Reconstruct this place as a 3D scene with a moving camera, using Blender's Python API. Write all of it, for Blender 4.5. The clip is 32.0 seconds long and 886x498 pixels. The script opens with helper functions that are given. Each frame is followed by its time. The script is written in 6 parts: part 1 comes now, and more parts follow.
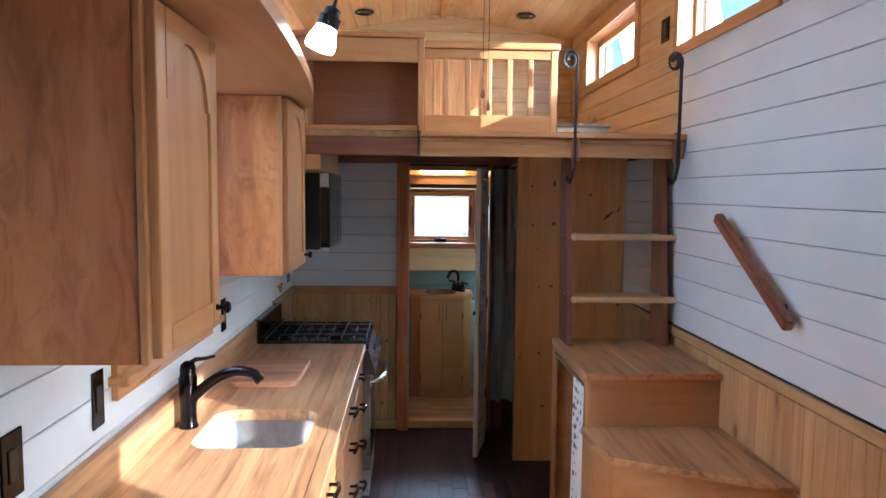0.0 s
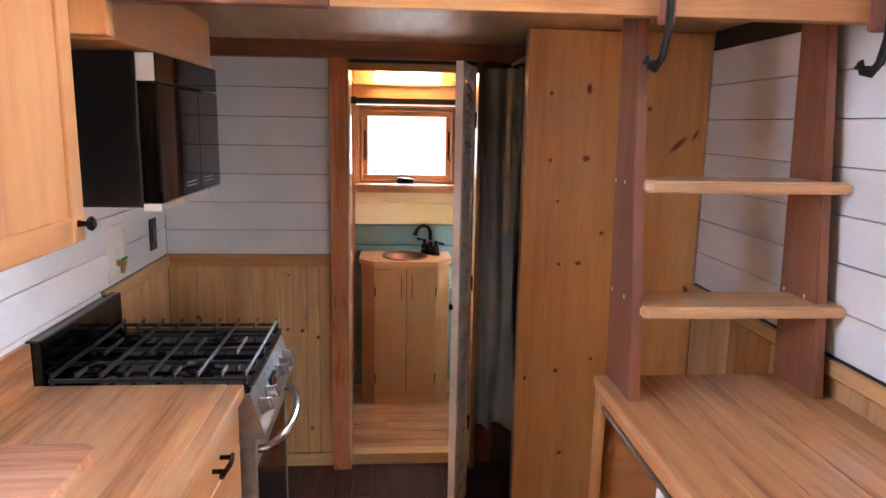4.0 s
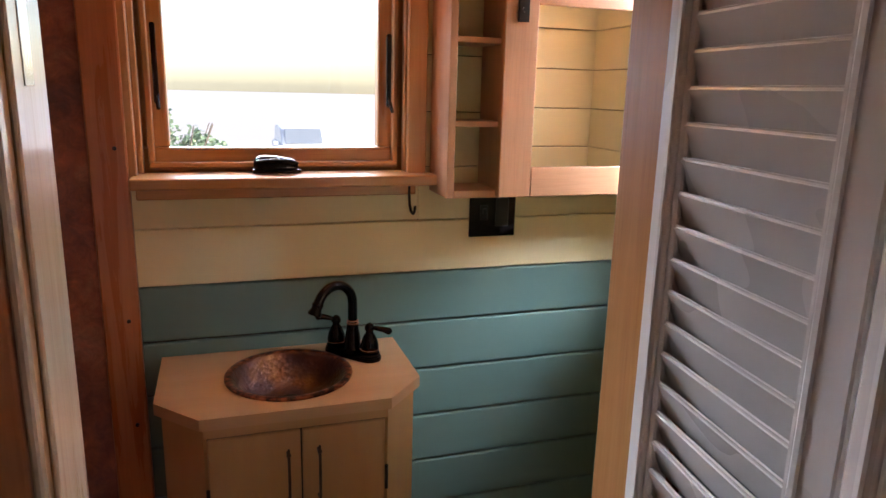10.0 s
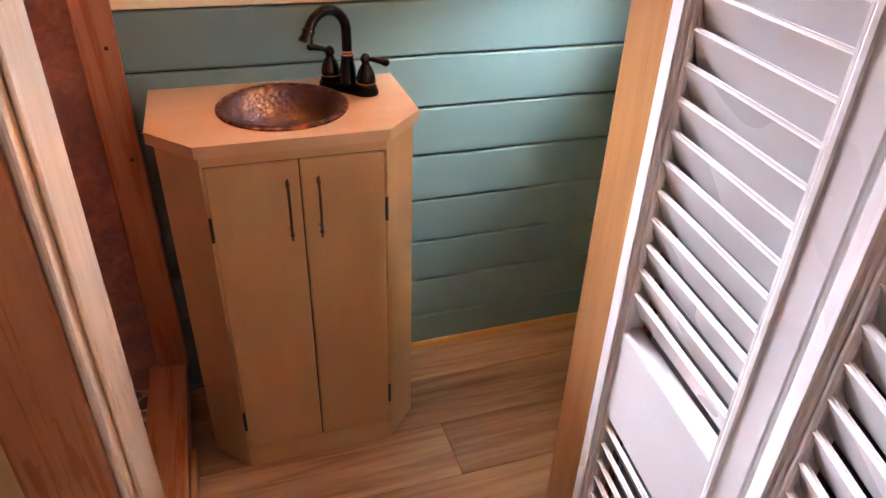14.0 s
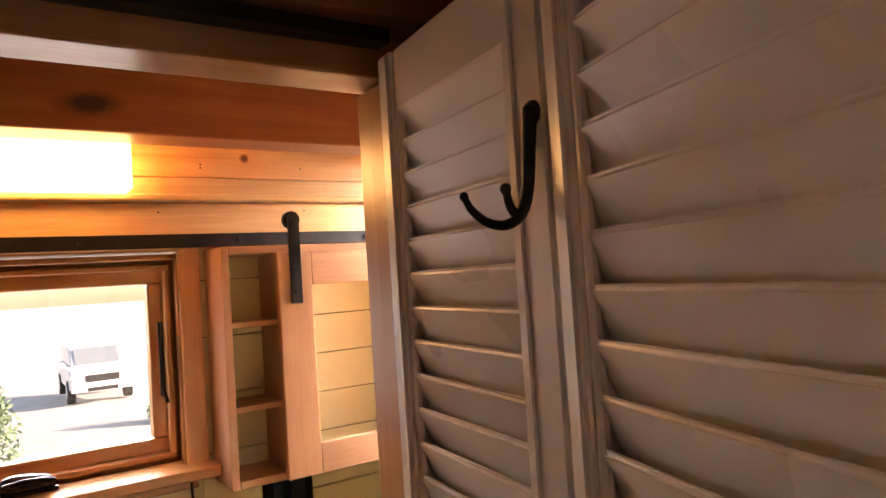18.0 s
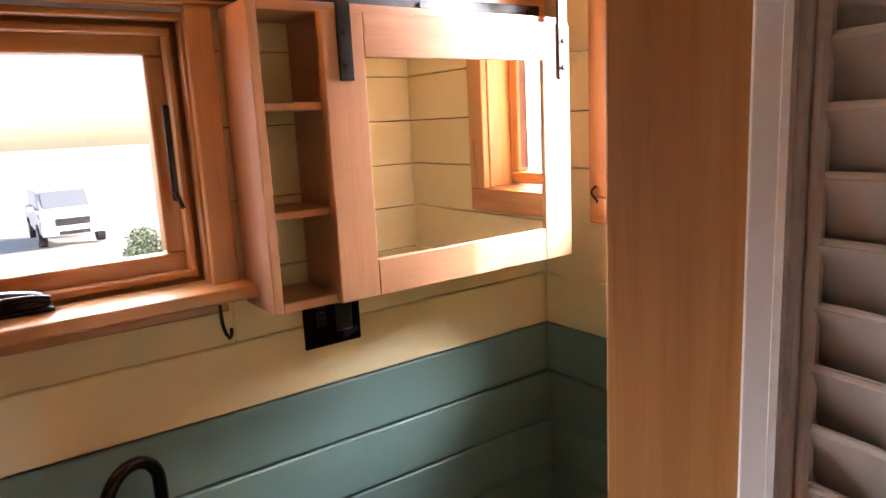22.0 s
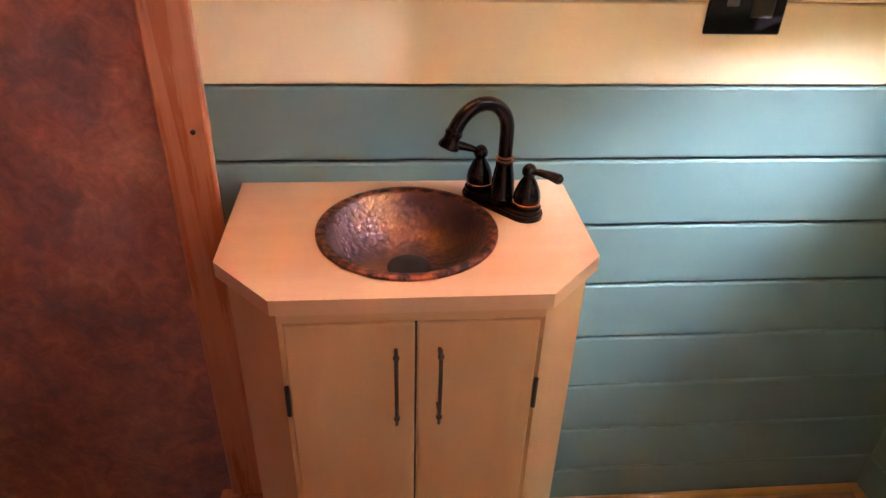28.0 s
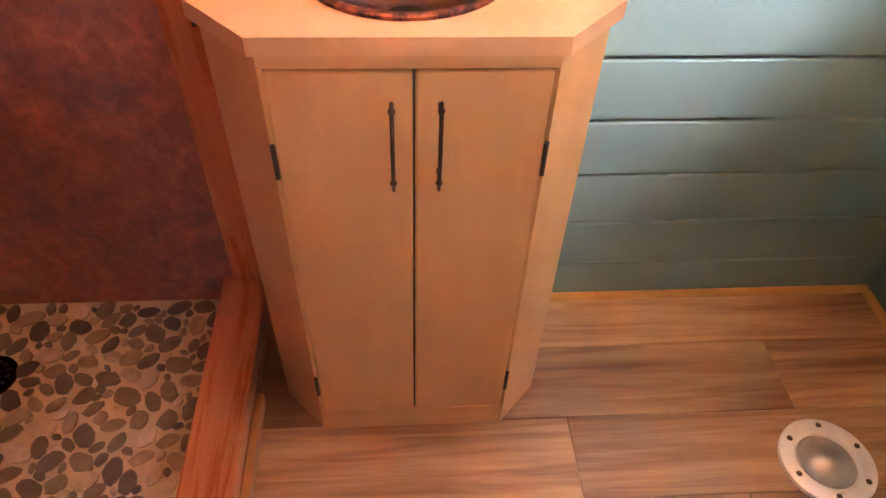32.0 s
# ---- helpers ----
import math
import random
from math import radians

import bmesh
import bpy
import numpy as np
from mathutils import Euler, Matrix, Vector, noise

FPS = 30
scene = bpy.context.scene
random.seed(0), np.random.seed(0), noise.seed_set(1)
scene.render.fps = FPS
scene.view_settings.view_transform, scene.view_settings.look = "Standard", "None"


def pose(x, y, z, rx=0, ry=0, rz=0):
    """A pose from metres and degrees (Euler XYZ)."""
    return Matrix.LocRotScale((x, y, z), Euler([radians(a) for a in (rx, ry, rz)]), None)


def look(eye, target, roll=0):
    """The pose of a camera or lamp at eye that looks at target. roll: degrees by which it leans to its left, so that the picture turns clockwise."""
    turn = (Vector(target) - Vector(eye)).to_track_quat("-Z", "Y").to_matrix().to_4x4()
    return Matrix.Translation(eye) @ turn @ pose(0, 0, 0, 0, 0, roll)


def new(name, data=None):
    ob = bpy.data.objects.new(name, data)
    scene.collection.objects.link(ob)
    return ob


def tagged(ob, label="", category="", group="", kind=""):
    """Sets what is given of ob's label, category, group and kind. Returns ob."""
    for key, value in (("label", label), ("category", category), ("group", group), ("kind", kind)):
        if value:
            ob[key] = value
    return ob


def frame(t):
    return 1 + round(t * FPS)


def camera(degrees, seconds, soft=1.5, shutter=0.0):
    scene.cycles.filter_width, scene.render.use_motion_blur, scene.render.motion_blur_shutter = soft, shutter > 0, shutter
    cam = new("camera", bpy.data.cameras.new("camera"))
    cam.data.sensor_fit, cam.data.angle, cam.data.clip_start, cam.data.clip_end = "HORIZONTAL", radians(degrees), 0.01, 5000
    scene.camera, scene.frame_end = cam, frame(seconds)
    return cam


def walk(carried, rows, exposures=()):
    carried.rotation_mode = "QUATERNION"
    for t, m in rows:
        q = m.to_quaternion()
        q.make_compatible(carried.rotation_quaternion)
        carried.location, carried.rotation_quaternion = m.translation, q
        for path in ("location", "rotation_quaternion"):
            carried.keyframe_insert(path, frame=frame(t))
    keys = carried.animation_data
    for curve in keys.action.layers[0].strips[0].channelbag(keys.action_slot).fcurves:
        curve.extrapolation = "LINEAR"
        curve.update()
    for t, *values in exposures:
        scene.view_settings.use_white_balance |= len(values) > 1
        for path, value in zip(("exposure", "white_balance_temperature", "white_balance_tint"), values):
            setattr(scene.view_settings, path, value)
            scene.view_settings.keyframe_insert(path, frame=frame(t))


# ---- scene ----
cam = camera(66.2, 32.0)
PATH = [
    (0, (-0.249, 2.859, 1.658), (-0.152, 4.85, 1.49), 0.6),
    (0.5, (-0.27, 2.968, 1.65), (-0.153, 4.957, 1.475), 0.6),
    (1, (-0.3, 3.116, 1.647), (-0.107, 5.098, 1.46), -0.2),
    (1.5, (-0.264, 3.297, 1.625), (-0.067, 5.271, 1.374), -0.2),
    (2, (-0.204, 3.484, 1.628), (-0.029, 5.464, 1.404), 0.6),
    (2.5, (-0.179, 3.722, 1.604), (-0.011, 5.698, 1.341), 0.6),
    (4.5, (-0.025, 4.807, 1.575), (0.116, 6.763, 1.183), 1.0),
    (5, (0.004, 5.087, 1.563), (0.144, 7.038, 1.144), 0.2),
    (5.5, (0.006, 5.362, 1.574), (0.129, 7.318, 1.173), 0.7),
    (6, (-0.014, 5.622, 1.562), (0.165, 7.575, 1.17), 0.2),
    (6.5, (0.005, 5.859, 1.551), (0.234, 7.804, 1.147), -0.2),
    (7, (0.008, 6.07, 1.563), (0.203, 8.022, 1.175), 0.2),
    (7.5, (-0.059, 6.278, 1.572), (0.228, 8.221, 1.193), 0.0),
    (8, (-0.094, 6.438, 1.557), (0.337, 8.358, 1.2), 0.2),
    (8.5, (-0.039, 6.601, 1.518), (0.375, 8.534, 1.218), 0.2),
    (9, (-0.072, 6.764, 1.497), (0.412, 8.684, 1.214), 0.3),
    (9.5, (-0.1, 6.876, 1.477), (0.482, 8.764, 1.166), 0.7),
    (10, (-0.115, 6.932, 1.425), (0.499, 8.78, 0.97), 1.5),
    (10.5, (-0.12, 6.959, 1.404), (0.477, 8.77, 0.798), 2.2),
    (11, (-0.128, 6.967, 1.383), (0.486, 8.739, 0.688), 2.5),
    (11.5, (-0.132, 6.974, 1.361), (0.466, 8.706, 0.558), 2.0),
    (12, (-0.127, 6.974, 1.34), (0.44, 8.671, 0.445), 1.6),
    (12.5, (-0.128, 6.973, 1.313), (0.413, 8.627, 0.328), 1.3),
    (13, (-0.126, 6.97, 1.309), (0.385, 8.578, 0.235), 1.4),
    (13.5, (-0.117, 6.961, 1.298), (0.372, 8.527, 0.154), 1.7),
    (14, (-0.11, 6.954, 1.334), (0.446, 8.553, 0.269), 2.1),
    (14.5, (-0.092, 6.943, 1.368), (0.573, 8.614, 0.491), 1.4),
    (15, (-0.068, 6.94, 1.41), (0.698, 8.643, 0.697), 0.6),
    (15.5, (-0.07, 6.928, 1.445), (0.775, 8.653, 0.89), -0.4),
    (17.5, (-0.047, 6.908, 1.596), (1.045, 8.584, 1.613), -3.6),
    (18, (-0.048, 6.911, 1.602), (1.066, 8.571, 1.676), -3.7),
    (18.5, (-0.056, 6.919, 1.601), (1.072, 8.569, 1.682), -3.6),
    (19, (-0.059, 6.941, 1.594), (1.045, 8.608, 1.64), -3.3),
    (19.5, (-0.026, 6.981, 1.593), (1.084, 8.644, 1.621), -3.3),
    (20, (-0.005, 7.02, 1.601), (1.15, 8.652, 1.649), -2.5),
    (20.5, (-0.034, 7.071, 1.592), (1.295, 8.564, 1.646), -2.5),
    (21, (-0.056, 7.142, 1.539), (1.322, 8.589, 1.455), -2.9),
    (21.5, (-0.053, 7.219, 1.504), (1.195, 8.767, 1.288), -3.1),
    (22, (-0.048, 7.271, 1.491), (1.094, 8.872, 1.124), -2.9),
    (22.5, (-0.044, 7.303, 1.473), (1.0, 8.94, 0.993), -3.4),
    (23, (-0.005, 7.328, 1.465), (0.963, 8.994, 0.929), -3.5),
    (23.5, (0.032, 7.352, 1.448), (0.886, 9.056, 0.842), -3.2),
    (24, (0.035, 7.374, 1.439), (0.79, 9.106, 0.785), -3.0),
    (24.5, (0.019, 7.374, 1.45), (0.708, 9.14, 0.812), -2.7),
    (25, (-0.008, 7.379, 1.451), (0.581, 9.192, 0.844), -2.2),
    (25.5, (-0.026, 7.389, 1.444), (0.461, 9.223, 0.813), -1.6),
    (26, (-0.034, 7.4, 1.425), (0.34, 9.223, 0.692), -0.9),
    (26.5, (-0.034, 7.396, 1.396), (0.215, 9.18, 0.527), 0.2),
    (28.5, (-0.026, 7.431, 1.316), (0.141, 9.104, 0.232), 2.0),
    (29, (-0.016, 7.429, 1.297), (0.155, 9.072, 0.169), 1.6),
    (29.5, (-0.015, 7.43, 1.283), (0.128, 9.045, 0.112), 1.4),
    (30, (-0.017, 7.431, 1.28), (0.122, 9.036, 0.094), 1.8),
    (30.5, (-0.019, 7.434, 1.269), (0.124, 9.014, 0.052), 2.2),
    (31, (-0.02, 7.435, 1.249), (0.119, 8.956, -0.041), 2.3),
    (31.5, (-0.017, 7.432, 1.225), (0.111, 8.881, -0.147), 2.2),
    (32, (-0.013, 7.435, 1.21), (0.111, 8.824, -0.223), 2.4),
]
EXPOSURE = [
    (0.0, 1.65, 5050, 3), (1.0, 1.65, 5100, 3), (2.0, 1.75, 5050, 3), (2.5, 1.85, 5200, 6), (5.0, 3.2, 6150, 19), (7.0, 3.15, 5750, 16), (9.0, 1.65, 5800, 14), (10.0, 1.3, 6200, 19), (11.0, 2.0, 6000, 22),
    (13.0, 2.6, 6150, 25), (14.0, 2.75, 6350, 29), (15.0, 2.55, 6450, 27), (18.0, 1.55, 8200, 28), (20.0, 1.65, 9100, 31), (21.0, 1.75, 9200, 33), (22.0, 1.5, 6800, 24), (24.0, 1.92, 6050, 22),
    (26.0, 2.05, 6050, 27), (29.0, 3.3, 5950, 33), (30.0, 3.35, 6300, 38), (32.0, 3.55, 6900, 43),
]
walk(cam, [(t, look(eye, target, roll)) for t, eye, target, roll in PATH], exposures=EXPOSURE)
# ---- world and large lights ----
world = bpy.data.worlds.new("sky")
scene.world = world
world.use_nodes = True
wn = world.node_tree
sky = wn.nodes.new("ShaderNodeTexSky")
sky.sky_type, sky.sun_disc = "NISHITA", False
SUN_TRAVEL = Vector((-1.0, 0.70, -0.435)).normalized()
sky.sun_elevation = math.asin(-SUN_TRAVEL.z)
sky.sun_rotation = math.atan2(-SUN_TRAVEL.x, -SUN_TRAVEL.y)
wn.nodes["Background"].inputs["Strength"].default_value = 0.14
wn.links.new(sky.outputs[0], wn.nodes["Background"].inputs["Color"])
sun = new("sun", bpy.data.lights.new("sun", "SUN"))
sun.data.energy, sun.data.angle, sun.data.color = 5.0, radians(0.5), (1.0, 0.95, 0.87)
sun.matrix_world = look((6, 0, 8), Vector((6, 0, 8)) + SUN_TRAVEL)


def window_light(name, m, w, h, watts, color=(0.86, 0.93, 1.0)):
    """An area lamp added outside a window, in place of the sky's light there."""
    data = bpy.data.lights.new(name, "AREA")
    data.shape, data.size, data.size_y, data.energy, data.color = "RECTANGLE", w, h, watts, color
    ob = new(name, data)
    ob.matrix_world = m
    return ob


window_light("side_sky", look((1.48, 7.56, 1.98), (0.72, 8.40, 0.98)), 0.55, 0.55, 130, (0.80, 0.90, 1.0))
window_light("end_sky", look((0.0, 11.5, 2.85), (0.0, 7.7, 1.2)), 3.2, 1.5, 290, (0.80, 0.90, 1.0))
window_light("kitchen_sky", look((-2.3, 4.9, 2.3), (1.05, 5.7, 1.4)), 1.5, 1.5, 14, (0.72, 0.86, 1.0))
# warm fill lamp added at the unseen door to brighten the near cabinets
window_light("entrance_sky", look((1.30, 3.55, 1.35), (-0.8, 4.2, 1.5)), 0.85, 1.5, 1.8, (1.0, 0.94, 0.86))
window_light("high_sky", look((-2.3, 5.1, 3.4), (1.05, 5.1, 1.4)), 1.6, 1.2, 18, (0.72, 0.86, 1.0))
# these two added panels also show as white through the loft and high windows
window_light("loft_sky", look((1.42, 7.34, 2.66), (0.2, 7.2, 2.35)), 1.3, 0.45, 16, (0.96, 0.97, 1.0))
window_light("stair_sky", look((1.42, 5.60, 2.66), (0.0, 6.0, 2.4)), 1.3, 0.5, 10, (0.90, 0.95, 1.0))

# ---- materials ----
def nodes_of(name):
    m = bpy.data.materials.new(name)
    m.use_nodes = True
    t = m.node_tree
    return m, t.nodes, t.links, t.nodes["Principled BSDF"]


def ramp(n, stops):
    r = n.new("ShaderNodeValToRGB")
    while len(r.color_ramp.elements) < len(stops):
        r.color_ramp.elements.new(0.5)
    for e, (p, c) in zip(r.color_ramp.elements, stops):
        e.position, e.color = p, (*c, 1)
    return r


def math_node(n, l, op, a, b):
    k = n.new("ShaderNodeMath")
    k.operation = op
    for i, v in enumerate((a, b)):
        if isinstance(v, (int, float)):
            k.inputs[i].default_value = v
        else:
            l.new(v, k.inputs[i])
    return k.outputs[0]


def mix(n, l, fac, a, b, mode="MIX"):
    k = n.new("ShaderNodeMix")
    k.data_type, k.blend_type = "RGBA", mode
    for s, v in ((k.inputs[0], fac), (k.inputs[6], a), (k.inputs[7], b)):
        if isinstance(v, (int, float)):
            s.default_value = v
        elif isinstance(v, tuple):
            s.default_value = (*v, 1)
        else:
            l.new(v, s)
    return k.outputs[2]


def coords(n, l, scale, shift=True, spread=7.0):
    """Object coordinates scaled, moved for each object by its random number."""
    tc, mp = n.new("ShaderNodeTexCoord"), n.new("ShaderNodeMapping")
    mp.inputs["Scale"].default_value = scale
    v = tc.outputs["Object"]
    if shift:
        info, add, mul = n.new("ShaderNodeObjectInfo"), n.new("ShaderNodeVectorMath"), n.new("ShaderNodeVectorMath")
        mul.operation = "SCALE"
        mul.inputs[0].default_value = (1.0, 1.7, 2.3)
        l.new(math_node(n, l, "MULTIPLY", info.outputs["Random"], spread), mul.inputs["Scale"])
        l.new(v, add.inputs[0])
        l.new(mul.outputs[0], add.inputs[1])
        v = add.outputs[0]
    l.new(v, mp.inputs["Vector"])
    return mp.outputs[0]


def noise_tex(n, l, vec, scale, detail=4.0, rough=0.55, distortion=0.0):
    k = n.new("ShaderNodeTexNoise")
    k.inputs["Scale"].default_value, k.inputs["Detail"].default_value = scale, detail
    k.inputs["Roughness"].default_value, k.inputs["Distortion"].default_value = rough, distortion
    l.new(vec, k.inputs["Vector"])
    return k.outputs["Fac"]


def bump(n, l, bsdf, height, strength, distance=0.002):
    b = n.new("ShaderNodeBump")
    b.inputs["Strength"].default_value, b.inputs["Distance"].default_value = strength, distance
    l.new(height, b.inputs["Height"])
    l.new(b.outputs[0], bsdf.inputs["Normal"])


def wood(name, dark, mid, light, axis="z", rough=0.38, streak=1.0, knots=0.0, vary=0.25, coat=0.25, contrast=1.0, pore=0.6, across=26.0, figure=0.0):
    """Sawn wood with its grain along one axis; knots: how many a metre."""
    m, n, l, b = nodes_of(name)
    dark, mid, light = ((c[0], c[1] * 1.01, c[2] * 1.16) for c in (dark, mid, light))
    along = 1.6
    sc = tuple(along if a == axis else across for a in "xyz")
    vec = coords(n, l, sc)
    fine = noise_tex(n, l, vec, 1.6 * streak, 5.0, 0.6, 0.6)
    sc2 = tuple(0.6 if a == axis else 5.0 for a in "xyz")
    vec2 = coords(n, l, sc2)
    broad = noise_tex(n, l, vec2, 1.3, 3.0, 0.5, 1.2)
    sc3 = tuple(9.0 if a == axis else 240.0 for a in "xyz")
    pores = noise_tex(n, l, coords(n, l, sc3), 1.0, 2.0, 0.5)
    f = math_node(n, l, "ADD", math_node(n, l, "MULTIPLY", fine, 0.5), math_node(n, l, "MULTIPLY", broad, 0.5))
    g = 0.14 / contrast
    r = ramp(n, [(0.5 - g, dark), (0.5, mid), (0.5 + g, light)])
    l.new(f, r.inputs[0])
    col = r.outputs[0]
    pr = ramp(n, [(0.3, (0.86, 0.84, 0.82)), (0.55, (1, 1, 1))])
    l.new(pores, pr.inputs[0])
    col = mix(n, l, pore, col, pr.outputs[0], "MULTIPLY")
    if knots:
        vk = coords(n, l, tuple(knots * (0.55 if a == axis else 1.0) for a in "xyz"))
        vo = n.new("ShaderNodeTexVoronoi")
        vo.inputs["Scale"].default_value = 1.0
        vo.inputs["Randomness"].default_value = 1.0
        l.new(vk, vo.inputs["Vector"])
        kr = ramp(n, [(0.0, (0.10, 0.10, 0.10)), (0.045, (0.22, 0.22, 0.22)), (0.075, (0.75, 0.75, 0.75)), (0.16, (1, 1, 1))])
        l.new(vo.outputs["Distance"], kr.inputs[0])
        kc = mix(n, l, kr.outputs[0], tuple(c * k for c, k in zip(dark, (0.45, 0.25, 0.15))), (1.0, 1.0, 1.0))
        col = mix(n, l, 1.0, col, kc, "MULTIPLY")
    if figure:
        # rotary-cut veneer: cloudy, wandering figure
        fig = noise_tex(n, l, coords(n, l, tuple(3.0 if a == axis else 6.5 for a in "xyz")), 1.6, 5.0, 0.62, 2.4)
        fr = ramp(n, [(0.36, (0.66, 0.56, 0.47)), (0.52, (1, 1, 1)), (0.66, (1.0, 0.93, 0.84))])
        l.new(fig, fr.inputs[0])
        col = mix(n, l, figure * 2, col, fr.outputs[0], "MULTIPLY")
    info = n.new("ShaderNodeObjectInfo")
    hs = n.new("ShaderNodeHueSaturation")
    l.new(math_node(n, l, "ADD", 1.0 - vary / 2, math_node(n, l, "MULTIPLY", info.outputs["Random"], vary)), hs.inputs["Value"])
    l.new(col, hs.inputs["Color"])
    l.new(hs.outputs[0], b.inputs["Base Color"])
    rr = n.new("ShaderNodeMapRange")
    rr.inputs[3].default_value, rr.inputs[4].default_value = rough - 0.07, rough + 0.12
    l.new(fine, rr.inputs[0])
    l.new(rr.outputs[0], b.inputs["Roughness"])
    b.inputs["Coat Weight"].default_value, b.inputs["Coat Roughness"].default_value = coat, 0.22
    bump(n, l, b, pores, 0.18, 0.0006)
    return m


def paint(name, color, rough=0.45, vary=0.06, mottled=0.08, relief=0.12):
    m, n, l, b = nodes_of(name)
    vec = coords(n, l, (1, 1, 1))
    big = noise_tex(n, l, vec, 3.0, 3.0)
    small = noise_tex(n, l, vec, 130.0, 2.0)
    r = ramp(n, [(0.3, tuple(c * (1 - mottled) for c in color)), (0.7, color)])
    l.new(big, r.inputs[0])
    info, hs = n.new("ShaderNodeObjectInfo"), n.new("ShaderNodeHueSaturation")
    l.new(math_node(n, l, "ADD", 1.0 - vary / 2, math_node(n, l, "MULTIPLY", info.outputs["Random"], vary)), hs.inputs["Value"])
    l.new(r.outputs[0], hs.inputs["Color"])
    l.new(hs.outputs[0], b.inputs["Base Color"])
    rr = n.new("ShaderNodeMapRange")
    rr.inputs[3].default_value, rr.inputs[4].default_value = rough - 0.06, rough + 0.08
    l.new(big, rr.inputs[0])
    l.new(rr.outputs[0], b.inputs["Roughness"])
    bump(n, l, b, small, relief, 0.0008)
    return m


def metal(name, color, rough=0.3, metallic=1.0, wear=None):
    m, n, l, b = nodes_of(name)
    vec = coords(n, l, (1, 1, 1))
    big = noise_tex(n, l, vec, 22.0, 4.0)
    r = ramp(n, [(0.35, tuple(c * 0.75 for c in color)), (0.62, color), (0.78, wear or color)])
    l.new(big, r.inputs[0])
    l.new(r.outputs[0], b.inputs["Base Color"])
    b.inputs["Metallic"].default_value = metallic
    rr = n.new("ShaderNodeMapRange")
    rr.inputs[3].default_value, rr.inputs[4].default_value = rough * 0.8, rough * 1.35
    l.new(noise_tex(n, l, vec, 60.0, 3.0), rr.inputs[0])
    l.new(rr.outputs[0], b.inputs["Roughness"])
    return m


def plain(name, color, rough=0.5, metallic=0.0):
    m, n, l, b = nodes_of(name)
    vec = coords(n, l, (1, 1, 1))
    r = ramp(n, [(0.3, tuple(c * 0.88 for c in color)), (0.7, color)])
    l.new(noise_tex(n, l, vec, 18.0, 3.0), r.inputs[0])
    l.new(r.outputs[0], b.inputs["Base Color"])
    b.inputs["Roughness"].default_value, b.inputs["Metallic"].default_value = rough, metallic
    return m


def glow(name, color, strength):
    m, n, l, b = nodes_of(name)
    b.inputs["Base Color"].default_value = (0.9, 0.88, 0.82, 1)
    b.inputs["Emission Color"].default_value, b.inputs["Emission Strength"].default_value = (*color, 1), strength
    return m


def glass_pane(name, tint=(1, 1, 1), rough=0.0):
    m, n, l, b = nodes_of(name)
    b.inputs["Base Color"].default_value = (*tint, 1)
    b.inputs["Transmission Weight"].default_value, b.inputs["Roughness"].default_value, b.inputs["IOR"].default_value = 1.0, rough, 1.45
    return m


PINE = ((0.46, 0.21, 0.06), (0.58, 0.30, 0.10), (0.66, 0.38, 0.15))
M = {}
for ax in "xyz":
    M["pine_" + ax] = wood("knotty_pine_" + ax, *PINE, axis=ax, knots=4.2, vary=0.18)
    M["pine_pale_" + ax] = wood("pale_pine_" + ax, (0.46, 0.26, 0.088), (0.57, 0.36, 0.140), (0.65, 0.45, 0.205), axis=ax, knots=4.0, vary=0.2)
    M["fir_" + ax] = wood("fir_trim_" + ax, (0.39, 0.160, 0.040), (0.50, 0.226, 0.062), (0.57, 0.290, 0.096), axis=ax, vary=0.12, rough=0.28, coat=0.6)
    M["maple_" + ax] = wood("maple_" + ax, (0.42, 0.175, 0.050), (0.50, 0.232, 0.074), (0.56, 0.290, 0.105), axis=ax, vary=0.10, contrast=0.9, pore=0.3, across=14.0)
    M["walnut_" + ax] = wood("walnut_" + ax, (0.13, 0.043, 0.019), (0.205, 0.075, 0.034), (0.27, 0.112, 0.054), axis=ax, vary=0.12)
for ax in "yz":
    M["redfir_" + ax] = wood("red_fir_" + ax, (0.36, 0.115, 0.034), (0.47, 0.160, 0.048), (0.54, 0.205, 0.066), axis=ax, rough=0.26, coat=0.6, vary=0.1)
    M["wains_" + ax] = wood("wainscot_pine_" + ax, (0.46, 0.24, 0.08), (0.57, 0.325, 0.12), (0.65, 0.40, 0.17), axis=ax, knots=3.6, vary=0.2)
M["ply_z"] = wood("birch_plywood", (0.42, 0.140, 0.034), (0.54, 0.205, 0.056), (0.63, 0.27, 0.085), axis="z", vary=0.06, contrast=1.25, pore=0.2, across=7.0, rough=0.34, coat=0.2, figure=0.35)
M["lacquer_x"] = wood("lacquered_fir_x", (0.40, 0.205, 0.08), (0.48, 0.265, 0.115), (0.55, 0.335, 0.16), axis="x", rough=0.16, coat=1.0)
# much paler than the other fir: window glare put into the base colour
M["glare_lacquer_z"] = wood("glare_lacquered_fir_z", (0.58, 0.40, 0.22), (0.66, 0.48, 0.28), (0.72, 0.55, 0.35), axis="z", rough=0.14, coat=1.0)
M["butcher"] = wood("butcher_block", (0.29, 0.125, 0.047), (0.53, 0.275, 0.108), (0.63, 0.365, 0.158), axis="y", vary=0.24, contrast=1.15, rough=0.3)
M["tread"] = wood("ambrosia_maple_tread", (0.24, 0.10, 0.035), (0.53, 0.275, 0.105), (0.62, 0.355, 0.15), axis="y", vary=0.15, contrast=1.1, rough=0.3)
M["tread_pale"] = wood("pale_maple_tread", (0.46, 0.26, 0.105), (0.63, 0.395, 0.175), (0.71, 0.48, 0.245), axis="x", vary=0.12, rough=0.3)
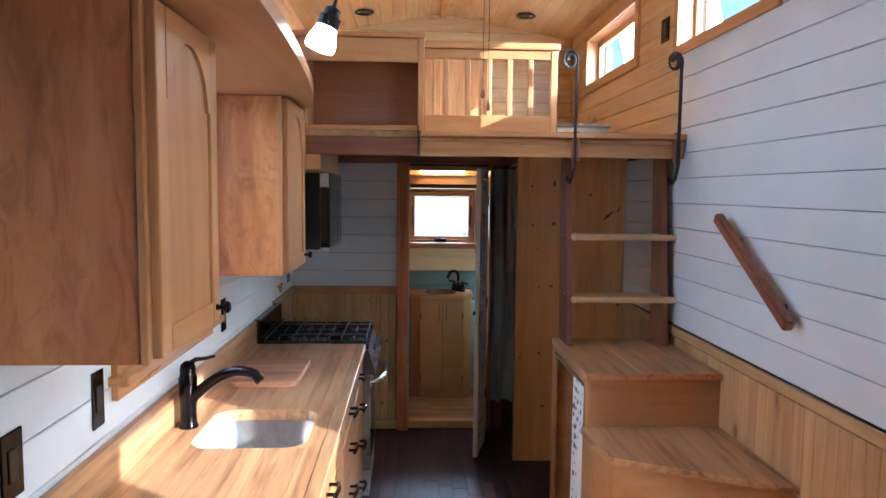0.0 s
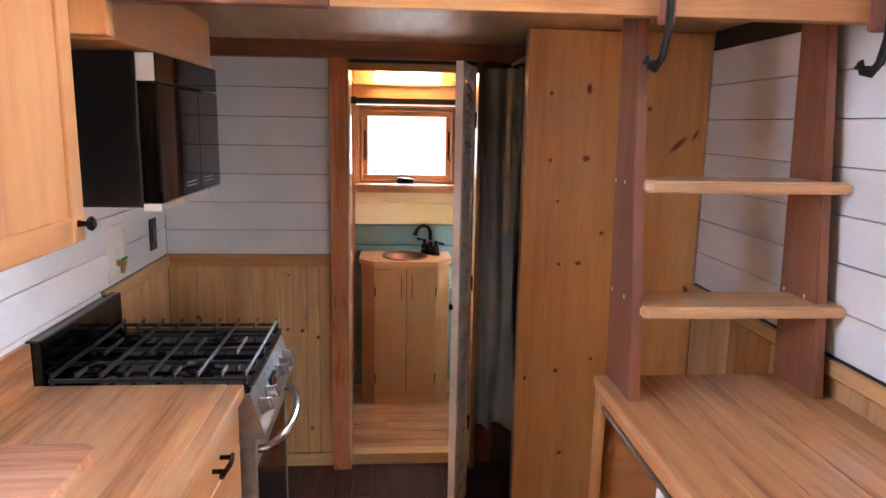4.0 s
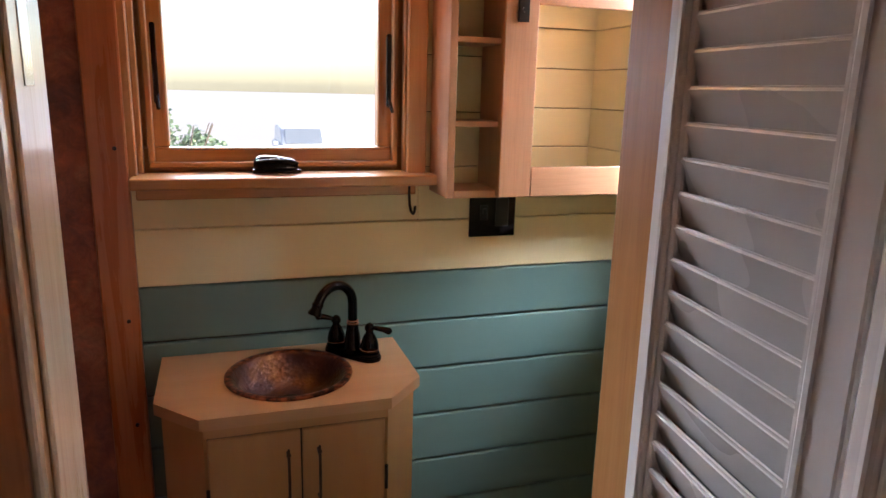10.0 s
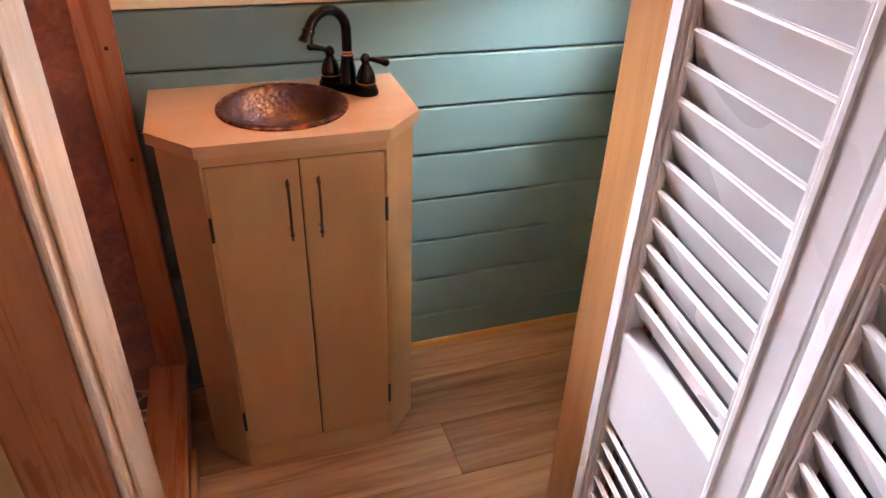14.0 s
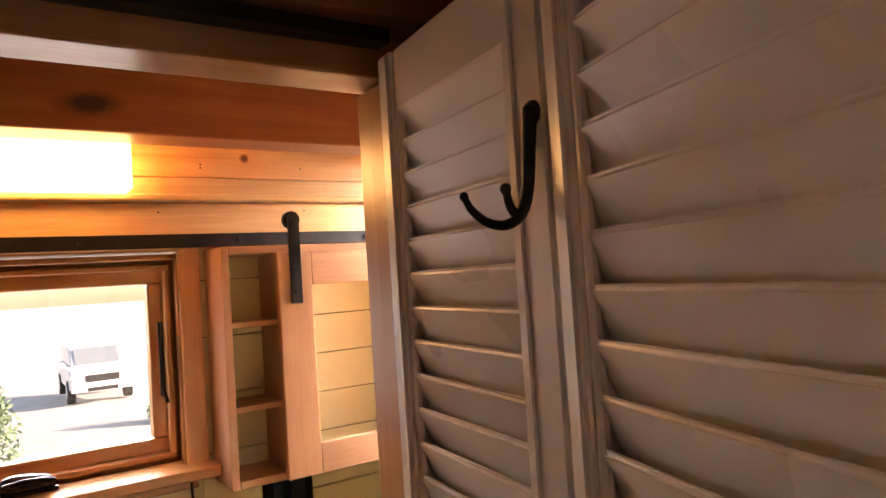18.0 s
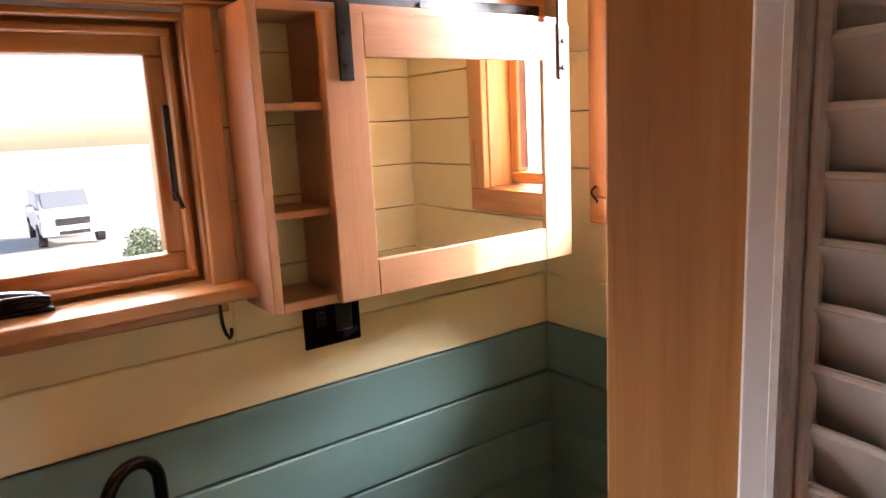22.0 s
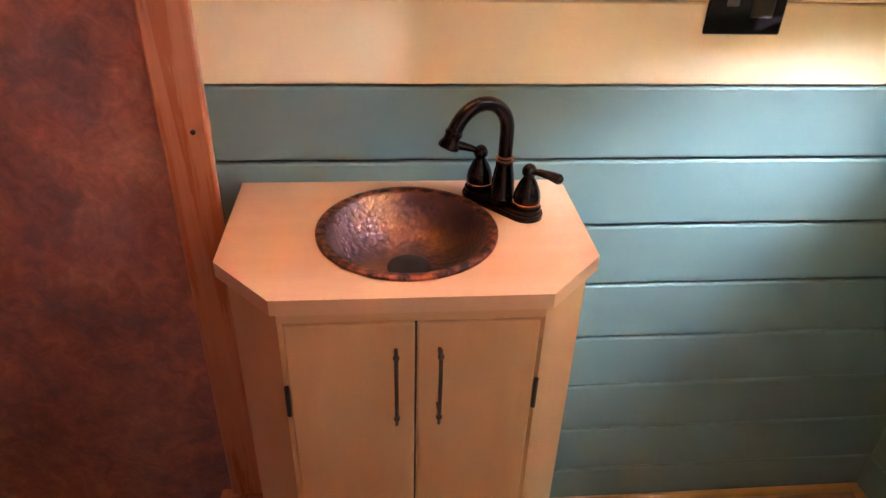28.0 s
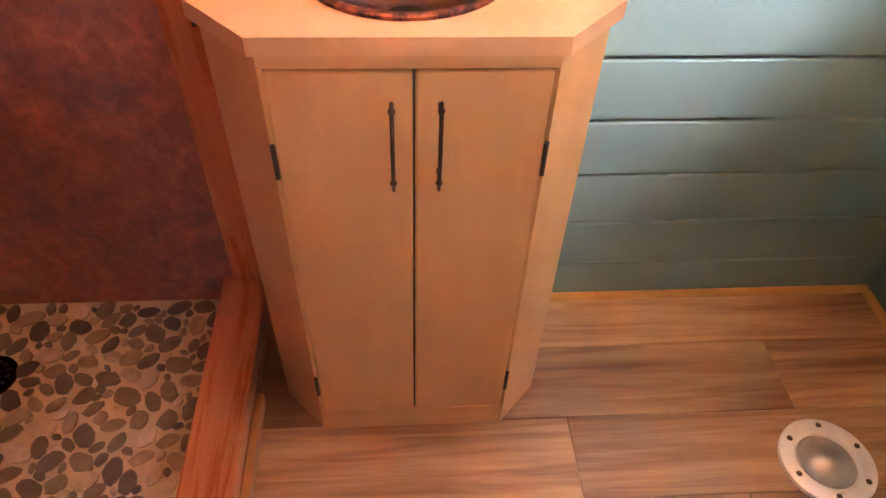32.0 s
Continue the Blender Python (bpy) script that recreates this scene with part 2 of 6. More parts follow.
M["floor"] = wood("dark_hardwood", (0.035, 0.012, 0.010), (0.06, 0.022, 0.018), (0.09, 0.036, 0.028), axis="y", vary=0.35, rough=0.38, coat=0.1)
floor_bsdf = M["floor"].node_tree.nodes["Principled BSDF"]
floor_bsdf.inputs["Specular IOR Level"].default_value, floor_bsdf.inputs["Coat Weight"].default_value = 0.18, 0.0
M["vinyl"] = wood("brown_plank", (0.20, 0.096, 0.037), (0.36, 0.200, 0.080), (0.50, 0.315, 0.135), axis="x", vary=0.32, rough=0.42, contrast=1.2, knots=2.6)
for ax in "xy":
    M["honey_" + ax] = wood("honey_trim_" + ax, (0.50, 0.235, 0.040), (0.61, 0.315, 0.060), (0.68, 0.385, 0.095), axis=ax, vary=0.1, rough=0.3)
M["cherry_x"] = wood("cherry_x", (0.17, 0.06, 0.025), (0.24, 0.09, 0.036), (0.30, 0.12, 0.05), axis="x", knots=2.5)
M["cherry_y"] = wood("cherry_y", (0.17, 0.06, 0.025), (0.24, 0.09, 0.036), (0.30, 0.12, 0.05), axis="y", knots=2.5)
M["white_board"] = paint("white_shiplap_paint", (0.74, 0.77, 0.80), 0.4)
M["cream_board"] = paint("cream_shiplap_paint", (0.77, 0.67, 0.39), 0.4)
M["teal_board"] = paint("teal_shiplap_paint", (0.135, 0.222, 0.195), 0.34)
M["white_paint"] = paint("white_door_paint", (0.79, 0.768, 0.735), 0.27)
# near-black behind gaps, joints and holes: their shade put into the colour
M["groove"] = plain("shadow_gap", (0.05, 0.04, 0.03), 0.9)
M["outside"] = paint("house_siding", (0.25, 0.18, 0.14), 0.7)
M["black"] = plain("black_enamel", (0.004, 0.004, 0.0045), 0.10)
M["gloss"] = plain("black_glass", (0.003, 0.003, 0.0035), 0.03)
M["black_satin"] = plain("black_satin", (0.007, 0.0065, 0.0065), 0.36)
M["iron"] = metal("wrought_iron", (0.03, 0.028, 0.027), 0.45, 0.8)
M["cast"] = metal("cast_iron", (0.035, 0.035, 0.038), 0.30, 0.5)
M["burner"] = metal("burner_alloy", (0.06, 0.06, 0.065), 0.22, 0.8)
M["bronze"] = metal("oil_rubbed_bronze", (0.022, 0.018, 0.019), 0.17, 0.85, wear=(0.06, 0.032, 0.024))
M["steel"] = metal("brushed_steel", (0.66, 0.66, 0.67), 0.34)
M["dark_steel"] = metal("dark_stainless", (0.30, 0.30, 0.31), 0.28)
M["chrome"] = metal("chrome", (0.8, 0.8, 0.82), 0.1)
M["white_plastic"] = plain("white_plastic", (0.8, 0.8, 0.78), 0.35)
M["glass"] = glass_pane("window_glass")
M["mirror"], n, l, b = nodes_of("mirror_silver")
b.inputs["Base Color"].default_value = (0.94, 0.95, 0.93, 1)
b.inputs["Metallic"].default_value, b.inputs["Roughness"].default_value = 1.0, 0.004


# ---- building helpers ----
def bx(bm, x0, x1, y0, y1, z0, z1, bevel=0.0):
    x0, x1, y0, y1, z0, z1 = min(x0, x1), max(x0, x1), min(y0, y1), max(y0, y1), min(z0, z1), max(z0, z1)
    r = bmesh.ops.create_cube(bm, size=1.0, matrix=Matrix.Translation(((x0 + x1) / 2, (y0 + y1) / 2, (z0 + z1) / 2)) @ Matrix.Diagonal((x1 - x0, y1 - y0, z1 - z0, 1)))
    if bevel:
        es = {e for v in r["verts"] for e in v.link_edges}
        bmesh.ops.bevel(bm, geom=list(es), offset=bevel, segments=1 if bevel < 0.003 else 2, affect="EDGES", profile=0.5)
    return bm


def box_bm(*a, bevel=0.0):
    return bx(bmesh.new(), *a, bevel=bevel)


def cyl(bm, p, q, r, r2=None, seg=16, caps=True):
    """A round bar from p to q."""
    p, q = Vector(p), Vector(q)
    d = q - p
    m = Matrix.Translation((p + q) / 2) @ d.to_track_quat("Z", "Y").to_matrix().to_4x4()
    bmesh.ops.create_cone(bm, cap_ends=caps, segments=seg, radius1=r, radius2=r if r2 is None else r2, depth=d.length, matrix=m)
    return bm


def lathe(bm, profile, m=Matrix(), seg=24, closed=True):
    """A turned shape from (radius, height) pairs about z."""
    rings = []
    for r, z in profile:
        rings.append([bm.verts.new(m @ Vector((r * math.cos(2 * math.pi * i / seg), r * math.sin(2 * math.pi * i / seg), z))) for i in range(seg)])
    for a, b in zip(rings, rings[1:]):
        for i in range(seg):
            bm.faces.new((a[i], a[(i + 1) % seg], b[(i + 1) % seg], b[i]))
    if closed:
        bm.faces.new(rings[0][::-1])
        bm.faces.new(rings[-1])
    else:
        for i in range(seg):
            bm.faces.new((rings[-1][i], rings[-1][(i + 1) % seg], rings[0][(i + 1) % seg], rings[0][i]))
    return bm


def tube(bm, pts, r, seg=12, r_end=None, flat=None):
    """A bent bar along points. flat: (width, thickness) for a flat bar."""
    pts = [Vector(p) for p in pts]
    rings, side = [], None
    for i, p in enumerate(pts):
        t = (pts[min(i + 1, len(pts) - 1)] - pts[max(i - 1, 0)]).normalized()
        if side is None:
            side = t.cross(Vector((0, 0, 1)) if abs(t.z) < 0.9 else Vector((1, 0, 0))).normalized()
        side = (side - t * side.dot(t)).normalized()
        up = t.cross(side)
        k = r if r_end is None else r + (r_end - r) * i / (len(pts) - 1)
        a, c = (k, k) if flat is None else (flat[0] / 2, flat[1] / 2)
        rings.append([bm.verts.new(p + side * a * math.cos(2 * math.pi * j / seg) + up * c * math.sin(2 * math.pi * j / seg)) for j in range(seg)])
    for a, b in zip(rings, rings[1:]):
        for i in range(seg):
            bm.faces.new((a[i], a[(i + 1) % seg], b[(i + 1) % seg], b[i]))
    bm.faces.new(rings[0][::-1])
    bm.faces.new(rings[-1])
    return bm


def arc(c, r, a0, a1, n, u=Vector((1, 0, 0)), v=Vector((0, 0, 1))):
    return [Vector(c) + u * r * math.cos(a0 + (a1 - a0) * i / n) + v * r * math.sin(a0 + (a1 - a0) * i / n) for i in range(n + 1)]


def extrude_outline(bm, pts, m, depth):
    """A flat outline (u, v) drawn through m and given depth along m's z."""
    a = [bm.verts.new(m @ Vector((u, v, 0))) for u, v in pts]
    b = [bm.verts.new(m @ Vector((u, v, depth))) for u, v in pts]
    bm.faces.new(a[::-1])
    bm.faces.new(b)
    for i in range(len(a)):
        j = (i + 1) % len(a)
        bm.faces.new((a[i], a[j], b[j], b[i]))
    return bm


def mesh_of(name, bm, material, smooth=None):
    me = bpy.data.meshes.new(name)
    bmesh.ops.recalc_face_normals(bm, faces=bm.faces[:])
    bm.to_mesh(me)
    bm.free()
    me.materials.append(M[material] if isinstance(material, str) else material)
    if smooth:
        me.shade_smooth()
        me.set_sharp_from_angle(angle=radians(smooth))
    return me


def part(name, bm, material, parent, label="", smooth=None):
    """One mesh object under a thing or a part; its vertices are in the world's metres."""
    ob = new(name, mesh_of(name, bm, material, smooth))
    ob.parent = parent
    if parent is not None:
        up = parent
        base = Vector()
        while up is not None:
            base += up.location
            up = up.parent
        ob.location = -base
    return tagged(ob, label) if label else ob


def thing(name, at, label, category, group="", kind=""):
    ob = new(name)
    ob.empty_display_size = 0.05
    ob.location = at
    return tagged(ob, label, category, group, kind)


def solo(name, bm, material, label, category="", kind="", smooth=None, group=""):
    return tagged(part(name, bm, material, None, smooth=smooth), label, category, group, kind)


def cells(u0, u1, v0, v1, holes):
    """The rectangle without its holes, as rectangles."""
    us = sorted({u0, u1, *[min(max(h[i], u0), u1) for h in holes for i in (0, 1)]})
    vs = sorted({v0, v1, *[min(max(h[i], v0), v1) for h in holes for i in (2, 3)]})
    for a, b in zip(us, us[1:]):
        run = None
        for c, d in zip(vs, vs[1:]):
            open_ = any(h[0] < (a + b) / 2 < h[1] and h[2] < (c + d) / 2 < h[3] for h in holes)
            if open_:
                if run:
                    yield run
                run = None
            else:
                run = (a, b, run[2] if run else c, d)
        if run:
            yield run


def wall_box(bm, axis, at, thick, u0, u1, v0, v1, bevel=0.0):
    """A box on a wall: axis x or y is the wall's normal; it reaches from at to at + thick."""
    if axis == "x":
        return bx(bm, at, at + thick, u0, u1, v0, v1, bevel)
    return bx(bm, u0, u1, at, at + thick, v0, v1, bevel)


def wall(name, axis, at, thick, u0, u1, v0, v1, holes, material, label):
    bm = bmesh.new()
    for c in cells(u0, u1, v0, v1, holes):
        wall_box(bm, axis, at, thick, *c)
    return solo(name, bm, material, label, "wall", "structure")


BOARDS = {}


def boards(parent, name, axis, at, thick, u0, u1, v0, v1, pitch, material, holes=(), upright=False, gap=0.0025, start=None, bevel=0.0035, widths=None):
    """Boards on a wall, each an object of its own; alike boards share a mesh."""
    lo, hi = (u0, u1) if upright else (v0, v1)
    p, k = lo if start is None else start, 0
    while p < hi - 0.004:
        w = widths[k % len(widths)] if widths else pitch
        q, k = p + w, k + 1
        a, b = max(p, lo), min(q, hi)
        if b - a > 0.008:
            region = (a, b, v0, v1) if upright else (u0, u1, a, b)
            crossed = [h for h in holes if h[0] < region[1] and h[1] > region[0] and h[2] < region[3] and h[3] > region[2]]
            for c in cells(*region, crossed):
                c = (c[0] + gap / 2, c[1] - gap / 2, c[2], c[3]) if upright else (c[0], c[1], c[2] + gap / 2, c[3] - gap / 2)
                if c[1] - c[0] < 0.004 or c[3] - c[2] < 0.004:
                    continue
                w2, h2 = round(c[1] - c[0], 3), round(c[3] - c[2], 3)
                key = (axis, round(thick, 4), w2, h2, material)
                if key not in BOARDS:
                    bm = bmesh.new()
                    wall_box(bm, axis, 0, thick, -w2 / 2, w2 / 2, -h2 / 2, h2 / 2, min(bevel, w2 / 3, h2 / 3))
                    BOARDS[key] = mesh_of(name, bm, material)
                ob = new(name, BOARDS[key])
                mid = ((c[0] + c[1]) / 2, (c[2] + c[3]) / 2)
                place = Vector((at, mid[0], mid[1]) if axis == "x" else (mid[0], at, mid[1]))
                ob.parent = parent
                ob.location = place - parent.location
        p = q


def frame_bars(parent, name, axis, at, thick, u0, u1, v0, v1, w, mat_u, mat_v, bevel=0.003, label="", ws=None):
    """Four bars round an opening, as parts: sill and head along u, two stiles along v."""
    wl, wr, wb, wt = ws or (w, w, w, w)
    for (a, b, c, d), mm in (((u0, u1, v0, v0 + wb), mat_u), ((u0, u1, v1 - wt, v1), mat_u), ((u0, u0 + wl, v0 + wb, v1 - wt), mat_v), ((u1 - wr, u1, v0 + wb, v1 - wt), mat_v)):
        bm = bmesh.new()
        wall_box(bm, axis, at, thick, a, b, c, d, bevel)
        part(name, bm, mm, parent, label)


# ---- the plan, in metres ----
L, R = -1.05, 1.05          # faces of the long walls
BACK, PART, REAR = 8.40, 7.52, 1.20   # bathroom's end wall, partition, wall behind the start
EAVE, RIDGE = 2.875, 3.07
BATH_Z, COUNTER, LOFT, BATH_C = 0.05, 0.870, 1.94, 1.98
FRONT = 6.05                # front of the loft
PANEL = 6.92                # pine panel of the closet
BW = (-0.29, 0.31, 1.215, 1.70)     # bathroom end window's opening: x, z
BR = (7.90, 8.204, 1.31, 1.95)       # bathroom side window: y, z
KW = (4.74, 5.55, 1.16, 2.02)       # kitchen window
HW = (5.28, 6.17, 2.36, 2.80)       # high window
HL = (4.55, 6.30, 2.40, 2.80)       # high window over the cabinets
LW = (6.80, 7.88, 2.43, 2.77)       # loft window

SD = (3.05, 4.05, 0.30, 2.02)       # unseen glazed door in the right wall, placed to let in the sun

# floors
floor = solo("floor", box_bm(L, R, REAR, PART + 0.1, -0.12, -0.014), "groove", "dark reddish brown hardwood floor", "floor", "structure")
bath_floor = solo("floor_bath", box_bm(-0.37, R, PART, BACK, -0.12, BATH_Z - 0.012), "groove", "brown wood-look plank floor of the bathroom", "floor", "structure")
bm = bmesh.new()
prof_g = [(-80, -0.9), (9.5, -0.9), (20, -1.15), (31, -1.85), (38, -2.1), (400, -2.1)]
rows_g = [[bm.verts.new((x, y, z)) for x in (-300, -4, 6, 300)] for y, z in prof_g]
for p, q in zip(rows_g, rows_g[1:]):
    for i in range(3):
        bm.faces.new((p[i], p[i + 1], q[i + 1], q[i]))
ground = solo("ground", bm, paint("gravel", (0.62, 0.58, 0.53), 0.9, mottled=0.3, relief=0.6), "pale gravel ground sloping down outside", "ground", "structure")

# long walls
wall_left = wall("wall_left", "x", L - 0.014, -0.12, REAR, BACK + 0.15, -0.1, EAVE + 0.02, [(KW[0] - 0.05, KW[1] + 0.30, KW[2] - 0.02, KW[3] + 0.02), HL], "groove", "white shiplap wall over the counter")
wall_right = wall("wall_right", "x", R + 0.014, 0.12, REAR, BACK + 0.15, -0.1, EAVE + 0.02, [HW, LW, BR, SD], "groove", "white shiplap wall over pine wainscot")
wall_back = wall("wall_back", "y", BACK + 0.014, 0.12, L - 0.13, R + 0.13, -0.1, RIDGE + 0.1, [BW], "groove", "bathroom end wall with painted boards")
wall_rear = wall("wall_rear", "y", REAR, -0.12, L - 0.13, R + 0.13, -0.1, RIDGE + 0.1, [], "groove", "pine wall behind the kitchen")
wall_partition = wall("wall_partition", "y", PART + 0.014, 0.022, L, R, 0, 1.846, [(-0.294, 0.298, 0.0, 1.846)], "groove", "partition between kitchen and bathroom")
PITCH = 0.122
W_TOP = 1.004               # top of the wainscot's cap
W_CAP = 1.014               # the same on the stair side
boards(wall_right, "board", "x", R, 0.014, REAR, PANEL, W_CAP, 1.8525, 0.1190, "white_board", [SD], start=0.9005)
boards(wall_right, "board", "x", R, 0.014, REAR, 6.16, 1.8525, EAVE, 0.1190, "white_board", [HW, SD])
boards(wall_right, "pine_board", "x", R, 0.014, 6.16, BACK, LOFT, EAVE, 0.11, "pine_pale_y", [LW, HW])
boards(wall_right, "wainscot_board", "x", R, 0.012, REAR, PANEL, 0.0, W_CAP - 0.05, 0.061, "wains_z", [SD], upright=True)
boards(wall_left, "board", "x", L, -0.014, REAR, PART, W_TOP, LOFT + 0.1, PITCH, "white_board", [KW])
boards(wall_left, "board", "x", L, -0.014, REAR, 6.838, 0.885, W_TOP, PITCH, "white_board", start=W_TOP - PITCH)
boards(wall_left, "pine_board", "x", L, -0.014, REAR, BACK, LOFT + 0.1, EAVE, 0.11, "pine_y", [HL])
boards(wall_left, "wainscot_board", "x", L, -0.012, 6.84, PART, 0.0, W_TOP - 0.05, 0.09, "wains_z", upright=True)
boards(wall_partition, "board", "y", PART, 0.014, L, -0.337, W_TOP, 1.86, 0.1225, "white_board", start=0.990)
boards(wall_partition, "wainscot_board", "y", PART, 0.012, L, -0.337, 0.06, W_TOP - 0.05, 0.12, "wains_z", upright=True, widths=[0.12, 0.118, 0.119, 0.12, 0.058, 0.06, 0.058, 0.055])
boards(wall_back, "teal_board", "y", BACK, 0.014, -0.31, R + 0.013, BATH_Z, 1.012, PITCH, "teal_board", start=1.012 - 8 * PITCH, gap=0.004, bevel=0.0045)
boards(wall_back, "cream_board", "y", BACK, 0.014, -0.31, R + 0.013, 1.012, BATH_C, PITCH, "cream_board", [BW], gap=0.0015, bevel=0.0025)
boards(wall_right, "teal_board", "x", R, 0.014, PART + 0.05, BACK, BATH_Z, 1.012, PITCH, "teal_board", start=1.012 - 8 * PITCH, gap=0.004, bevel=0.0045)
boards(wall_right, "cream_board", "x", R, 0.014, PART, BACK, 1.012, BATH_C, PITCH, "cream_board", [BR], gap=0.0015, bevel=0.0025)
boards(wall_back, "pine_board", "y", BACK, 0.014, L, R, LOFT, RIDGE, 0.11, "pine_pale_x")
boards(wall_rear, "pine_board", "y", REAR, -0.010, L, R, 0.0, RIDGE, 0.11, "pine_pale_x")
boards(wall_left, "cream_board", "x", L, -0.014, PART + 0.1, BACK, 0.0, BATH_C, 0.4, "white_board")

# ceiling: two slopes of boards in one mesh
bm = bmesh.new()
for s in (-1, 1):
    n_b = 12
    for i in range(n_b):
        a, b = i / n_b, (i + 1) / n_b
        pts = [(s * (1.16 * a + 0.002), RIDGE - (RIDGE - EAVE) * a * 1.105), (s * (1.16 * b - 0.002), RIDGE - (RIDGE - EAVE) * b * 1.105)]
        pts += [(pts[1][0], pts[1][1] + 0.03), (pts[0][0], pts[0][1] + 0.03)]
        extrude_outline(bm, pts, Matrix.Translation((0, BACK + 0.15, 0)) @ Matrix.Rotation(math.pi / 2, 4, "X"), BACK + 0.3 - REAR)
solo("ceiling", bm, "pine_pale_y", "pale pine board ceiling with a low ridge", "ceiling", "structure")
bm = bmesh.new()
for s in (-1, 1):
    pts = [(0, RIDGE + 0.035), (s * 1.35, EAVE - 0.0), (s * 1.35, EAVE + 0.08), (0, RIDGE + 0.12)]
    extrude_outline(bm, pts, Matrix.Translation((0, BACK + 0.4, 0)) @ Matrix.Rotation(math.pi / 2, 4, "X"), BACK + 0.8 - REAR)
solo("roof", bm, "outside", "dark metal roof of the house", "roof", "structure")
solo("trim", box_bm(-0.022, 0.022, REAR, BACK, RIDGE - 0.03, RIDGE + 0.01, bevel=0.003), "pine_y", "pine strip along the ceiling ridge", "trim", "structure")

# loft floor and its front beam
loft_floor = solo("ceiling_under_loft", box_bm(L, R, FRONT + 0.03, PART + 0.04, LOFT - 0.025, LOFT), "pine_pale_y", "pine boards of the loft floor", "ceiling", "structure")
part("bath_ceiling", box_bm(L, R, PART + 0.041, BACK, BATH_C, BATH_C + 0.025), "pine_pale_y", loft_floor, "pale pine boards over the bathroom")
part("riser", box_bm(L, R, PART + 0.0, PART + 0.040, 1.846, BATH_C + 0.025), "pine_x", loft_floor)
part("nosing", box_bm(-0.205, R - 0.005, FRONT - 0.035, FRONT + 0.03, LOFT - 0.028, LOFT - 0.002, bevel=0.006), "maple_x", loft_floor)
part("beam", box_bm(-0.205, R - 0.004, FRONT, FRONT + 0.045, LOFT - 0.115, LOFT - 0.03, bevel=0.003), "pine_x", loft_floor, "pine front beam of the loft")
# redder piece, also darkened in colour for the shade under the bookcase
part("beam", box_bm(-0.73, -0.207, FRONT, FRONT + 0.045, LOFT - 0.115, LOFT - 0.03, bevel=0.003), "cherry_x", loft_floor, "dark reddish beam under the bookcase")
part("moulding", box_bm(-0.205, R - 0.004, FRONT - 0.012, FRONT, LOFT - 0.052, LOFT - 0.030, bevel=0.004), "maple_x", loft_floor)
part("header", box_bm(L, 0.40, PART - 0.07, PART - 0.002, 1.845, LOFT - 0.026, bevel=0.003), "cherry_x", loft_floor, "dark wooden header beam")

# doors, windows, casings


def casement(name, label, axis, at, out, hole, casing, glass_at, sash=0.045, jamb=0.10, mats=("fir_x", "fir_z"), glass_inset=0.05):
    """A window: jamb lining, casing on the wall, sash and pane. out: +1 or -1 towards the outside."""
    u0, u1, v0, v1 = hole
    mu, mv = mats
    mid = Vector((at, (u0 + u1) / 2, v0) if axis == "x" else ((u0 + u1) / 2, at, v0))
    w = thing(name, mid, label, "window", kind="structure")
    frame_bars(w, "jamb", axis, at + out * 0.002, out * jamb, u0 - 0.004, u1 + 0.004, v0 - 0.004, v1 + 0.004, 0.018, mu, mv, 0.002)
    if casing:
        wl, wr, wb, wt = casing
        frame_bars(w, "casing", axis, at - out * 0.018, out * 0.018, u0 - wl + 0.012, u1 + wr - 0.012, v0 - wb + 0.012, v1 + wt - 0.012, 0, mu, mv, 0.003, ws=(wl, wr, max(wb, 0.001), wt))
    s = 0.018
    frame_bars(w, "sash", axis, glass_at - out * 0.018, out * 0.036, u0 + s, u1 - s, v0 + s, v1 - s, sash, mu, mv, 0.005)
    bm = bmesh.new()
    wall_box(bm, axis, glass_at - 0.002, 0.004, u0 + s + sash - 0.004, u1 - s - sash + 0.004, v0 + s + sash - 0.004, v1 - s - sash + 0.004)
    pane = part("pane", bm, "glass", w)
    pane.visible_shadow = False
    return w


# bathroom end window
win = casement("window_1", "fir awning window with a white glare outside", "y", BACK, 1, BW, None, BACK + 0.085, sash=0.061, jamb=0.125)
for a, b in ((0.0, 0.012), (0.02, 0.012)):
    i = 0.018 + a
    frame_bars(win, "stop", "y", BACK + 0.02 + a, 0.025, BW[0] + i, BW[1] - i, BW[2] + i, BW[3] - i, b, "fir_x", "fir_z", 0.003)
part("casing", box_bm(BW[0] - 0.002, BW[0] + 0.02, BACK - 0.016, BACK, 1.235, 1.69, bevel=0.002), "fir_z", win)
part("casing", box_bm(BW[1] - 0.03, BW[1] + 0.012, BACK - 0.016, BACK, 1.235, 1.69, bevel=0.002), "fir_z", win)
part("sill", box_bm(-0.281, 0.335, BACK - 0.065, BACK + 0.02, 1.222, 1.245, bevel=0.004), "fir_x", win)
part("apron", box_bm(-0.275, 0.30, BACK - 0.014, BACK - 0.001, 1.196, 1.222, bevel=0.002), "fir_x", win)
bm = bmesh.new()
bx(bm, -0.050, 0.050, BACK - 0.004, BACK + 0.044, 1.246, 1.254, 0.003)
r = bmesh.ops.create_uvsphere(bm, u_segments=28, v_segments=14, radius=1.0)
for v in r["verts"]:
    c = v.co
    k = 1.0 / (abs(c.x) ** 3.2 + abs(c.y) ** 3.2 + abs(c.z) ** 3.2) ** (1 / 3.2)
    v.co = Vector((c.x * k * 0.047, BACK + 0.020 + c.y * k * 0.020, 1.256 + max(c.z * k, -0.1) * (0.024 - 0.006 * c.x)))
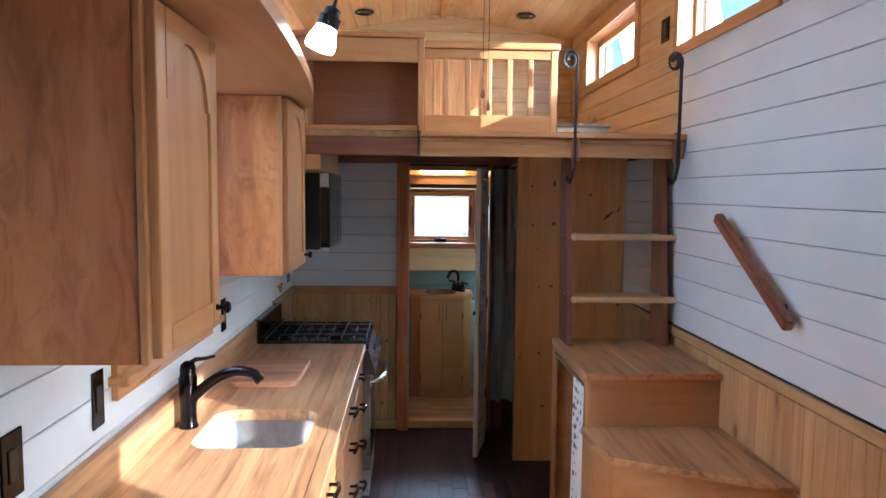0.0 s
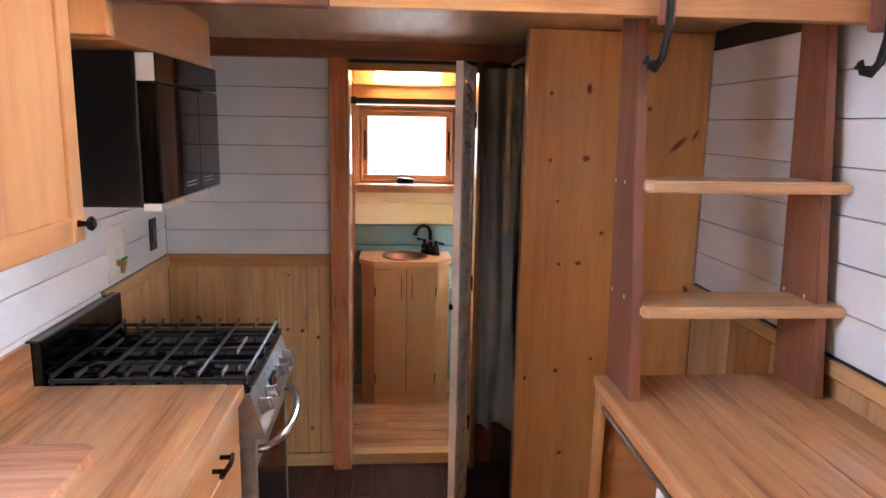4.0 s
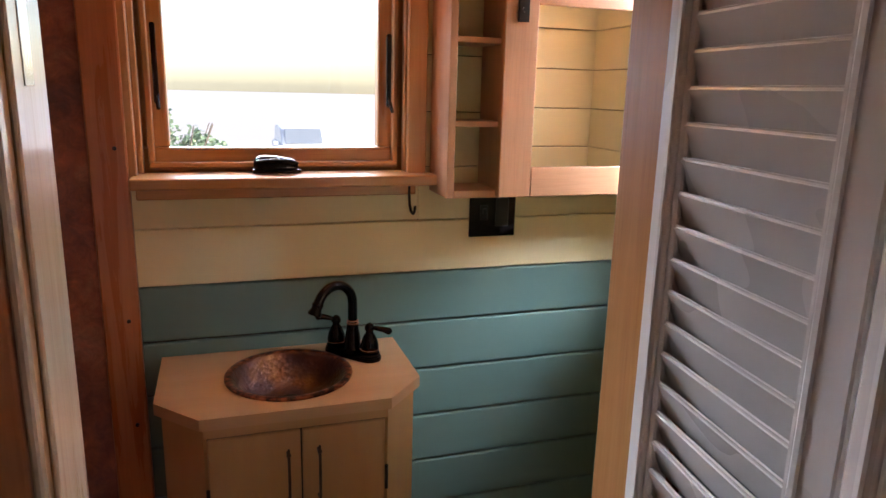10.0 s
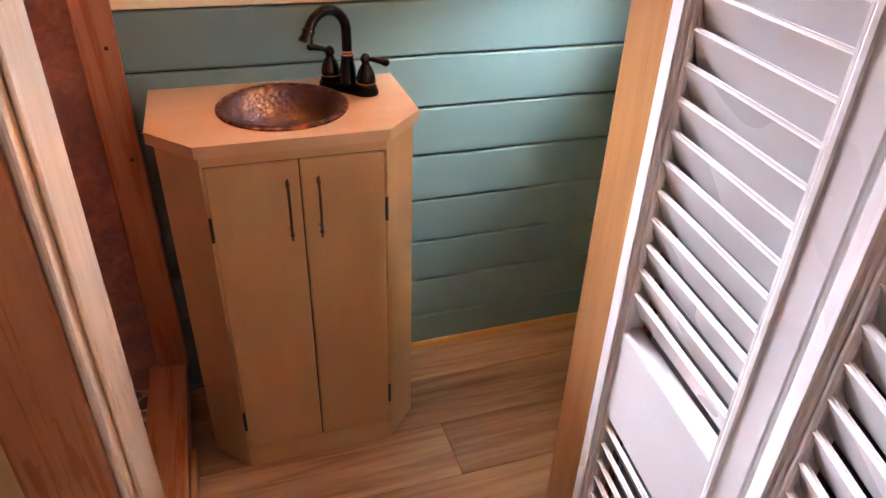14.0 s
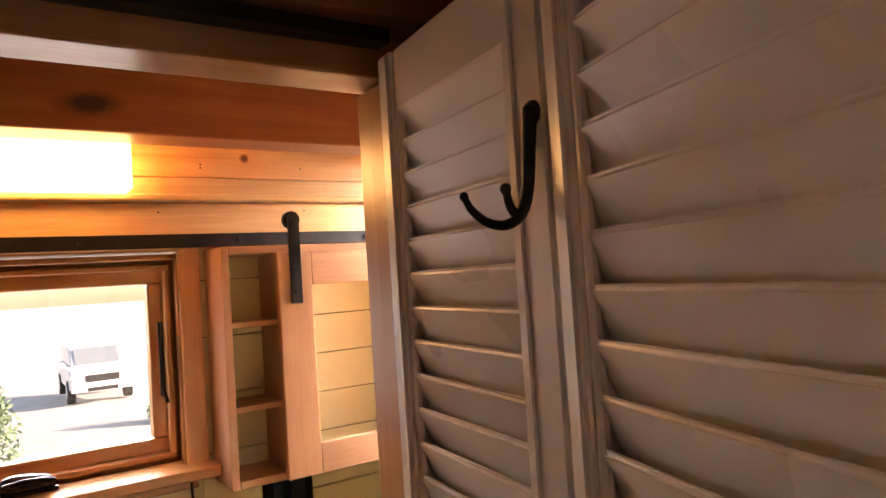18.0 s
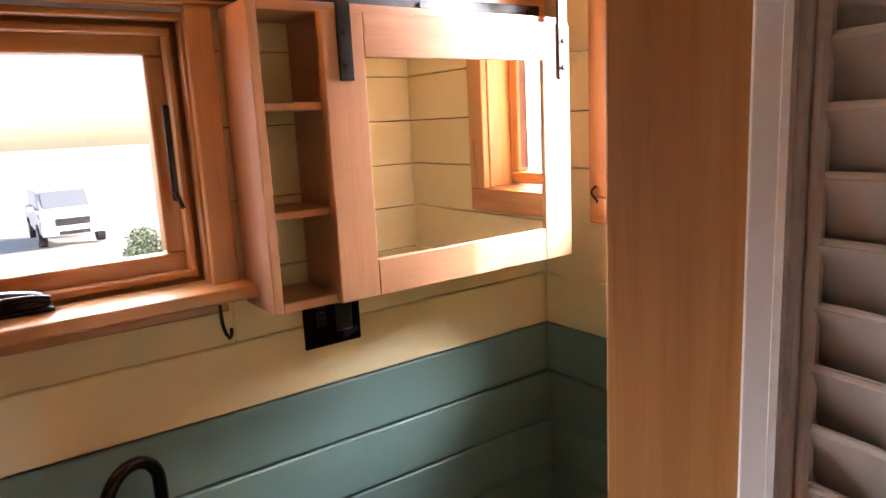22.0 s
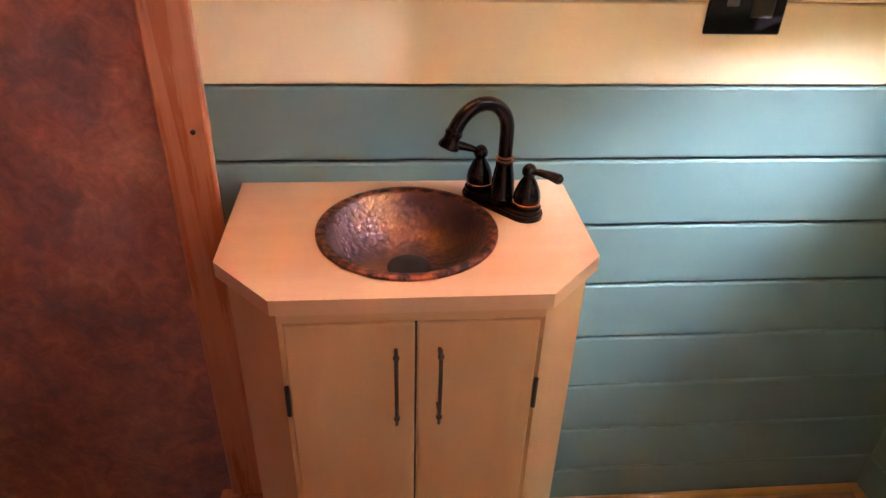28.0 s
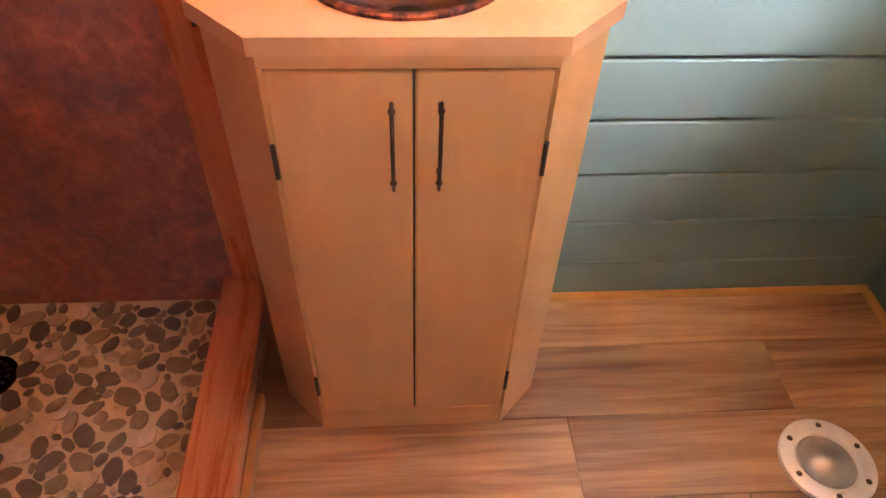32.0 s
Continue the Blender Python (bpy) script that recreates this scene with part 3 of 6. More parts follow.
tube(bm, [(-0.040, BACK - 0.004, 1.268), (-0.01, BACK - 0.007, 1.272), (0.025, BACK - 0.005, 1.270), (0.043, BACK - 0.002, 1.264)], 0.005, 10, 0.006)
part("crank", bm, "bronze", win, "dark bronze crank handle cover", smooth=40)
for x in (BW[0] + 0.062, BW[1] - 0.062):
    bm = box_bm(x - 0.005, x + 0.005, BACK + 0.028, BACK + 0.042, 1.385, 1.54, bevel=0.002)
    cyl(bm, (x, BACK + 0.03, 1.40), (x + 0.004, BACK + 0.012, 1.375), 0.004)
    part("latch", bm, "bronze", win, "dark bronze sash latch")

# bathroom side window
side = casement("window_2", "small side window with stained glass strips", "x", R, 1, BR, (0.055, 0.055, 0.056, 0.055), R + 0.085, sash=0.03, mats=("fir_y", "fir_z"))
tint = glass_pane("violet_glass", (0.55, 0.5, 0.75))
for yy in (7.955, 8.149):
    part("strip", box_bm(R + 0.074, R + 0.078, yy - 0.014, yy + 0.014, 1.37, 1.89), tint, side, "violet stained glass strip").visible_shadow = False
bm = bmesh.new()
tube(bm, [Vector((R - 0.02, 8.226, 1.345 - 0.001 * i)) + Vector((-0.012 * math.sin(i * 0.5), 0.004 * math.sin(i * 0.9), -0.004 * i)) for i in range(10)], 0.0025, 8)
part("hook_latch", bm, "iron", side, "small hook latch on the casing")

# kitchen window
kit = casement("window_3", "double-hung fir window above the sink", "x", L, -1, KW, (0.062, 0.062, 0.02, 0.07), L - 0.050, sash=0.028, jamb=0.058, mats=("fir_y", "fir_z"))
part("sill", box_bm(L - 0.03, L + 0.055, 4.672, 5.61, 1.128, 1.155, bevel=0.005), "fir_y", kit)
part("apron", box_bm(L, L + 0.018, 4.69, 5.58, 1.085, 1.128, bevel=0.003), "fir_y", kit)
part("meeting_rail", box_bm(L - 0.045, L - 0.012, 4.76, 5.53, 1.555, 1.60, bevel=0.004), "fir_y", kit)
part("lower_stile", box_bm(L - 0.040, L - 0.012, 4.76, 4.792, 1.18, 1.56, bevel=0.004), "fir_z", kit)
part("lower_stile", box_bm(L - 0.040, L - 0.012, 5.498, 5.53, 1.18, 1.56, bevel=0.004), "fir_z", kit)
part("lower_rail", box_bm(L - 0.040, L - 0.012, 4.76, 5.53, 1.178, 1.225, bevel=0.004), "fir_y", kit)

# high windows
casement("window_4", "long high window full of white daylight", "x", R, 1, HW, (0.05, 0.05, 0.05, 0.05), R + 0.08, sash=0.02, mats=("fir_y", "fir_z"))
casement("window_5", "pine-framed loft window full of daylight", "x", R, 1, LW, (0.06, 0.06, 0.06, 0.06), R + 0.08, mats=("pine_y", "pine_z"))
casement("window_6", "high window over the cabinets", "x", L, -1, HL, (0.05, 0.05, 0.05, 0.05), L - 0.08, mats=("fir_y", "fir_z"))
# unseen opening, added so that sun falls on the worktop
casement("door_2", "unseen glazed door placed to let the sun reach the worktop", "x", R, 1, SD, (0.08, 0.08, 0.02, 0.08), R + 0.07, sash=0.10, mats=("fir_y", "fir_z"))

blind = thing("window_blind", (L + 0.03, 5.9, 2.40), "white vertical blind in the high window", "blind")
slat_me = mesh_of("blind_slat", box_bm(-0.003, 0.003, -0.014, 0.014, 0.0, 0.38, bevel=0.001), "white_paint")
for i in range(17):
    ob = new("blind_slat", slat_me)
    ob.parent = blind
    ob.matrix_basis = Matrix.Translation((0.0, -0.32 + 0.042 * i, 0.01)) @ Matrix.Rotation(0.5, 4, "Z")
part("head_rail", box_bm(L + 0.015, L + 0.045, 5.55, 6.28, 2.79, 2.815, bevel=0.003), "white_paint", blind)

# wainscot cap and skirting
solo("trim_right", box_bm(R - 0.016, R, 4.15, PANEL, W_CAP - 0.040, W_CAP, bevel=0.003), "wains_y", "pine cap rail on the wainscot", "trim", "structure")
solo("trim_left", box_bm(L, L + 0.014, 6.84, PART, W_TOP - 0.052, W_TOP, bevel=0.003), "wains_y", "pine cap rail on the wainscot", "trim", "structure")
solo("trim_back", box_bm(L, -0.339, PART - 0.014, PART, W_TOP - 0.052, W_TOP, bevel=0.003), "fir_x", "pine cap rail on the wainscot", "trim", "structure")
solo("baseboard", box_bm(L, -0.339, PART - 0.014, PART, 0, 0.06, bevel=0.003), "pine_pale_x", "pine skirting board", "baseboard", "structure")
solo("baseboard_bath", box_bm(0.24, R, BACK - 0.014, BACK, BATH_Z, BATH_Z + 0.022, bevel=0.006), "honey_x", "thin fir quarter-round along the floor", "baseboard", "structure")
solo("baseboard_side", box_bm(R - 0.014, R, PART + 0.05, BACK - 0.014, BATH_Z, BATH_Z + 0.022, bevel=0.006), "honey_y", "thin fir quarter-round along the floor", "baseboard", "structure")

# bathroom doorway
door = thing("door_1", (0, PART, 0), "fir door casing of the bathroom doorway", "door frame", kind="structure")
# darker fir on this casing: shade from a body in the doorway put into colour
part("casing", box_bm(-0.338, -0.262, 7.462, PART - 0.001, 0, 1.845, bevel=0.003), "redfir_z", door)
part("strip", box_bm(-0.261, -0.254, 7.464, 7.479, 0.0, 1.80, bevel=0.002), "glare_lacquer_z", door, "lacquered fir strip, pale with painted glare")
part("reveal", box_bm(-0.294, -0.258, PART, 7.533, 0.0, 1.80), "fir_z", door)
part("stop", box_bm(-0.2615, -0.257, 7.480, 7.503, 0.0, 1.80), "fir_z", door)
part("board", box_bm(-0.257, -0.252, 7.504, 7.604, 0.0, 1.80, bevel=0.0015), "glare_lacquer_z", door, "lacquered fir board, pale with painted glare")
part("jamb", box_bm(-0.294, -0.2575, 7.534, 7.603, 0.0, 1.845), "fir_z", door)
part("jamb", box_bm(0.289, 0.312, 7.449, 7.563, 0.0, 1.80, bevel=0.003), "fir_z", door)
part("casing", box_bm(0.313, 0.40, PART - 0.016, PART, 0.0, 1.845, bevel=0.003), "walnut_z", door)
part("lintel", box_bm(-0.256, 0.312, 7.500, 7.563, 1.802, 1.844, bevel=0.003), "lacquer_x", door, "glossy fir head of the doorway")
# black strip under the header: the track groove's shade put into its colour
part("track", box_bm(-0.254, 0.284, 7.474, 7.499, 1.830, 1.844), "black_satin", door, "folding-door track, black with its groove's painted shade")
part("threshold", box_bm(-0.252, 0.284, PART - 0.012, PART + 0.06, 0.0, BATH_Z + 0.006, bevel=0.004), "pine_pale_x", door, "pale pine threshold")
bm = box_bm(-0.2525, -0.2512, PART + 0.012, PART + 0.04, 1.42, 1.50, bevel=0.0004)
part("strike_plate", bm, "chrome", door)
inner = wall("wall_bath_inner", "y", PART + 0.037, 0.001, 0.312, R, BATH_Z, 1.846, [], "groove", "painted boards on the inner face of the partition")
boards(inner, "teal_board", "y", PART + 0.038, 0.007, 0.312, R, BATH_Z, 1.012, PITCH, "teal_board", start=1.012 - 8 * PITCH, bevel=0.0025)
boards(inner, "cream_board", "y", PART + 0.038, 0.007, 0.312, R, 1.012, 1.846, PITCH, "cream_board", gap=0.0015, bevel=0.0025)


# ---- kitchen ----
def raised_door(parent, x, y0, y1, z0, z1, arch, knob_y, knob_z, mat="maple"):
    """A cabinet door on the plane x, facing +x, with a cathedral or plain raised panel."""
    d = part("door", box_bm(x - 0.02, x - 0.008, y0, y1, z0, z1), mat + "_z", parent)
    s = 0.055
    for a, b, c, e, mm in ((y0, y0 + s, z0, z1, "_z"), (y1 - s, y1, z0, z1, "_z"), (y0 + s, y1 - s, z0, z0 + s, "_y")):
        part("stile" if mm == "_z" else "rail", box_bm(x - 0.014, x, a, b, c, e, bevel=0.004), mat + mm, d)
    n, w = 36, y1 - y0 - 2 * s
    pts = []
    for i in range(n + 1):
        t = i / n
        u = abs(2 * t - 1)
        rise = 0.0 if not arch or u > 0.86 else 0.12 * (1 - (u / 0.86) ** 2.2) ** 0.62 + 0.012
        pts.append((y0 + s + w * t, z1 - s - (0.125 if arch else 0) + rise))
    pts += [(y1 - s, z1), (y0 + s, z1)]
    bm = bmesh.new()
    m = Matrix(((0, 0, 1, x - 0.014), (1, 0, 0, 0), (0, 1, 0, 0), (0, 0, 0, 1)))
    extrude_outline(bm, pts, m, 0.014)
    part("rail", bm, mat + "_y", d)
    bm = box_bm(x - 0.012, x - 0.0085, y0 + s + 0.001, y1 - s - 0.001, z0 + s + 0.001, z1 - s)
    part("panel", bm, mat + "_z", d)
    bm = bmesh.new()
    lathe(bm, [(0.008, 0), (0.006, 0.010), (0.006, 0.016), (0.014, 0.022), (0.016, 0.028), (0.010, 0.034)], Matrix.Translation((x, knob_y, knob_z)) @ Matrix.Rotation(math.pi / 2, 4, "Y"), 16)
    part("knob", bm, "bronze", d, "dark bronze knob", smooth=40)
    return d


def wall_cabinet(y0, y1, knob_far):
    c = thing("wall_cabinet", (L, y0, 1.33), "maple wall cabinet with a cathedral raised-panel door", "cabinet", "cabinets over the counter")
    part("body", box_bm(L, -0.775, y0, y1, 1.312, 2.028, bevel=0.002), "ply_z", c)
    part("face_frame", box_bm(-0.775, -0.757, y0 - 0.003, y1 + 0.003, 1.312, 2.028, bevel=0.003), "maple_z", c)
    raised_door(c, -0.735, y0 + 0.012, y1 - 0.008, 1.322, 2.02, True, (y1 - 0.04) if knob_far else y0 + 0.04, 1.362)
    return c


wall_cabinet(4.195, 4.62, True)
wall_cabinet(5.60, 6.05, True)
# bowed shelf over the cabinets
shelf = thing("valance_shelf", (L, 4.1, 2.03), "maple shelf with a bowed front above the wall cabinets", "shelf")


def bowed(y0, y1, x_end, bulge, z0, z1):
    n, pts = 28, [(L, y0)]
    for i in range(n + 1):
        t = i / n
        pts.append((x_end + bulge * math.sin(math.pi * min(1.0, 0.18 + 0.82 * t)) ** 0.6, y0 + (y1 - y0) * t))
    pts.append((L, y1))
    bm = bmesh.new()
    return extrude_outline(bm, pts, Matrix.Translation((0, 0, z0)), z1 - z0)


bm = bowed(2.6, 6.08, -0.735, 0.19, 2.030, 2.074)
bmesh.ops.bevel(bm, geom=[e for e in bm.edges if abs(e.verts[0].co.z - e.verts[1].co.z) < 1e-5], offset=0.014, segments=3, affect="EDGES")
part("board", bm, "maple_y", shelf, smooth=40)

# counter: worktop with a hole for the sink, backsplash
SX0, SX1, SY0, SY1 = -0.928, -0.570, 4.905, 5.272


def rounded(x0, x1, y0, y1, r, n=6):
    pts = []
    for cx, cy, a in ((x1 - r, y1 - r, 0), (x0 + r, y1 - r, 90), (x0 + r, y0 + r, 180), (x1 - r, y0 + r, 270)):
        pts += [(cx + r * math.cos(radians(a + 90 * i / n)), cy + r * math.sin(radians(a + 90 * i / n))) for i in range(n + 1)]
    return pts


worktop = thing("worktop", (L, 2.4, COUNTER), "spalted maple butcher-block worktop with dark streaks", "worktop")
FR = -0.475
for i, (a, b) in enumerate(((L + 0.002, -0.985), (-0.985, SX0), (SX1, -0.52), (-0.52, FR))):
    part("stave", box_bm(a + 0.0004, b - 0.0004, 2.4, 6.334, COUNTER - 0.038, COUNTER, bevel=0.001 if i < 3 else 0.004), "butcher", worktop)
nst = 6
for i in range(nst):
    a, b = SX0 + (SX1 - SX0) * i / nst, SX0 + (SX1 - SX0) * (i + 1) / nst
    part("stave", box_bm(a + 0.0004, b - 0.0004, SY1, 6.334, COUNTER - 0.038, COUNTER), "butcher", worktop)
    part("stave", box_bm(a + 0.0004, b - 0.0004, 2.4, SY0, COUNTER - 0.038, COUNTER), "butcher", worktop)
for q in range(4):
    # rounded corners of the cut-out
    cx, cy = ((SX1, SY1), (SX0, SY1), (SX0, SY0), (SX1, SY0))[q]
    sx, sy = ((-1, -1), (1, -1), (1, 1), (-1, 1))[q]
    r = 0.07
    pts = [(cx, cy)] + [(cx + sx * (r - r * math.sin(radians(9 * i))), cy + sy * (r - r * math.cos(radians(9 * i)))) for i in range(11)]
    bm = bmesh.new()
    extrude_outline(bm, pts, Matrix.Translation((0, 0, COUNTER - 0.038)), 0.0376)
    part("corner", bm, "butcher", worktop)
part("backsplash", box_bm(L + 0.001, L + 0.021, 2.4, 6.334, COUNTER + 0.0005, COUNTER + 0.12, bevel=0.003), "butcher", worktop)

sink = thing("kitchen_sink", ((SX0 + SX1) / 2, (SY0 + SY1) / 2, 0.685), "undermount brushed steel sink with rounded corners", "sink")
bm = bmesh.new()
prev = None
for d, z, r in ((0.004, COUNTER - 0.0385, 0.075), (0.0, COUNTER - 0.045, 0.075), (-0.006, 0.745, 0.075), (-0.02, 0.70, 0.07), (-0.05, 0.687, 0.05)):
    ring = [bm.verts.new((x, y, z)) for x, y in rounded(SX0 - d, SX1 + d, SY0 - d, SY1 + d, r, 8)]
    if prev:
        for i in range(len(ring)):
            j = (i + 1) % len(ring)
            bm.faces.new((prev[i], prev[j], ring[j], ring[i]))
    prev = ring
bm.faces.new(prev)
part("bowl", bm, "steel", sink, smooth=50)
bm = bmesh.new()
lathe(bm, [(0.042, 0.688), (0.042, 0.691), (0.034, 0.692), (0.030, 0.6885)], Matrix.Translation(((SX0 + SX1) / 2, (SY0 + SY1) / 2, 0)), 24)
part("drain", bm, "chrome", sink, smooth=40)

faucet = thing("kitchen_faucet", (-0.980, 5.10, COUNTER), "dark bronze single-lever kitchen faucet", "faucet")
fx, fy = -0.980, 5.10
bm = bmesh.new()
lathe(bm, [(0.031, 0), (0.031, 0.008), (0.027, 0.014), (0.026, 0.05), (0.028, 0.13), (0.030, 0.165), (0.024, 0.185)], Matrix.Translation((fx, fy, COUNTER)), 24)
part("body", bm, "bronze", faucet, smooth=40)
bm = bmesh.new()
u = Vector((0.96, -0.28, 0)).normalized()
pts = [Vector((fx, fy, COUNTER + 0.08)) + u * 0.01]
for i in range(13):
    t = i / 12
    pts.append(Vector((fx, fy, 0)) + u * (0.02 + 0.225 * t) + Vector((0, 0, COUNTER + 0.098 + 0.105 * math.sin(math.pi * (0.02 + 0.60 * t)))))
pts.append(pts[-1] + u * 0.02 + Vector((0, 0, -0.022)))
tube(bm, pts, 0.019, 14, 0.0165)
part("spout", bm, "bronze", faucet, smooth=50)
bm = bmesh.new()
top = Vector((fx, fy, COUNTER + 0.18))
lathe(bm, [(0.024, 0), (0.026, 0.015), (0.022, 0.032), (0.010, 0.042)], Matrix.Translation(top), 20)
tube(bm, [top + Vector((0, 0, 0.03)), top + u * 0.03 + Vector((0, 0, 0.05)), top + u * 0.065 + Vector((0, 0, 0.056)), top + u * 0.10 + Vector((0, 0, 0.066))], 0.009, 10, 0.005)
part("lever", bm, "bronze", faucet, smooth=45)

board = bmesh.new()
extrude_outline(board, rounded(-0.968, -0.700, 5.555, 5.945, 0.03, 5), Matrix.Translation((0, 0, COUNTER + 0.0006)), 0.022)
bmesh.ops.bevel(board, geom=[e for e in board.edges if abs(e.verts[0].co.z - e.verts[1].co.z) < 1e-5], offset=0.004, segments=2, affect="EDGES")
solo("cutting_board", board, wood("board_maple", (0.36, 0.15, 0.07), (0.58, 0.30, 0.15), (0.68, 0.40, 0.22), axis="x", contrast=1.2), "wooden cutting board lying on the worktop", "cutting board")

# base cabinets under the worktop
for y0, y1, drawers in ((2.45, 3.40, 1), (3.41, 4.36, 1), (4.37, 5.30, 0), (5.31, 5.815, 4), (5.825, 6.33, 4)):
    c = thing("base_cabinet", (L, y0, 0), "maple base cabinet under the worktop", "cabinet", "base cabinets")
    if drawers == 0:
        bm = box_bm(L, -0.510, y0, y1, 0.10, 0.66)
        bx(bm, -0.530, -0.510, y0, y1, 0.66, 0.831)
        part("body", bm, "maple_y", c)
    else:
        part("body", box_bm(L, -0.510, y0, y1, 0.10, 0.831), "maple_y", c)
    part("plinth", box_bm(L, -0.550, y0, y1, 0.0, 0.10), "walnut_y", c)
    hs = [(0.712, 0.824)] + ([(0.53, 0.707), (0.35, 0.525), (0.115, 0.345)] if drawers == 4 else [(0.115, 0.707)])
    for z0, z1 in hs:
        d = part("drawer" if z1 - z0 < 0.3 else "door", box_bm(-0.509, -0.490, y0 + 0.006, y1 - 0.006, z0, z1, bevel=0.005), "maple_y", c)
        zc = (z0 + z1) / 2 if z1 - z0 < 0.3 else z1 - 0.07
        bm = bmesh.new()
        yc = (y0 + y1) / 2
        cyl(bm, (-0.490, yc - 0.035, zc), (-0.465, yc - 0.035, zc), 0.006, seg=10)
        cyl(bm, (-0.490, yc + 0.035, zc), (-0.465, yc + 0.035, zc), 0.006, seg=10)
        tube(bm, [(-0.465, yc - 0.055, zc - 0.004), (-0.460, yc - 0.03, zc), (-0.456, yc, zc + 0.002), (-0.460, yc + 0.03, zc), (-0.465, yc + 0.055, zc - 0.004)], 0.0065, 10)
        part("handle", bm, "bronze", d, "dark bronze pull", smooth=45)

# outlets on the long wall
def outlet(axis, at, out, u, v, w, h, kind):
    o = thing("outlet", (at, u, v) if axis == "x" else (u, at, v), "dark bronze wall plate with sockets", "outlet", "dark wall plates")
    bm = bmesh.new()
    wall_box(bm, axis, at, out * 0.006, u - w / 2, u + w / 2, v - h / 2, v + h / 2, 0.002)
    plate = part("plate", bm, "bronze", o)
    gangs = max(1, round(w / 0.065))
    for g in range(gangs):
        cu = u + (g - (gangs - 1) / 2) * 0.046
        bm = bmesh.new()
        if kind[g] == "s":
            wall_box(bm, axis, at + out * 0.006, out * 0.0015, cu - 0.009, cu + 0.009, v - 0.018, v + 0.018)
            wall_box(bm, axis, at + out * 0.007, out * 0.010, cu - 0.004, cu + 0.004, v - 0.002, v + 0.010, 0.001)
            part("switch", bm, "black_satin", plate)
        else:
            wall_box(bm, axis, at + out * 0.006, out * 0.0025, cu - 0.0165, cu + 0.0165, v - 0.034, v + 0.034, 0.002)
            part("socket", bm, "black_satin", plate)
    return o


outlet("x", L, 1, 4.225, 1.10, 0.075, 0.14, "r")
outlet("x", L, 1, 4.605, 1.118, 0.062, 0.148, "r")
outlet("x", L, 1, 5.783, 1.122, 0.068, 0.14, "r")
outlet("x", L, 1, 7.35, 1.12, 0.075, 0.13, "r")
outlet("y", BACK, -1, 0.492, 1.148, 0.116, 0.116, "sr")

# ---- range ----
stove = thing("gas_range", (-0.779, 6.613, 0), "black and stainless gas range with cast-iron grates", "stove")
part("body", box_bm(L + 0.01, -0.499, 6.339, 6.883, 0.0, 0.837, bevel=0.002), "black_satin", stove)
part("cooktop", box_bm(L + 0.01, -0.461, 6.337, 6.885, 0.838, 0.864, bevel=0.006), "black", stove)
part("back_guard", box_bm(L + 0.002, L + 0.045, 6.337, 6.885, 0.864, 0.994, bevel=0.005), "black", stove)
bm = bmesh.new()
extrude_outline(bm, [(-0.499, 0.836), (-0.461, 0.836), (-0.424, 0.717), (-0.431, 0.704), (-0.499, 0.704)], Matrix.Translation((0, 6.883, 0)) @ Matrix.Rotation(math.pi / 2, 4, "X"), 0.544)
panel = part("control_panel", bm, "dark_steel", stove)
nrm = Vector((0.119, 0, 0.037)).normalized()
for k, yy in enumerate((6.400, 6.493, 6.678, 6.752, 6.826)):
    m = Matrix.Translation((-0.443, yy, 0.777)) @ nrm.to_track_quat("Z", "Y").to_matrix().to_4x4()
    bm = bmesh.new()
    lathe(bm, [(0.024, 0), (0.024, 0.006), (0.020, 0.008), (0.018, 0.026), (0.016, 0.029)], m, 20)
    bmesh.ops.create_cube(bm, size=1.0, matrix=m @ Matrix.Translation((0, 0, 0.030)) @ Matrix.Diagonal((0.009, 0.036, 0.012, 1)))
    part("knob", bm, "dark_steel", panel, smooth=40)
part("display", box_bm(-0.457, -0.438, 6.543, 6.627, 0.752, 0.802, bevel=0.002), "black", panel)
oven = part("oven_door", box_bm(-0.499, -0.454, 6.344, 6.878, 0.20, 0.697, bevel=0.006), "black", stove)
part("trim", box_bm(-0.498, -0.451, 6.341, 6.365, 0.19, 0.7, bevel=0.003), "dark_steel", oven)
part("trim", box_bm(-0.498, -0.451, 6.857, 6.881, 0.19, 0.7, bevel=0.003), "dark_steel", oven)
part("trim", box_bm(-0.498, -0.452, 6.365, 6.857, 0.607, 0.7, bevel=0.003), "dark_steel", oven)
for k in range(9):
    part("vent_slot", box_bm(-0.452, -0.451, 6.428 + 0.042 * k, 6.457 + 0.042 * k, 0.68, 0.688), "black_satin", oven)
bm = bmesh.new()
tube(bm, [Vector((-0.454, 6.377, 0.657))] + [Vector((-0.434 + 0.055 * math.sin(math.pi * i / 14) ** 0.55, 6.377 + 0.467 * i / 14, 0.657)) for i in range(15)] + [Vector((-0.454, 6.844, 0.657))], 0.013, 14)
part("handle", bm, "chrome", oven, smooth=50)
part("drawer", box_bm(-0.499, -0.457, 6.344, 6.878, 0.05, 0.185, bevel=0.005), "steel", stove)
for cx in (-0.929, -0.629):
    for cy in (6.465, 6.761):
        r = 0.042 if (cx + cy) % 0.5 > 0.2 else 0.034
        bm = bmesh.new()
        lathe(bm, [(r + 0.022, 0.8645), (r + 0.018, 0.868), (r, 0.87), (r - 0.004, 0.88)], Matrix.Translation((cx, cy, 0)), 24)
        lathe(bm, [(r - 0.006, 0.88), (r - 0.006, 0.886), (r - 0.012, 0.889)], Matrix.Translation((cx, cy, 0)), 24)
        part("burner", bm, "burner", stove, smooth=35)
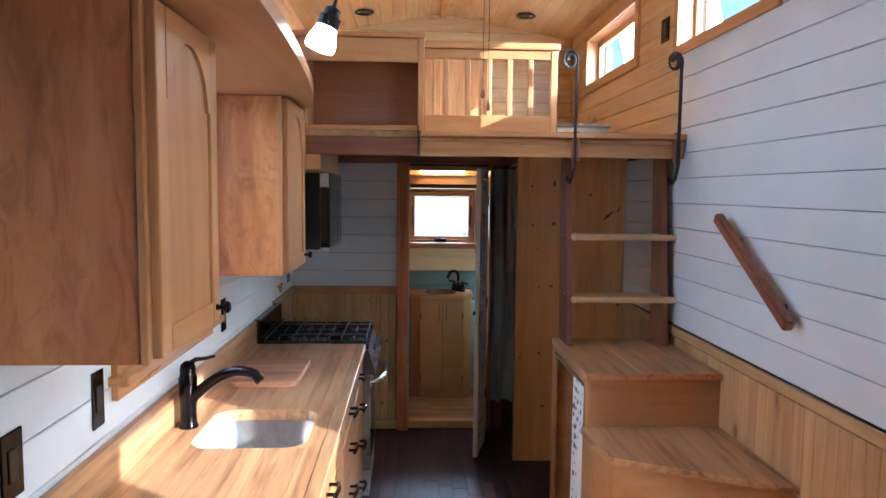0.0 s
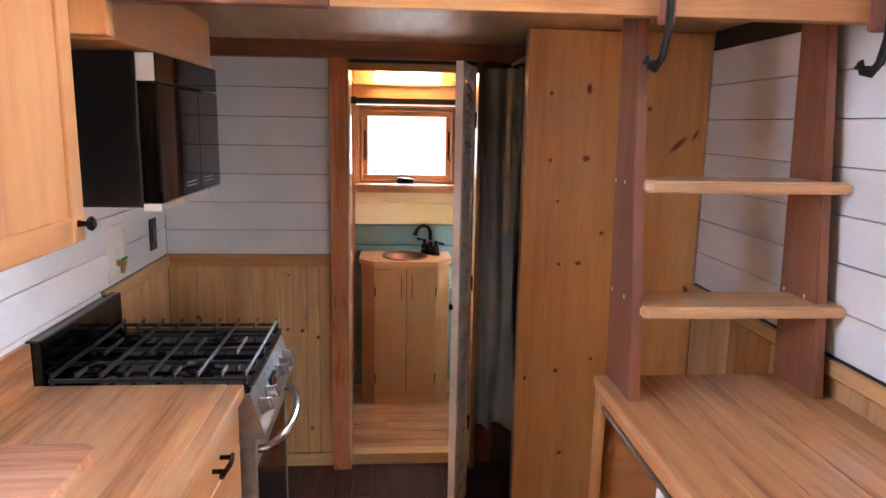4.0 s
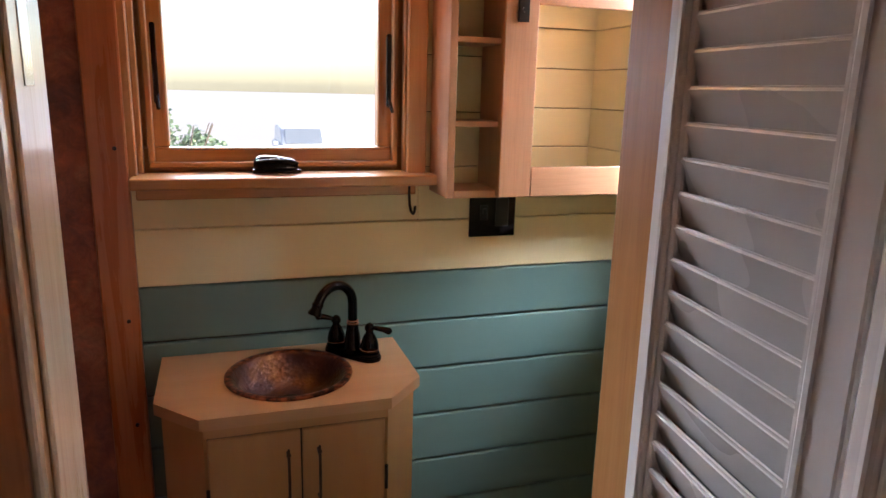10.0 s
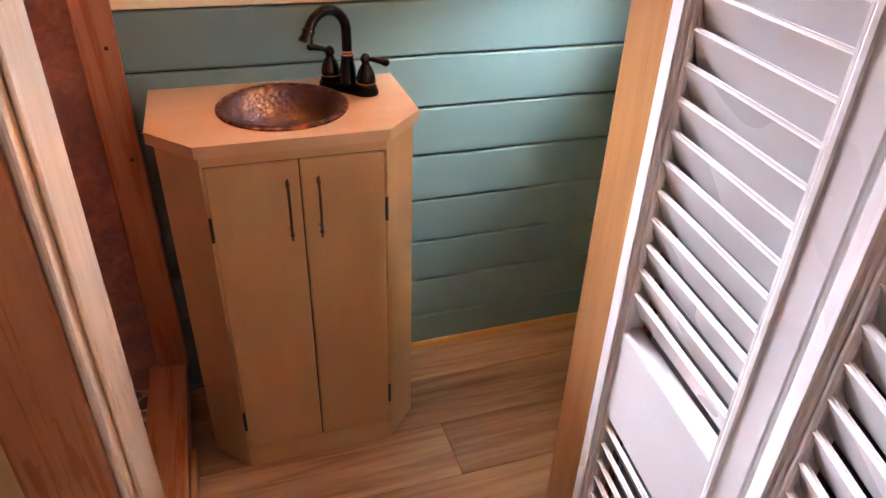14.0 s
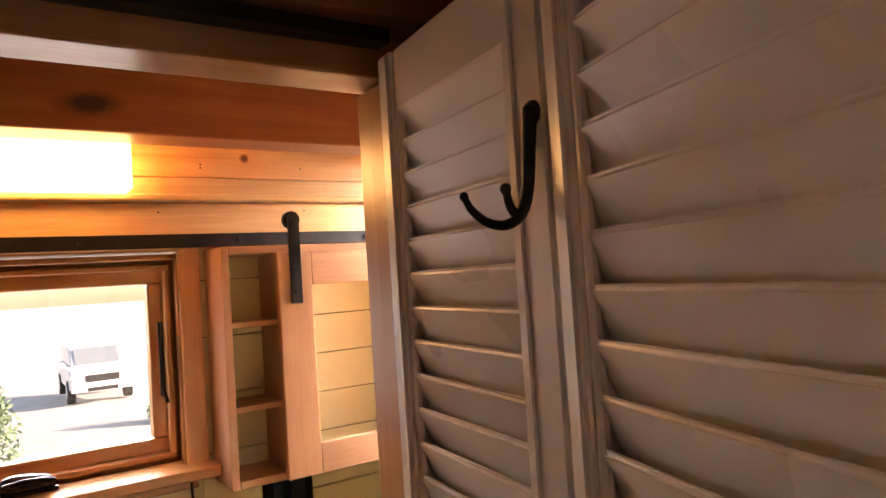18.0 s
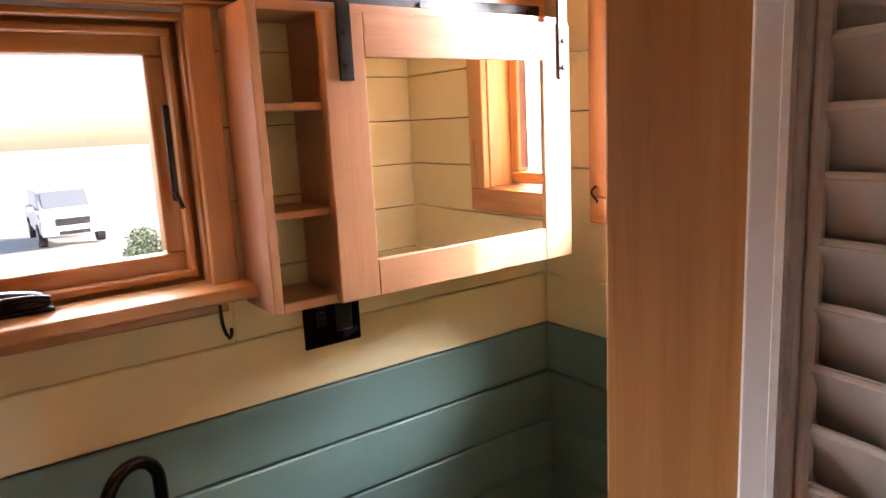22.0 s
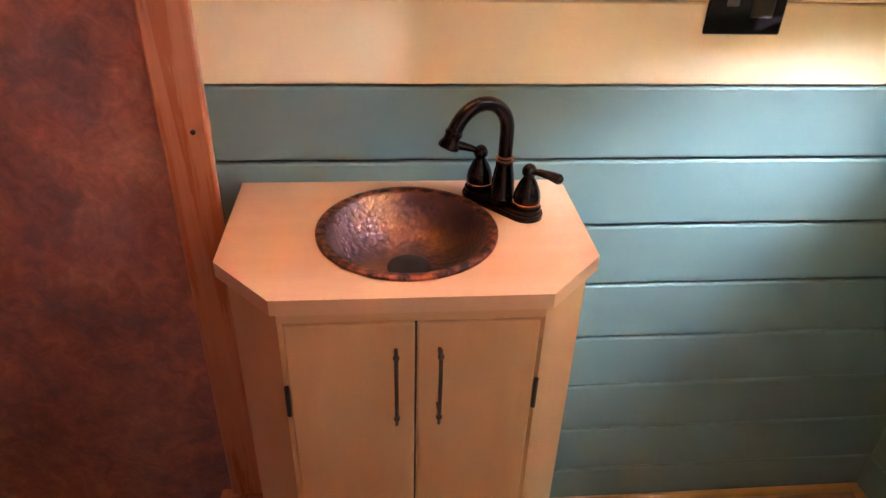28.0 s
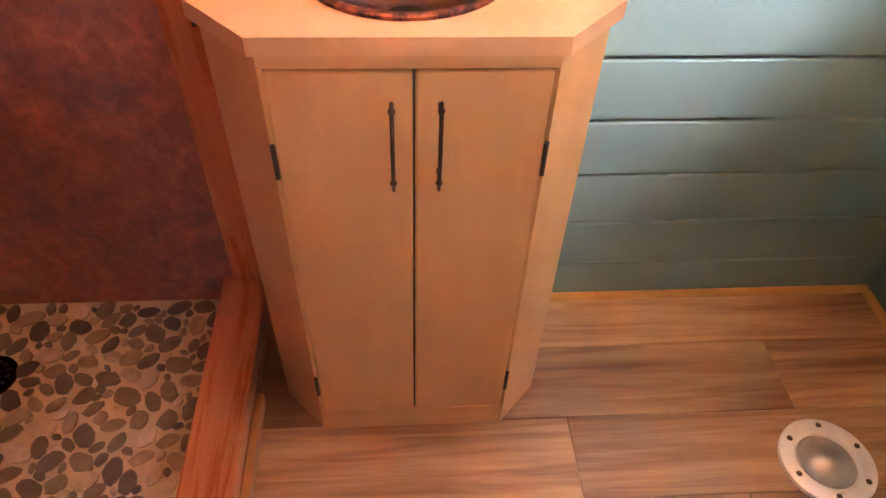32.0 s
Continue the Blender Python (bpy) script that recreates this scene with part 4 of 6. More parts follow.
for half in (0, 1):
    y0 = 6.347 + half * 0.266
    y1 = y0 + 0.264
    gx0, gx1 = -1.0, -0.469
    bm = bmesh.new()
    for yy in (y0, y1 - 0.008):
        bx(bm, gx0, gx1, yy, yy + 0.008, 0.872, 0.883, 0.002)
    bx(bm, gx0, gx1, (y0 + y1) / 2 - 0.004, (y0 + y1) / 2 + 0.004, 0.874, 0.886, 0.002)
    for xx in (gx0 + 0.002, gx1 - 0.012):
        for yy in (y0, y1 - 0.009):
            bx(bm, xx, xx + 0.010, yy, yy + 0.009, 0.864, 0.877)
    g = part("grate", bm, "cast", stove)
    for j in range(9):
        xx = gx0 + 0.004 + j * (gx1 - gx0 - 0.014) / 8
        runs = ((y0 + 0.002, y1 - 0.002),) if j % 2 == 0 else ((y0 + 0.002, y0 + 0.074), (y1 - 0.074, y1 - 0.002))
        for a, b in runs:
            bm = box_bm(xx, xx + 0.006, a, b, 0.883, 0.895, bevel=0.0015)
            for e in (a, b - 0.006):
                if e < 6.36 or e > 6.86:
                    bx(bm, xx, xx + 0.006, e, e + 0.006, 0.882, 0.901, 0.0015)
            part("finger", bm, "cast", g)

# ---- microwave and the cabinet over it ----
mw = thing("microwave", (L, 6.30, 1.355), "black over-the-range microwave with a glossy door", "microwave")
part("body", box_bm(L, -0.701, 6.300, 6.885, 1.360, 1.746, bevel=0.003), "black_satin", mw)
d = part("door", box_bm(-0.700, -0.652, 6.300, 6.885, 1.370, 1.670, bevel=0.006), "gloss", mw)
part("vent_panel", box_bm(-0.700, -0.653, 6.300, 6.885, 1.673, 1.746, bevel=0.004), "gloss", mw)
part("bottom_trim", box_bm(-0.700, -0.656, 6.300, 6.885, 1.350, 1.368, bevel=0.004), "steel", mw, "stainless strip under the door")
part("side_trim", box_bm(-0.699, -0.666, 6.2985, 6.2998, 1.374, 1.740), "gloss", mw)
for z0, z1 in ((1.676, 1.744), (1.352, 1.370)):
    part("film_corner", box_bm(-0.700, -0.656, 6.2975, 6.2984, z0, z1), "white_plastic", mw, "small white patch on the corner of the near side")
part("seam", box_bm(-0.6522, -0.6513, 6.655, 6.658, 1.376, 1.666), "groove", d)
# printed key marks given a faint glow of their own to show on black
ink = glow("glowing_ink", (0.7, 0.8, 0.9), 0.06)
for row in range(2):
    for col in (0, 1, 2, 3, 7, 8, 9, 10):
        part("key_mark", box_bm(-0.6519, -0.6515, 6.51 + 0.026 * col, 6.524 + 0.026 * col, 1.396 + 0.011 * row, 1.3976 + 0.011 * row), ink, d)
over = thing("wall_cabinet", (L, 6.06, 1.75), "maple cabinet boxed in over the microwave", "cabinet", "cabinets over the counter")
part("body", box_bm(L, -0.672, 6.10, 6.90, 1.750, 1.905, bevel=0.003), "maple_y", over)
part("filler", box_bm(-0.78, -0.665, 6.054, 6.09, 1.755, 1.905, bevel=0.003), "maple_z", over)
box = thing("valve_box", (L, 6.98, 1.01), "white recessed wall box with a brass valve", "wall box")
frame_bars(box, "frame", "x", L, 0.006, 6.90, 7.075, 1.015, 1.215, 0.022, "white_plastic", "white_plastic", 0.002)
part("back", box_bm(L, L + 0.001, 6.92, 7.055, 1.035, 1.195), "white_plastic", box)
bm = bmesh.new()
cyl(bm, (L + 0.001, 6.985, 1.075), (L + 0.03, 6.985, 1.075), 0.012)
cyl(bm, (L + 0.018, 6.985, 1.04), (L + 0.018, 6.985, 1.08), 0.008)
part("valve", bm, metal("brass", (0.55, 0.38, 0.12), 0.3), box)
part("valve_lever", box_bm(L + 0.02, L + 0.03, 6.97, 7.01, 1.086, 1.096, bevel=0.003), plain("green_paint", (0.05, 0.22, 0.05), 0.4), box)

# ---- bookcase at the loft's front ----
bc = thing("bookcase", (-0.47, FRONT, LOFT), "maple bookcase with an open bay at the loft edge", "bookcase")
part("back", box_bm(-0.745, -0.20, 6.30, 6.315, LOFT, 2.36), wood("red_birch", (0.34, 0.125, 0.045), (0.42, 0.17, 0.066), (0.48, 0.215, 0.09), axis="x", contrast=0.7), bc)
for x0, x1 in ((-0.752, -0.728), (-0.216, -0.190)):
    part("side", box_bm(x0, x1, FRONT, 6.30, LOFT, 2.36, bevel=0.002), "maple_z", bc)
part("shelf", box_bm(-0.728, -0.216, FRONT + 0.001, 6.30, LOFT, LOFT + 0.022, bevel=0.002), "maple_x", bc)
part("top", box_bm(L, -0.185, FRONT - 0.012, 6.315, 2.36, 2.382, bevel=0.004), "maple_x", bc)
part("header", box_bm(-0.728, -0.216, FRONT + 0.002, FRONT + 0.022, 2.25, 2.36, bevel=0.003), "maple_x", bc)
part("end_panel", box_bm(L, -0.752, FRONT + 0.006, FRONT + 0.024, 2.11, 2.36, bevel=0.002), "maple_z", bc)
part("lower_panel", box_bm(L, -0.73, FRONT + 0.006, FRONT + 0.024, 1.82, LOFT), "maple_x", bc)
bm = bmesh.new()
tube(bm, [(-0.215, FRONT - 0.008, 1.96), (-0.215, FRONT - 0.014, 1.93), (-0.215, FRONT - 0.014, 1.86), (-0.215, FRONT - 0.010, 1.835)], 0.006, 10, flat=(0.022, 0.006))
solo("iron_strap", bm, "iron", "black iron strap on the loft beam", "strap")

# ---- loft railing ----
rail = thing("loft_railing", (0.12, 6.08, LOFT), "maple railing with square balusters", "railing")
part("toe_board", box_bm(-0.186, 0.405, 6.062, 6.082, LOFT + 0.001, 2.015, bevel=0.003), "maple_x", rail)
part("top_rail", box_bm(-0.186, 0.445, 6.052, 6.102, 2.318, 2.350, bevel=0.006), "maple_x", rail)
part("under_rail", box_bm(-0.186, 0.405, 6.066, 6.090, 2.275, 2.318, bevel=0.003), "maple_x", rail)
part("post", box_bm(0.405, 0.435, 6.062, 6.094, LOFT, 2.318, bevel=0.003), "maple_z", rail)
for x in (-0.085, 0.015, 0.115, 0.212, 0.31):
    part("baluster", box_bm(x - 0.012, x + 0.012, 6.066, 6.090, 2.015, 2.275, bevel=0.003), "maple_z", rail)
bag = thing("folded_step", (0.56, 6.14, LOFT), "folded dark board lying on the loft edge", "board")
part("lid", box_bm(0.44, 0.71, 6.12, 6.36, LOFT + 0.032, LOFT + 0.050, bevel=0.004), plain("grey_cover", (0.16, 0.125, 0.095), 0.45), bag)
part("pages", box_bm(0.452, 0.70, 6.128, 6.355, LOFT + 0.008, LOFT + 0.032, bevel=0.002), plain("pale_edge", (0.50, 0.45, 0.38), 0.6), bag, "pale edge between the covers")
part("base", box_bm(0.455, 0.71, 6.12, 6.36, LOFT, LOFT + 0.008, bevel=0.002), "black_satin", bag)
# panelled doors at the end of the loft
for x0, x1 in ((-0.52, -0.08), (-0.07, 0.37)):
    dd = thing("loft_door", ((x0 + x1) / 2, BACK - 0.03, LOFT), "knotty pine panelled cupboard door in the loft", "cupboard door", "loft cupboard doors")
    part("panel", box_bm(x0 + 0.05, x1 - 0.05, BACK - 0.016, BACK - 0.004, LOFT + 0.07, 2.72), "pine_z", dd)
    for a, b, c, e, mm in ((x0, x0 + 0.06, LOFT, 2.78, "pine_z"), (x1 - 0.06, x1, LOFT, 2.78, "pine_z"), (x0 + 0.06, x1 - 0.06, LOFT, LOFT + 0.08, "pine_x"), (x0 + 0.06, x1 - 0.06, 2.71, 2.78, "pine_x")):
        part("stile" if mm == "pine_z" else "rail", box_bm(a, b, BACK - 0.028, BACK - 0.002, c, e, bevel=0.004), mm, dd)

# ---- stairs, ladder, handrail ----
st = thing("storage_step", (0.77, 5.9, 0), "tall maple storage step with a plank top", "step", "stair boxes")
for i in range(5):
    a, b = 0.478 + i * 0.1144, 0.478 + (i + 1) * 0.1144
    part("top_plank", box_bm(a + 0.0006, min(b, R - 0.001) - 0.0006, 5.565, 6.25, 0.892, 0.918, bevel=0.003), "tread", st)
part("edge_strip", box_bm(0.478, R - 0.001, 5.556, 5.5645, 0.892, 0.917, bevel=0.003), "redfir_y", st, "reddish edge strip")
part("front", box_bm(0.498, R - 0.001, 5.580, 5.598, 0.0, 0.892), "maple_x", st)
part("post", box_bm(0.484, 0.502, 5.58, 5.625, 0.0, 0.892, bevel=0.003), "maple_z", st)
part("post", box_bm(0.484, 0.502, 6.20, 6.25, 0.0, 0.892, bevel=0.003), "maple_z", st)
part("rail", box_bm(0.484, 0.502, 5.625, 6.20, 0.865, 0.892, bevel=0.003), "maple_y", st)
part("back", box_bm(0.502, R - 0.001, 6.232, 6.25, 0.0, 0.892), "maple_x", st)
bm = bmesh.new()
cyl(bm, (0.492, 5.60, 0.845), (0.492, 6.22, 0.845), 0.006, seg=12)
part("curtain_rod", bm, "steel", st, smooth=40)
st2 = thing("storage_step", (0.77, 5.3, 0), "lower maple step with an angled front", "step", "stair boxes")
bm = bmesh.new()
extrude_outline(bm, [(R - 0.001, 5.578), (0.464, 5.578), (0.464, 5.44), (0.492, 5.255), (R - 0.001, 4.98)], Matrix.Translation((0, 0, 0.664)), 0.026)
part("top", bm, "tread", st2)
bm = bmesh.new()
extrude_outline(bm, [(R - 0.001, 5.577), (0.482, 5.577), (0.482, 5.44), (0.507, 5.268), (R - 0.001, 4.998)], Matrix.Translation((0, 0, 0.0)), 0.664)
part("body", bm, "maple_x", st2)


def wavy(x, y, a, b, z0, z1, folds, depth, along, seed, flare=0.0):
    """Hanging cloth from a to b along one axis, in folds, given thickness."""
    rnd = random.Random(seed)
    n, k = folds * 10, 14
    ph = [rnd.uniform(0.7, 1.3) for _ in range(folds + 2)]
    bm = bmesh.new()
    for side in (0, 1):
        g = []
        for j in range(k + 1):
            z = z0 + (z1 - z0) * j / k
            row = []
            for i in range(n + 1):
                t = i / n
                w = ph[int(t * folds)]
                s = depth * w * math.sin(2 * math.pi * folds * t + 0.5 * math.sin(j * 0.5 + t * 5)) * (1 + flare * (1 - j / k)) + side * 0.0025
                c = a + (b - a) * t + 0.012 * flare * math.sin(j * 0.35 + t * 9) * (1 - j / k)
                row.append(bm.verts.new((x + s, c, z) if along == "y" else (c, y + s, z)))
            g.append(row)
        for p, q in zip(g, g[1:]):
            for i in range(n):
                bm.faces.new((p[i], p[i + 1], q[i + 1], q[i]))
    return bm


m_dots, n, l, b = nodes_of("ring_print_cotton")
vec = coords(n, l, (1, 1, 1), shift=False)
vo = n.new("ShaderNodeTexVoronoi")
vo.inputs["Scale"].default_value, vo.inputs["Randomness"].default_value = 24.0, 0.25
l.new(vec, vo.inputs["Vector"])
rr = ramp(n, [(0.0, (0.06, 0.07, 0.10)), (0.13, (0.10, 0.16, 0.24)), (0.16, (0.72, 0.73, 0.72)), (0.30, (0.72, 0.73, 0.72)), (0.33, (0.09, 0.13, 0.20)), (0.45, (0.10, 0.14, 0.20)), (0.49, (0.72, 0.73, 0.72))])
l.new(vo.outputs["Distance"], rr.inputs[0])
l.new(rr.outputs[0], b.inputs["Base Color"])
b.inputs["Roughness"].default_value = 0.85
solo("step_curtain", wavy(0.492, 0, 5.632, 5.80, 0.02, 0.845, 5, 0.010, "y", 3, 0.5), m_dots, "white cotton curtain printed with dark rings", "curtain", smooth=60)

lad = thing("loft_ladder", (0.77, 6.2, 0.918), "walnut and maple ladder steps up to the loft", "ladder")
for x0 in (0.512, 0.985):
    pts = [(6.066, 0.919), (6.252, 0.919), (6.295, LOFT - 0.03), (6.188, LOFT - 0.03)]
    bm = bmesh.new()
    extrude_outline(bm, pts, Matrix(((0, 0, 1, x0), (1, 0, 0, 0), (0, 1, 0, 0), (0, 0, 0, 1))), 0.028)
    bmesh.ops.bevel(bm, geom=bm.edges[:], offset=0.003, segments=2, affect="EDGES")
    s = part("side_rail", bm, "walnut_z", lad)
    for yy, zz in ((6.267, 1.448), (6.198, 1.448), (6.240, 1.163), (6.149, 1.165)):
        part("dowel", box_bm(x0 - 0.0012, x0 + 0.003, yy - 0.004, yy + 0.004, zz - 0.005, zz + 0.005), "white_plastic", s, "pale square dowel end")
for z, y0 in ((1.460, 6.100), (1.158, 6.068)):
    bm = bmesh.new()
    extrude_outline(bm, [(0.534, y0 + 0.038), (0.534, y0 + 0.016), (0.550, y0), (R - 0.006, y0), (R - 0.006, y0 + 0.165), (0.5405, y0 + 0.165), (0.5405, y0 + 0.038)], Matrix.Translation((0, 0, z - 0.030)), 0.030)
    bmesh.ops.bevel(bm, geom=[e for e in bm.edges if abs(e.verts[0].co.z - e.verts[1].co.z) < 1e-5], offset=0.006, segments=3, affect="EDGES")
    part("tread", bm, "tread_pale", lad, smooth=35)
for x0 in (0.505, 0.985):
    part("rail_head", box_bm(x0 - 0.004, x0 + 0.034, 6.016, 6.036, LOFT - 0.14, LOFT + 0.004, bevel=0.008), "walnut_z", lad)

for x0, flip in ((0.482, 1), (0.964, 1)):
    g = thing("grab_handle", (x0, 6.01, 1.72), "black wrought-iron grab handle with a scroll end", "handle", "loft grab handles")
    y = 6.002
    pts = [Vector((x0, y + 0.014, 1.735)), Vector((x0, y + 0.004, 1.715)), Vector((x0 + 0.004, y - 0.02, 1.708)), Vector((x0 + 0.012, y - 0.034, 1.73)), Vector((x0 + 0.02, y - 0.038, 1.78))]
    pts += [Vector((x0 + 0.02, y - 0.038, 1.80 + 0.43 * i / 8)) for i in range(9)]
    c = Vector((x0 - 0.012, y - 0.038, 2.245))
    for i in range(22):
        a = i / 21 * 1.5 * 2 * math.pi
        r = 0.034 - 0.022 * i / 21
        pts.append(c + Vector((r * math.cos(a), -0.003 * i / 21, r * 1.35 * math.sin(a) + 0.012)))
    bm = bmesh.new()
    tube(bm, pts, 0.007, 10, flat=(0.010, 0.022))
    part("bar", bm, "iron", g, smooth=60)
    bm = box_bm(x0 - 0.012, x0 + 0.022, y - 0.006, y + 0.014, 1.718, 1.726)
    part("collar", bm, "iron", g)

hr = thing("handrail", (0.99, 5.3, 1.3), "red-brown square wooden handrail on the wall", "handrail")
p, q = Vector((1.0, 5.565, 1.567)), Vector((1.0, 5.01, 1.225))
m = Matrix.Translation((p + q) / 2) @ (q - p).to_track_quat("Z", "X").to_matrix().to_4x4()
bm = bmesh.new()
bmesh.ops.create_cube(bm, size=1.0, matrix=m @ Matrix.Diagonal((0.042, 0.036, (q - p).length, 1)))
bmesh.ops.bevel(bm, geom=bm.edges[:], offset=0.006, segments=2, affect="EDGES")
part("bar", bm, wood("mahogany", (0.16, 0.05, 0.02), (0.22, 0.075, 0.03), (0.28, 0.11, 0.05), axis="y", rough=0.3), hr)
for t in (0.2, 0.8):
    c = p + (q - p) * t
    bm = bmesh.new()
    cyl(bm, c + Vector((0.012, 0, -0.012)), (R, c.y, c.z - 0.02), 0.010)
    part("bracket", bm, "walnut_x", hr)

# ---- pine panel and closet ----
pp = thing("wall_closet", (0.73, PANEL, 0), "knotty pine panel at the front of the closet", "wall panel", kind="structure")
part("panel", box_bm(0.396, R - 0.001, PANEL, PANEL + 0.022, 0.0, LOFT - 0.03, bevel=0.002), wood("clear_pine", (0.56, 0.268, 0.068), (0.67, 0.355, 0.100), (0.74, 0.43, 0.145), axis="z", vary=0.0, contrast=0.8), pp)
knot_wood = plain("knot", (0.15, 0.042, 0.016), 0.45)
ring_wood = plain("knot_ring", (0.36, 0.14, 0.04), 0.4)
rnd = random.Random(5)


def knot(parent, axis_y, x, z, w, h, ang=0.0, rings=None):
    for j, (k, mm) in enumerate(rings or ((1.0, ring_wood), (0.62, knot_wood))):
        pts = [(k * w * math.cos(i / 18 * 2 * math.pi) * rnd.uniform(0.93, 1.07), k * h * math.sin(i / 18 * 2 * math.pi) * rnd.uniform(0.93, 1.07)) for i in range(18)]
        bm = bmesh.new()
        extrude_outline(bm, pts, Matrix.Translation((x, axis_y, z)) @ Matrix.Rotation(math.pi / 2, 4, "X") @ Matrix.Rotation(ang, 4, "Z"), 0.0003 * (j + 1))
        part("knot", bm, mm, parent)


for x, z, w, h, a in ((0.481, 1.696, 0.008, 0.008, 0), (0.615, 1.713, 0.010, 0.020, 0), (0.488, 1.464, 0.008, 0.008, 0), (0.616, 1.472, 0.014, 0.012, 0.3), (0.520, 1.318, 0.006, 0.007, 0),
                      (0.688, 1.203, 0.009, 0.009, 0), (0.535, 1.088, 0.008, 0.007, 0), (0.607, 1.092, 0.013, 0.009, 0.2), (0.675, 0.725, 0.007, 0.008, 0), (0.543, 0.680, 0.010, 0.009, 0),
                      (0.427, 0.652, 0.007, 0.010, 0), (0.747, 0.697, 0.010, 0.014, 0.2), (0.848, 1.002, 0.011, 0.013, 0), (0.836, 1.649, 0.009, 0.009, 0), (0.572, 0.348, 0.011, 0.009, 0), (0.949, 1.525, 0.042, 0.010, 0.75), (1.01, 1.561, 0.020, 0.007, 1.1), (1.02, 0.99, 0.010, 0.022, 0.4)):
    knot(pp, PANEL, x, z, w, h, a)
for x, z, r in ((-0.93, 0.718, 0.010), (-0.538, 0.660, 0.009), (-0.474, 0.654, 0.010), (-0.403, 0.622, 0.010), (-0.651, 0.683, 0.008), (-0.537, 0.209, 0.010), (-0.437, 0.182, 0.010), (-0.53, 0.91, 0.006), (-0.86, 0.50, 0.009)):
    knot(wall_partition, PART, x, z, r, r)
part("return", box_bm(0.396, 0.418, PANEL + 0.022, PANEL + 0.06, 0.0, LOFT - 0.03, bevel=0.002), "cherry_x", pp)
boards(wall_right, "board", "x", R, 0.014, PANEL + 0.022, PART, W_TOP, LOFT - 0.02, 0.1195, "white_board", start=0.9065)
boards(wall_right, "wainscot_board", "x", R, 0.012, PANEL + 0.022, PART, 0.0, W_TOP, 0.061, "pine_pale_z", upright=True)
cf = thing("closet_rod", (0.66, 7.2, 1.7), "dark hanging rod across the closet", "rod")
bm = bmesh.new()
cyl(bm, (0.66, PANEL + 0.022, 1.702), (0.66, PART, 1.702), 0.012)
part("rod", bm, "walnut_y", cf)
blue = paint("slate_blue_cloth", (0.47, 0.56, 0.60), 0.9, mottled=0.22, relief=0.3)
cc = thing("closet_curtain", (0.39, 7.44, 1.83), "slate blue curtain with a cream lining, drawn back at the closet", "curtain")
part("curtain_panel", wavy(0, 7.425, 0.303, 0.480, 0.22, 1.815, 2, 0.022, "x", 8, 1.0), blue, cc, smooth=60)
part("lining", wavy(0, 7.388, 0.398, 0.432, 1.12, 1.815, 1, 0.005, "x", 11, 0.5), plain("cream_cloth", (0.74, 0.72, 0.64), 0.9), cc, "cream lining", smooth=60)
for yy in (7.40, 7.42, 7.44, 7.46):
    bm = bmesh.new()
    tube(bm, arc((0.43, yy, 1.829), 0.016, 0.0, 2 * math.pi, 20), 0.0018, 8)
    part("ring", bm, "iron", cc, "dark curtain ring", smooth=50)
solo("hanging_cloth", wavy(0, 7.465, 0.462, 0.505, 1.14, 1.83, 2, 0.008, "x", 14, 0.5), blue, "slate blue cloth hanging in the closet", "cloth", smooth=60)
cr = bmesh.new()
cyl(cr, (0.43, PANEL + 0.06, 1.835), (0.43, PART - 0.016, 1.835), 0.008)
solo("curtain_rod", cr, "white_plastic", "thin rod of the closet curtain", "rod", smooth=40)
for i, (dx, yy) in enumerate(((0.0, 7.23), (0.06, 7.33))):
    hx0 = 0.645 + dx
    h = thing("coat_hanger", (hx0, yy, 1.62), "pale tubular coat hanger on the rod", "hanger", "coat hangers")
    d = Vector((0.185, 0.08, 0))
    o = Vector((hx0, yy, 0))
    bm = bmesh.new()
    tube(bm, [o + d * s + Vector((0, 0, z)) for s, z in ((0, 1.622), (0.5, 1.585), (0.95, 1.548), (1.0, 1.538), (0.95, 1.528), (0.0, 1.528), (-0.95, 1.528), (-1.0, 1.538), (-0.95, 1.548), (-0.5, 1.585), (0, 1.622))], 0.005, 8)
    tube(bm, [o + Vector((0, 0, 1.622)), o + Vector((0, 0, 1.66))] + arc((hx0, yy, 1.697), 0.018, -1.4, 3.6, 12), 0.0025, 8)
    part("wire", bm, plain("hanger_plastic", (0.22, 0.215, 0.21), 0.5), h, smooth=50)

# ---- louvered bifold door ----
bf = thing("bifold_door", (0.24, 7.23, 0.0), "white louvered bifold door folded open", "door")
SLATS = {}


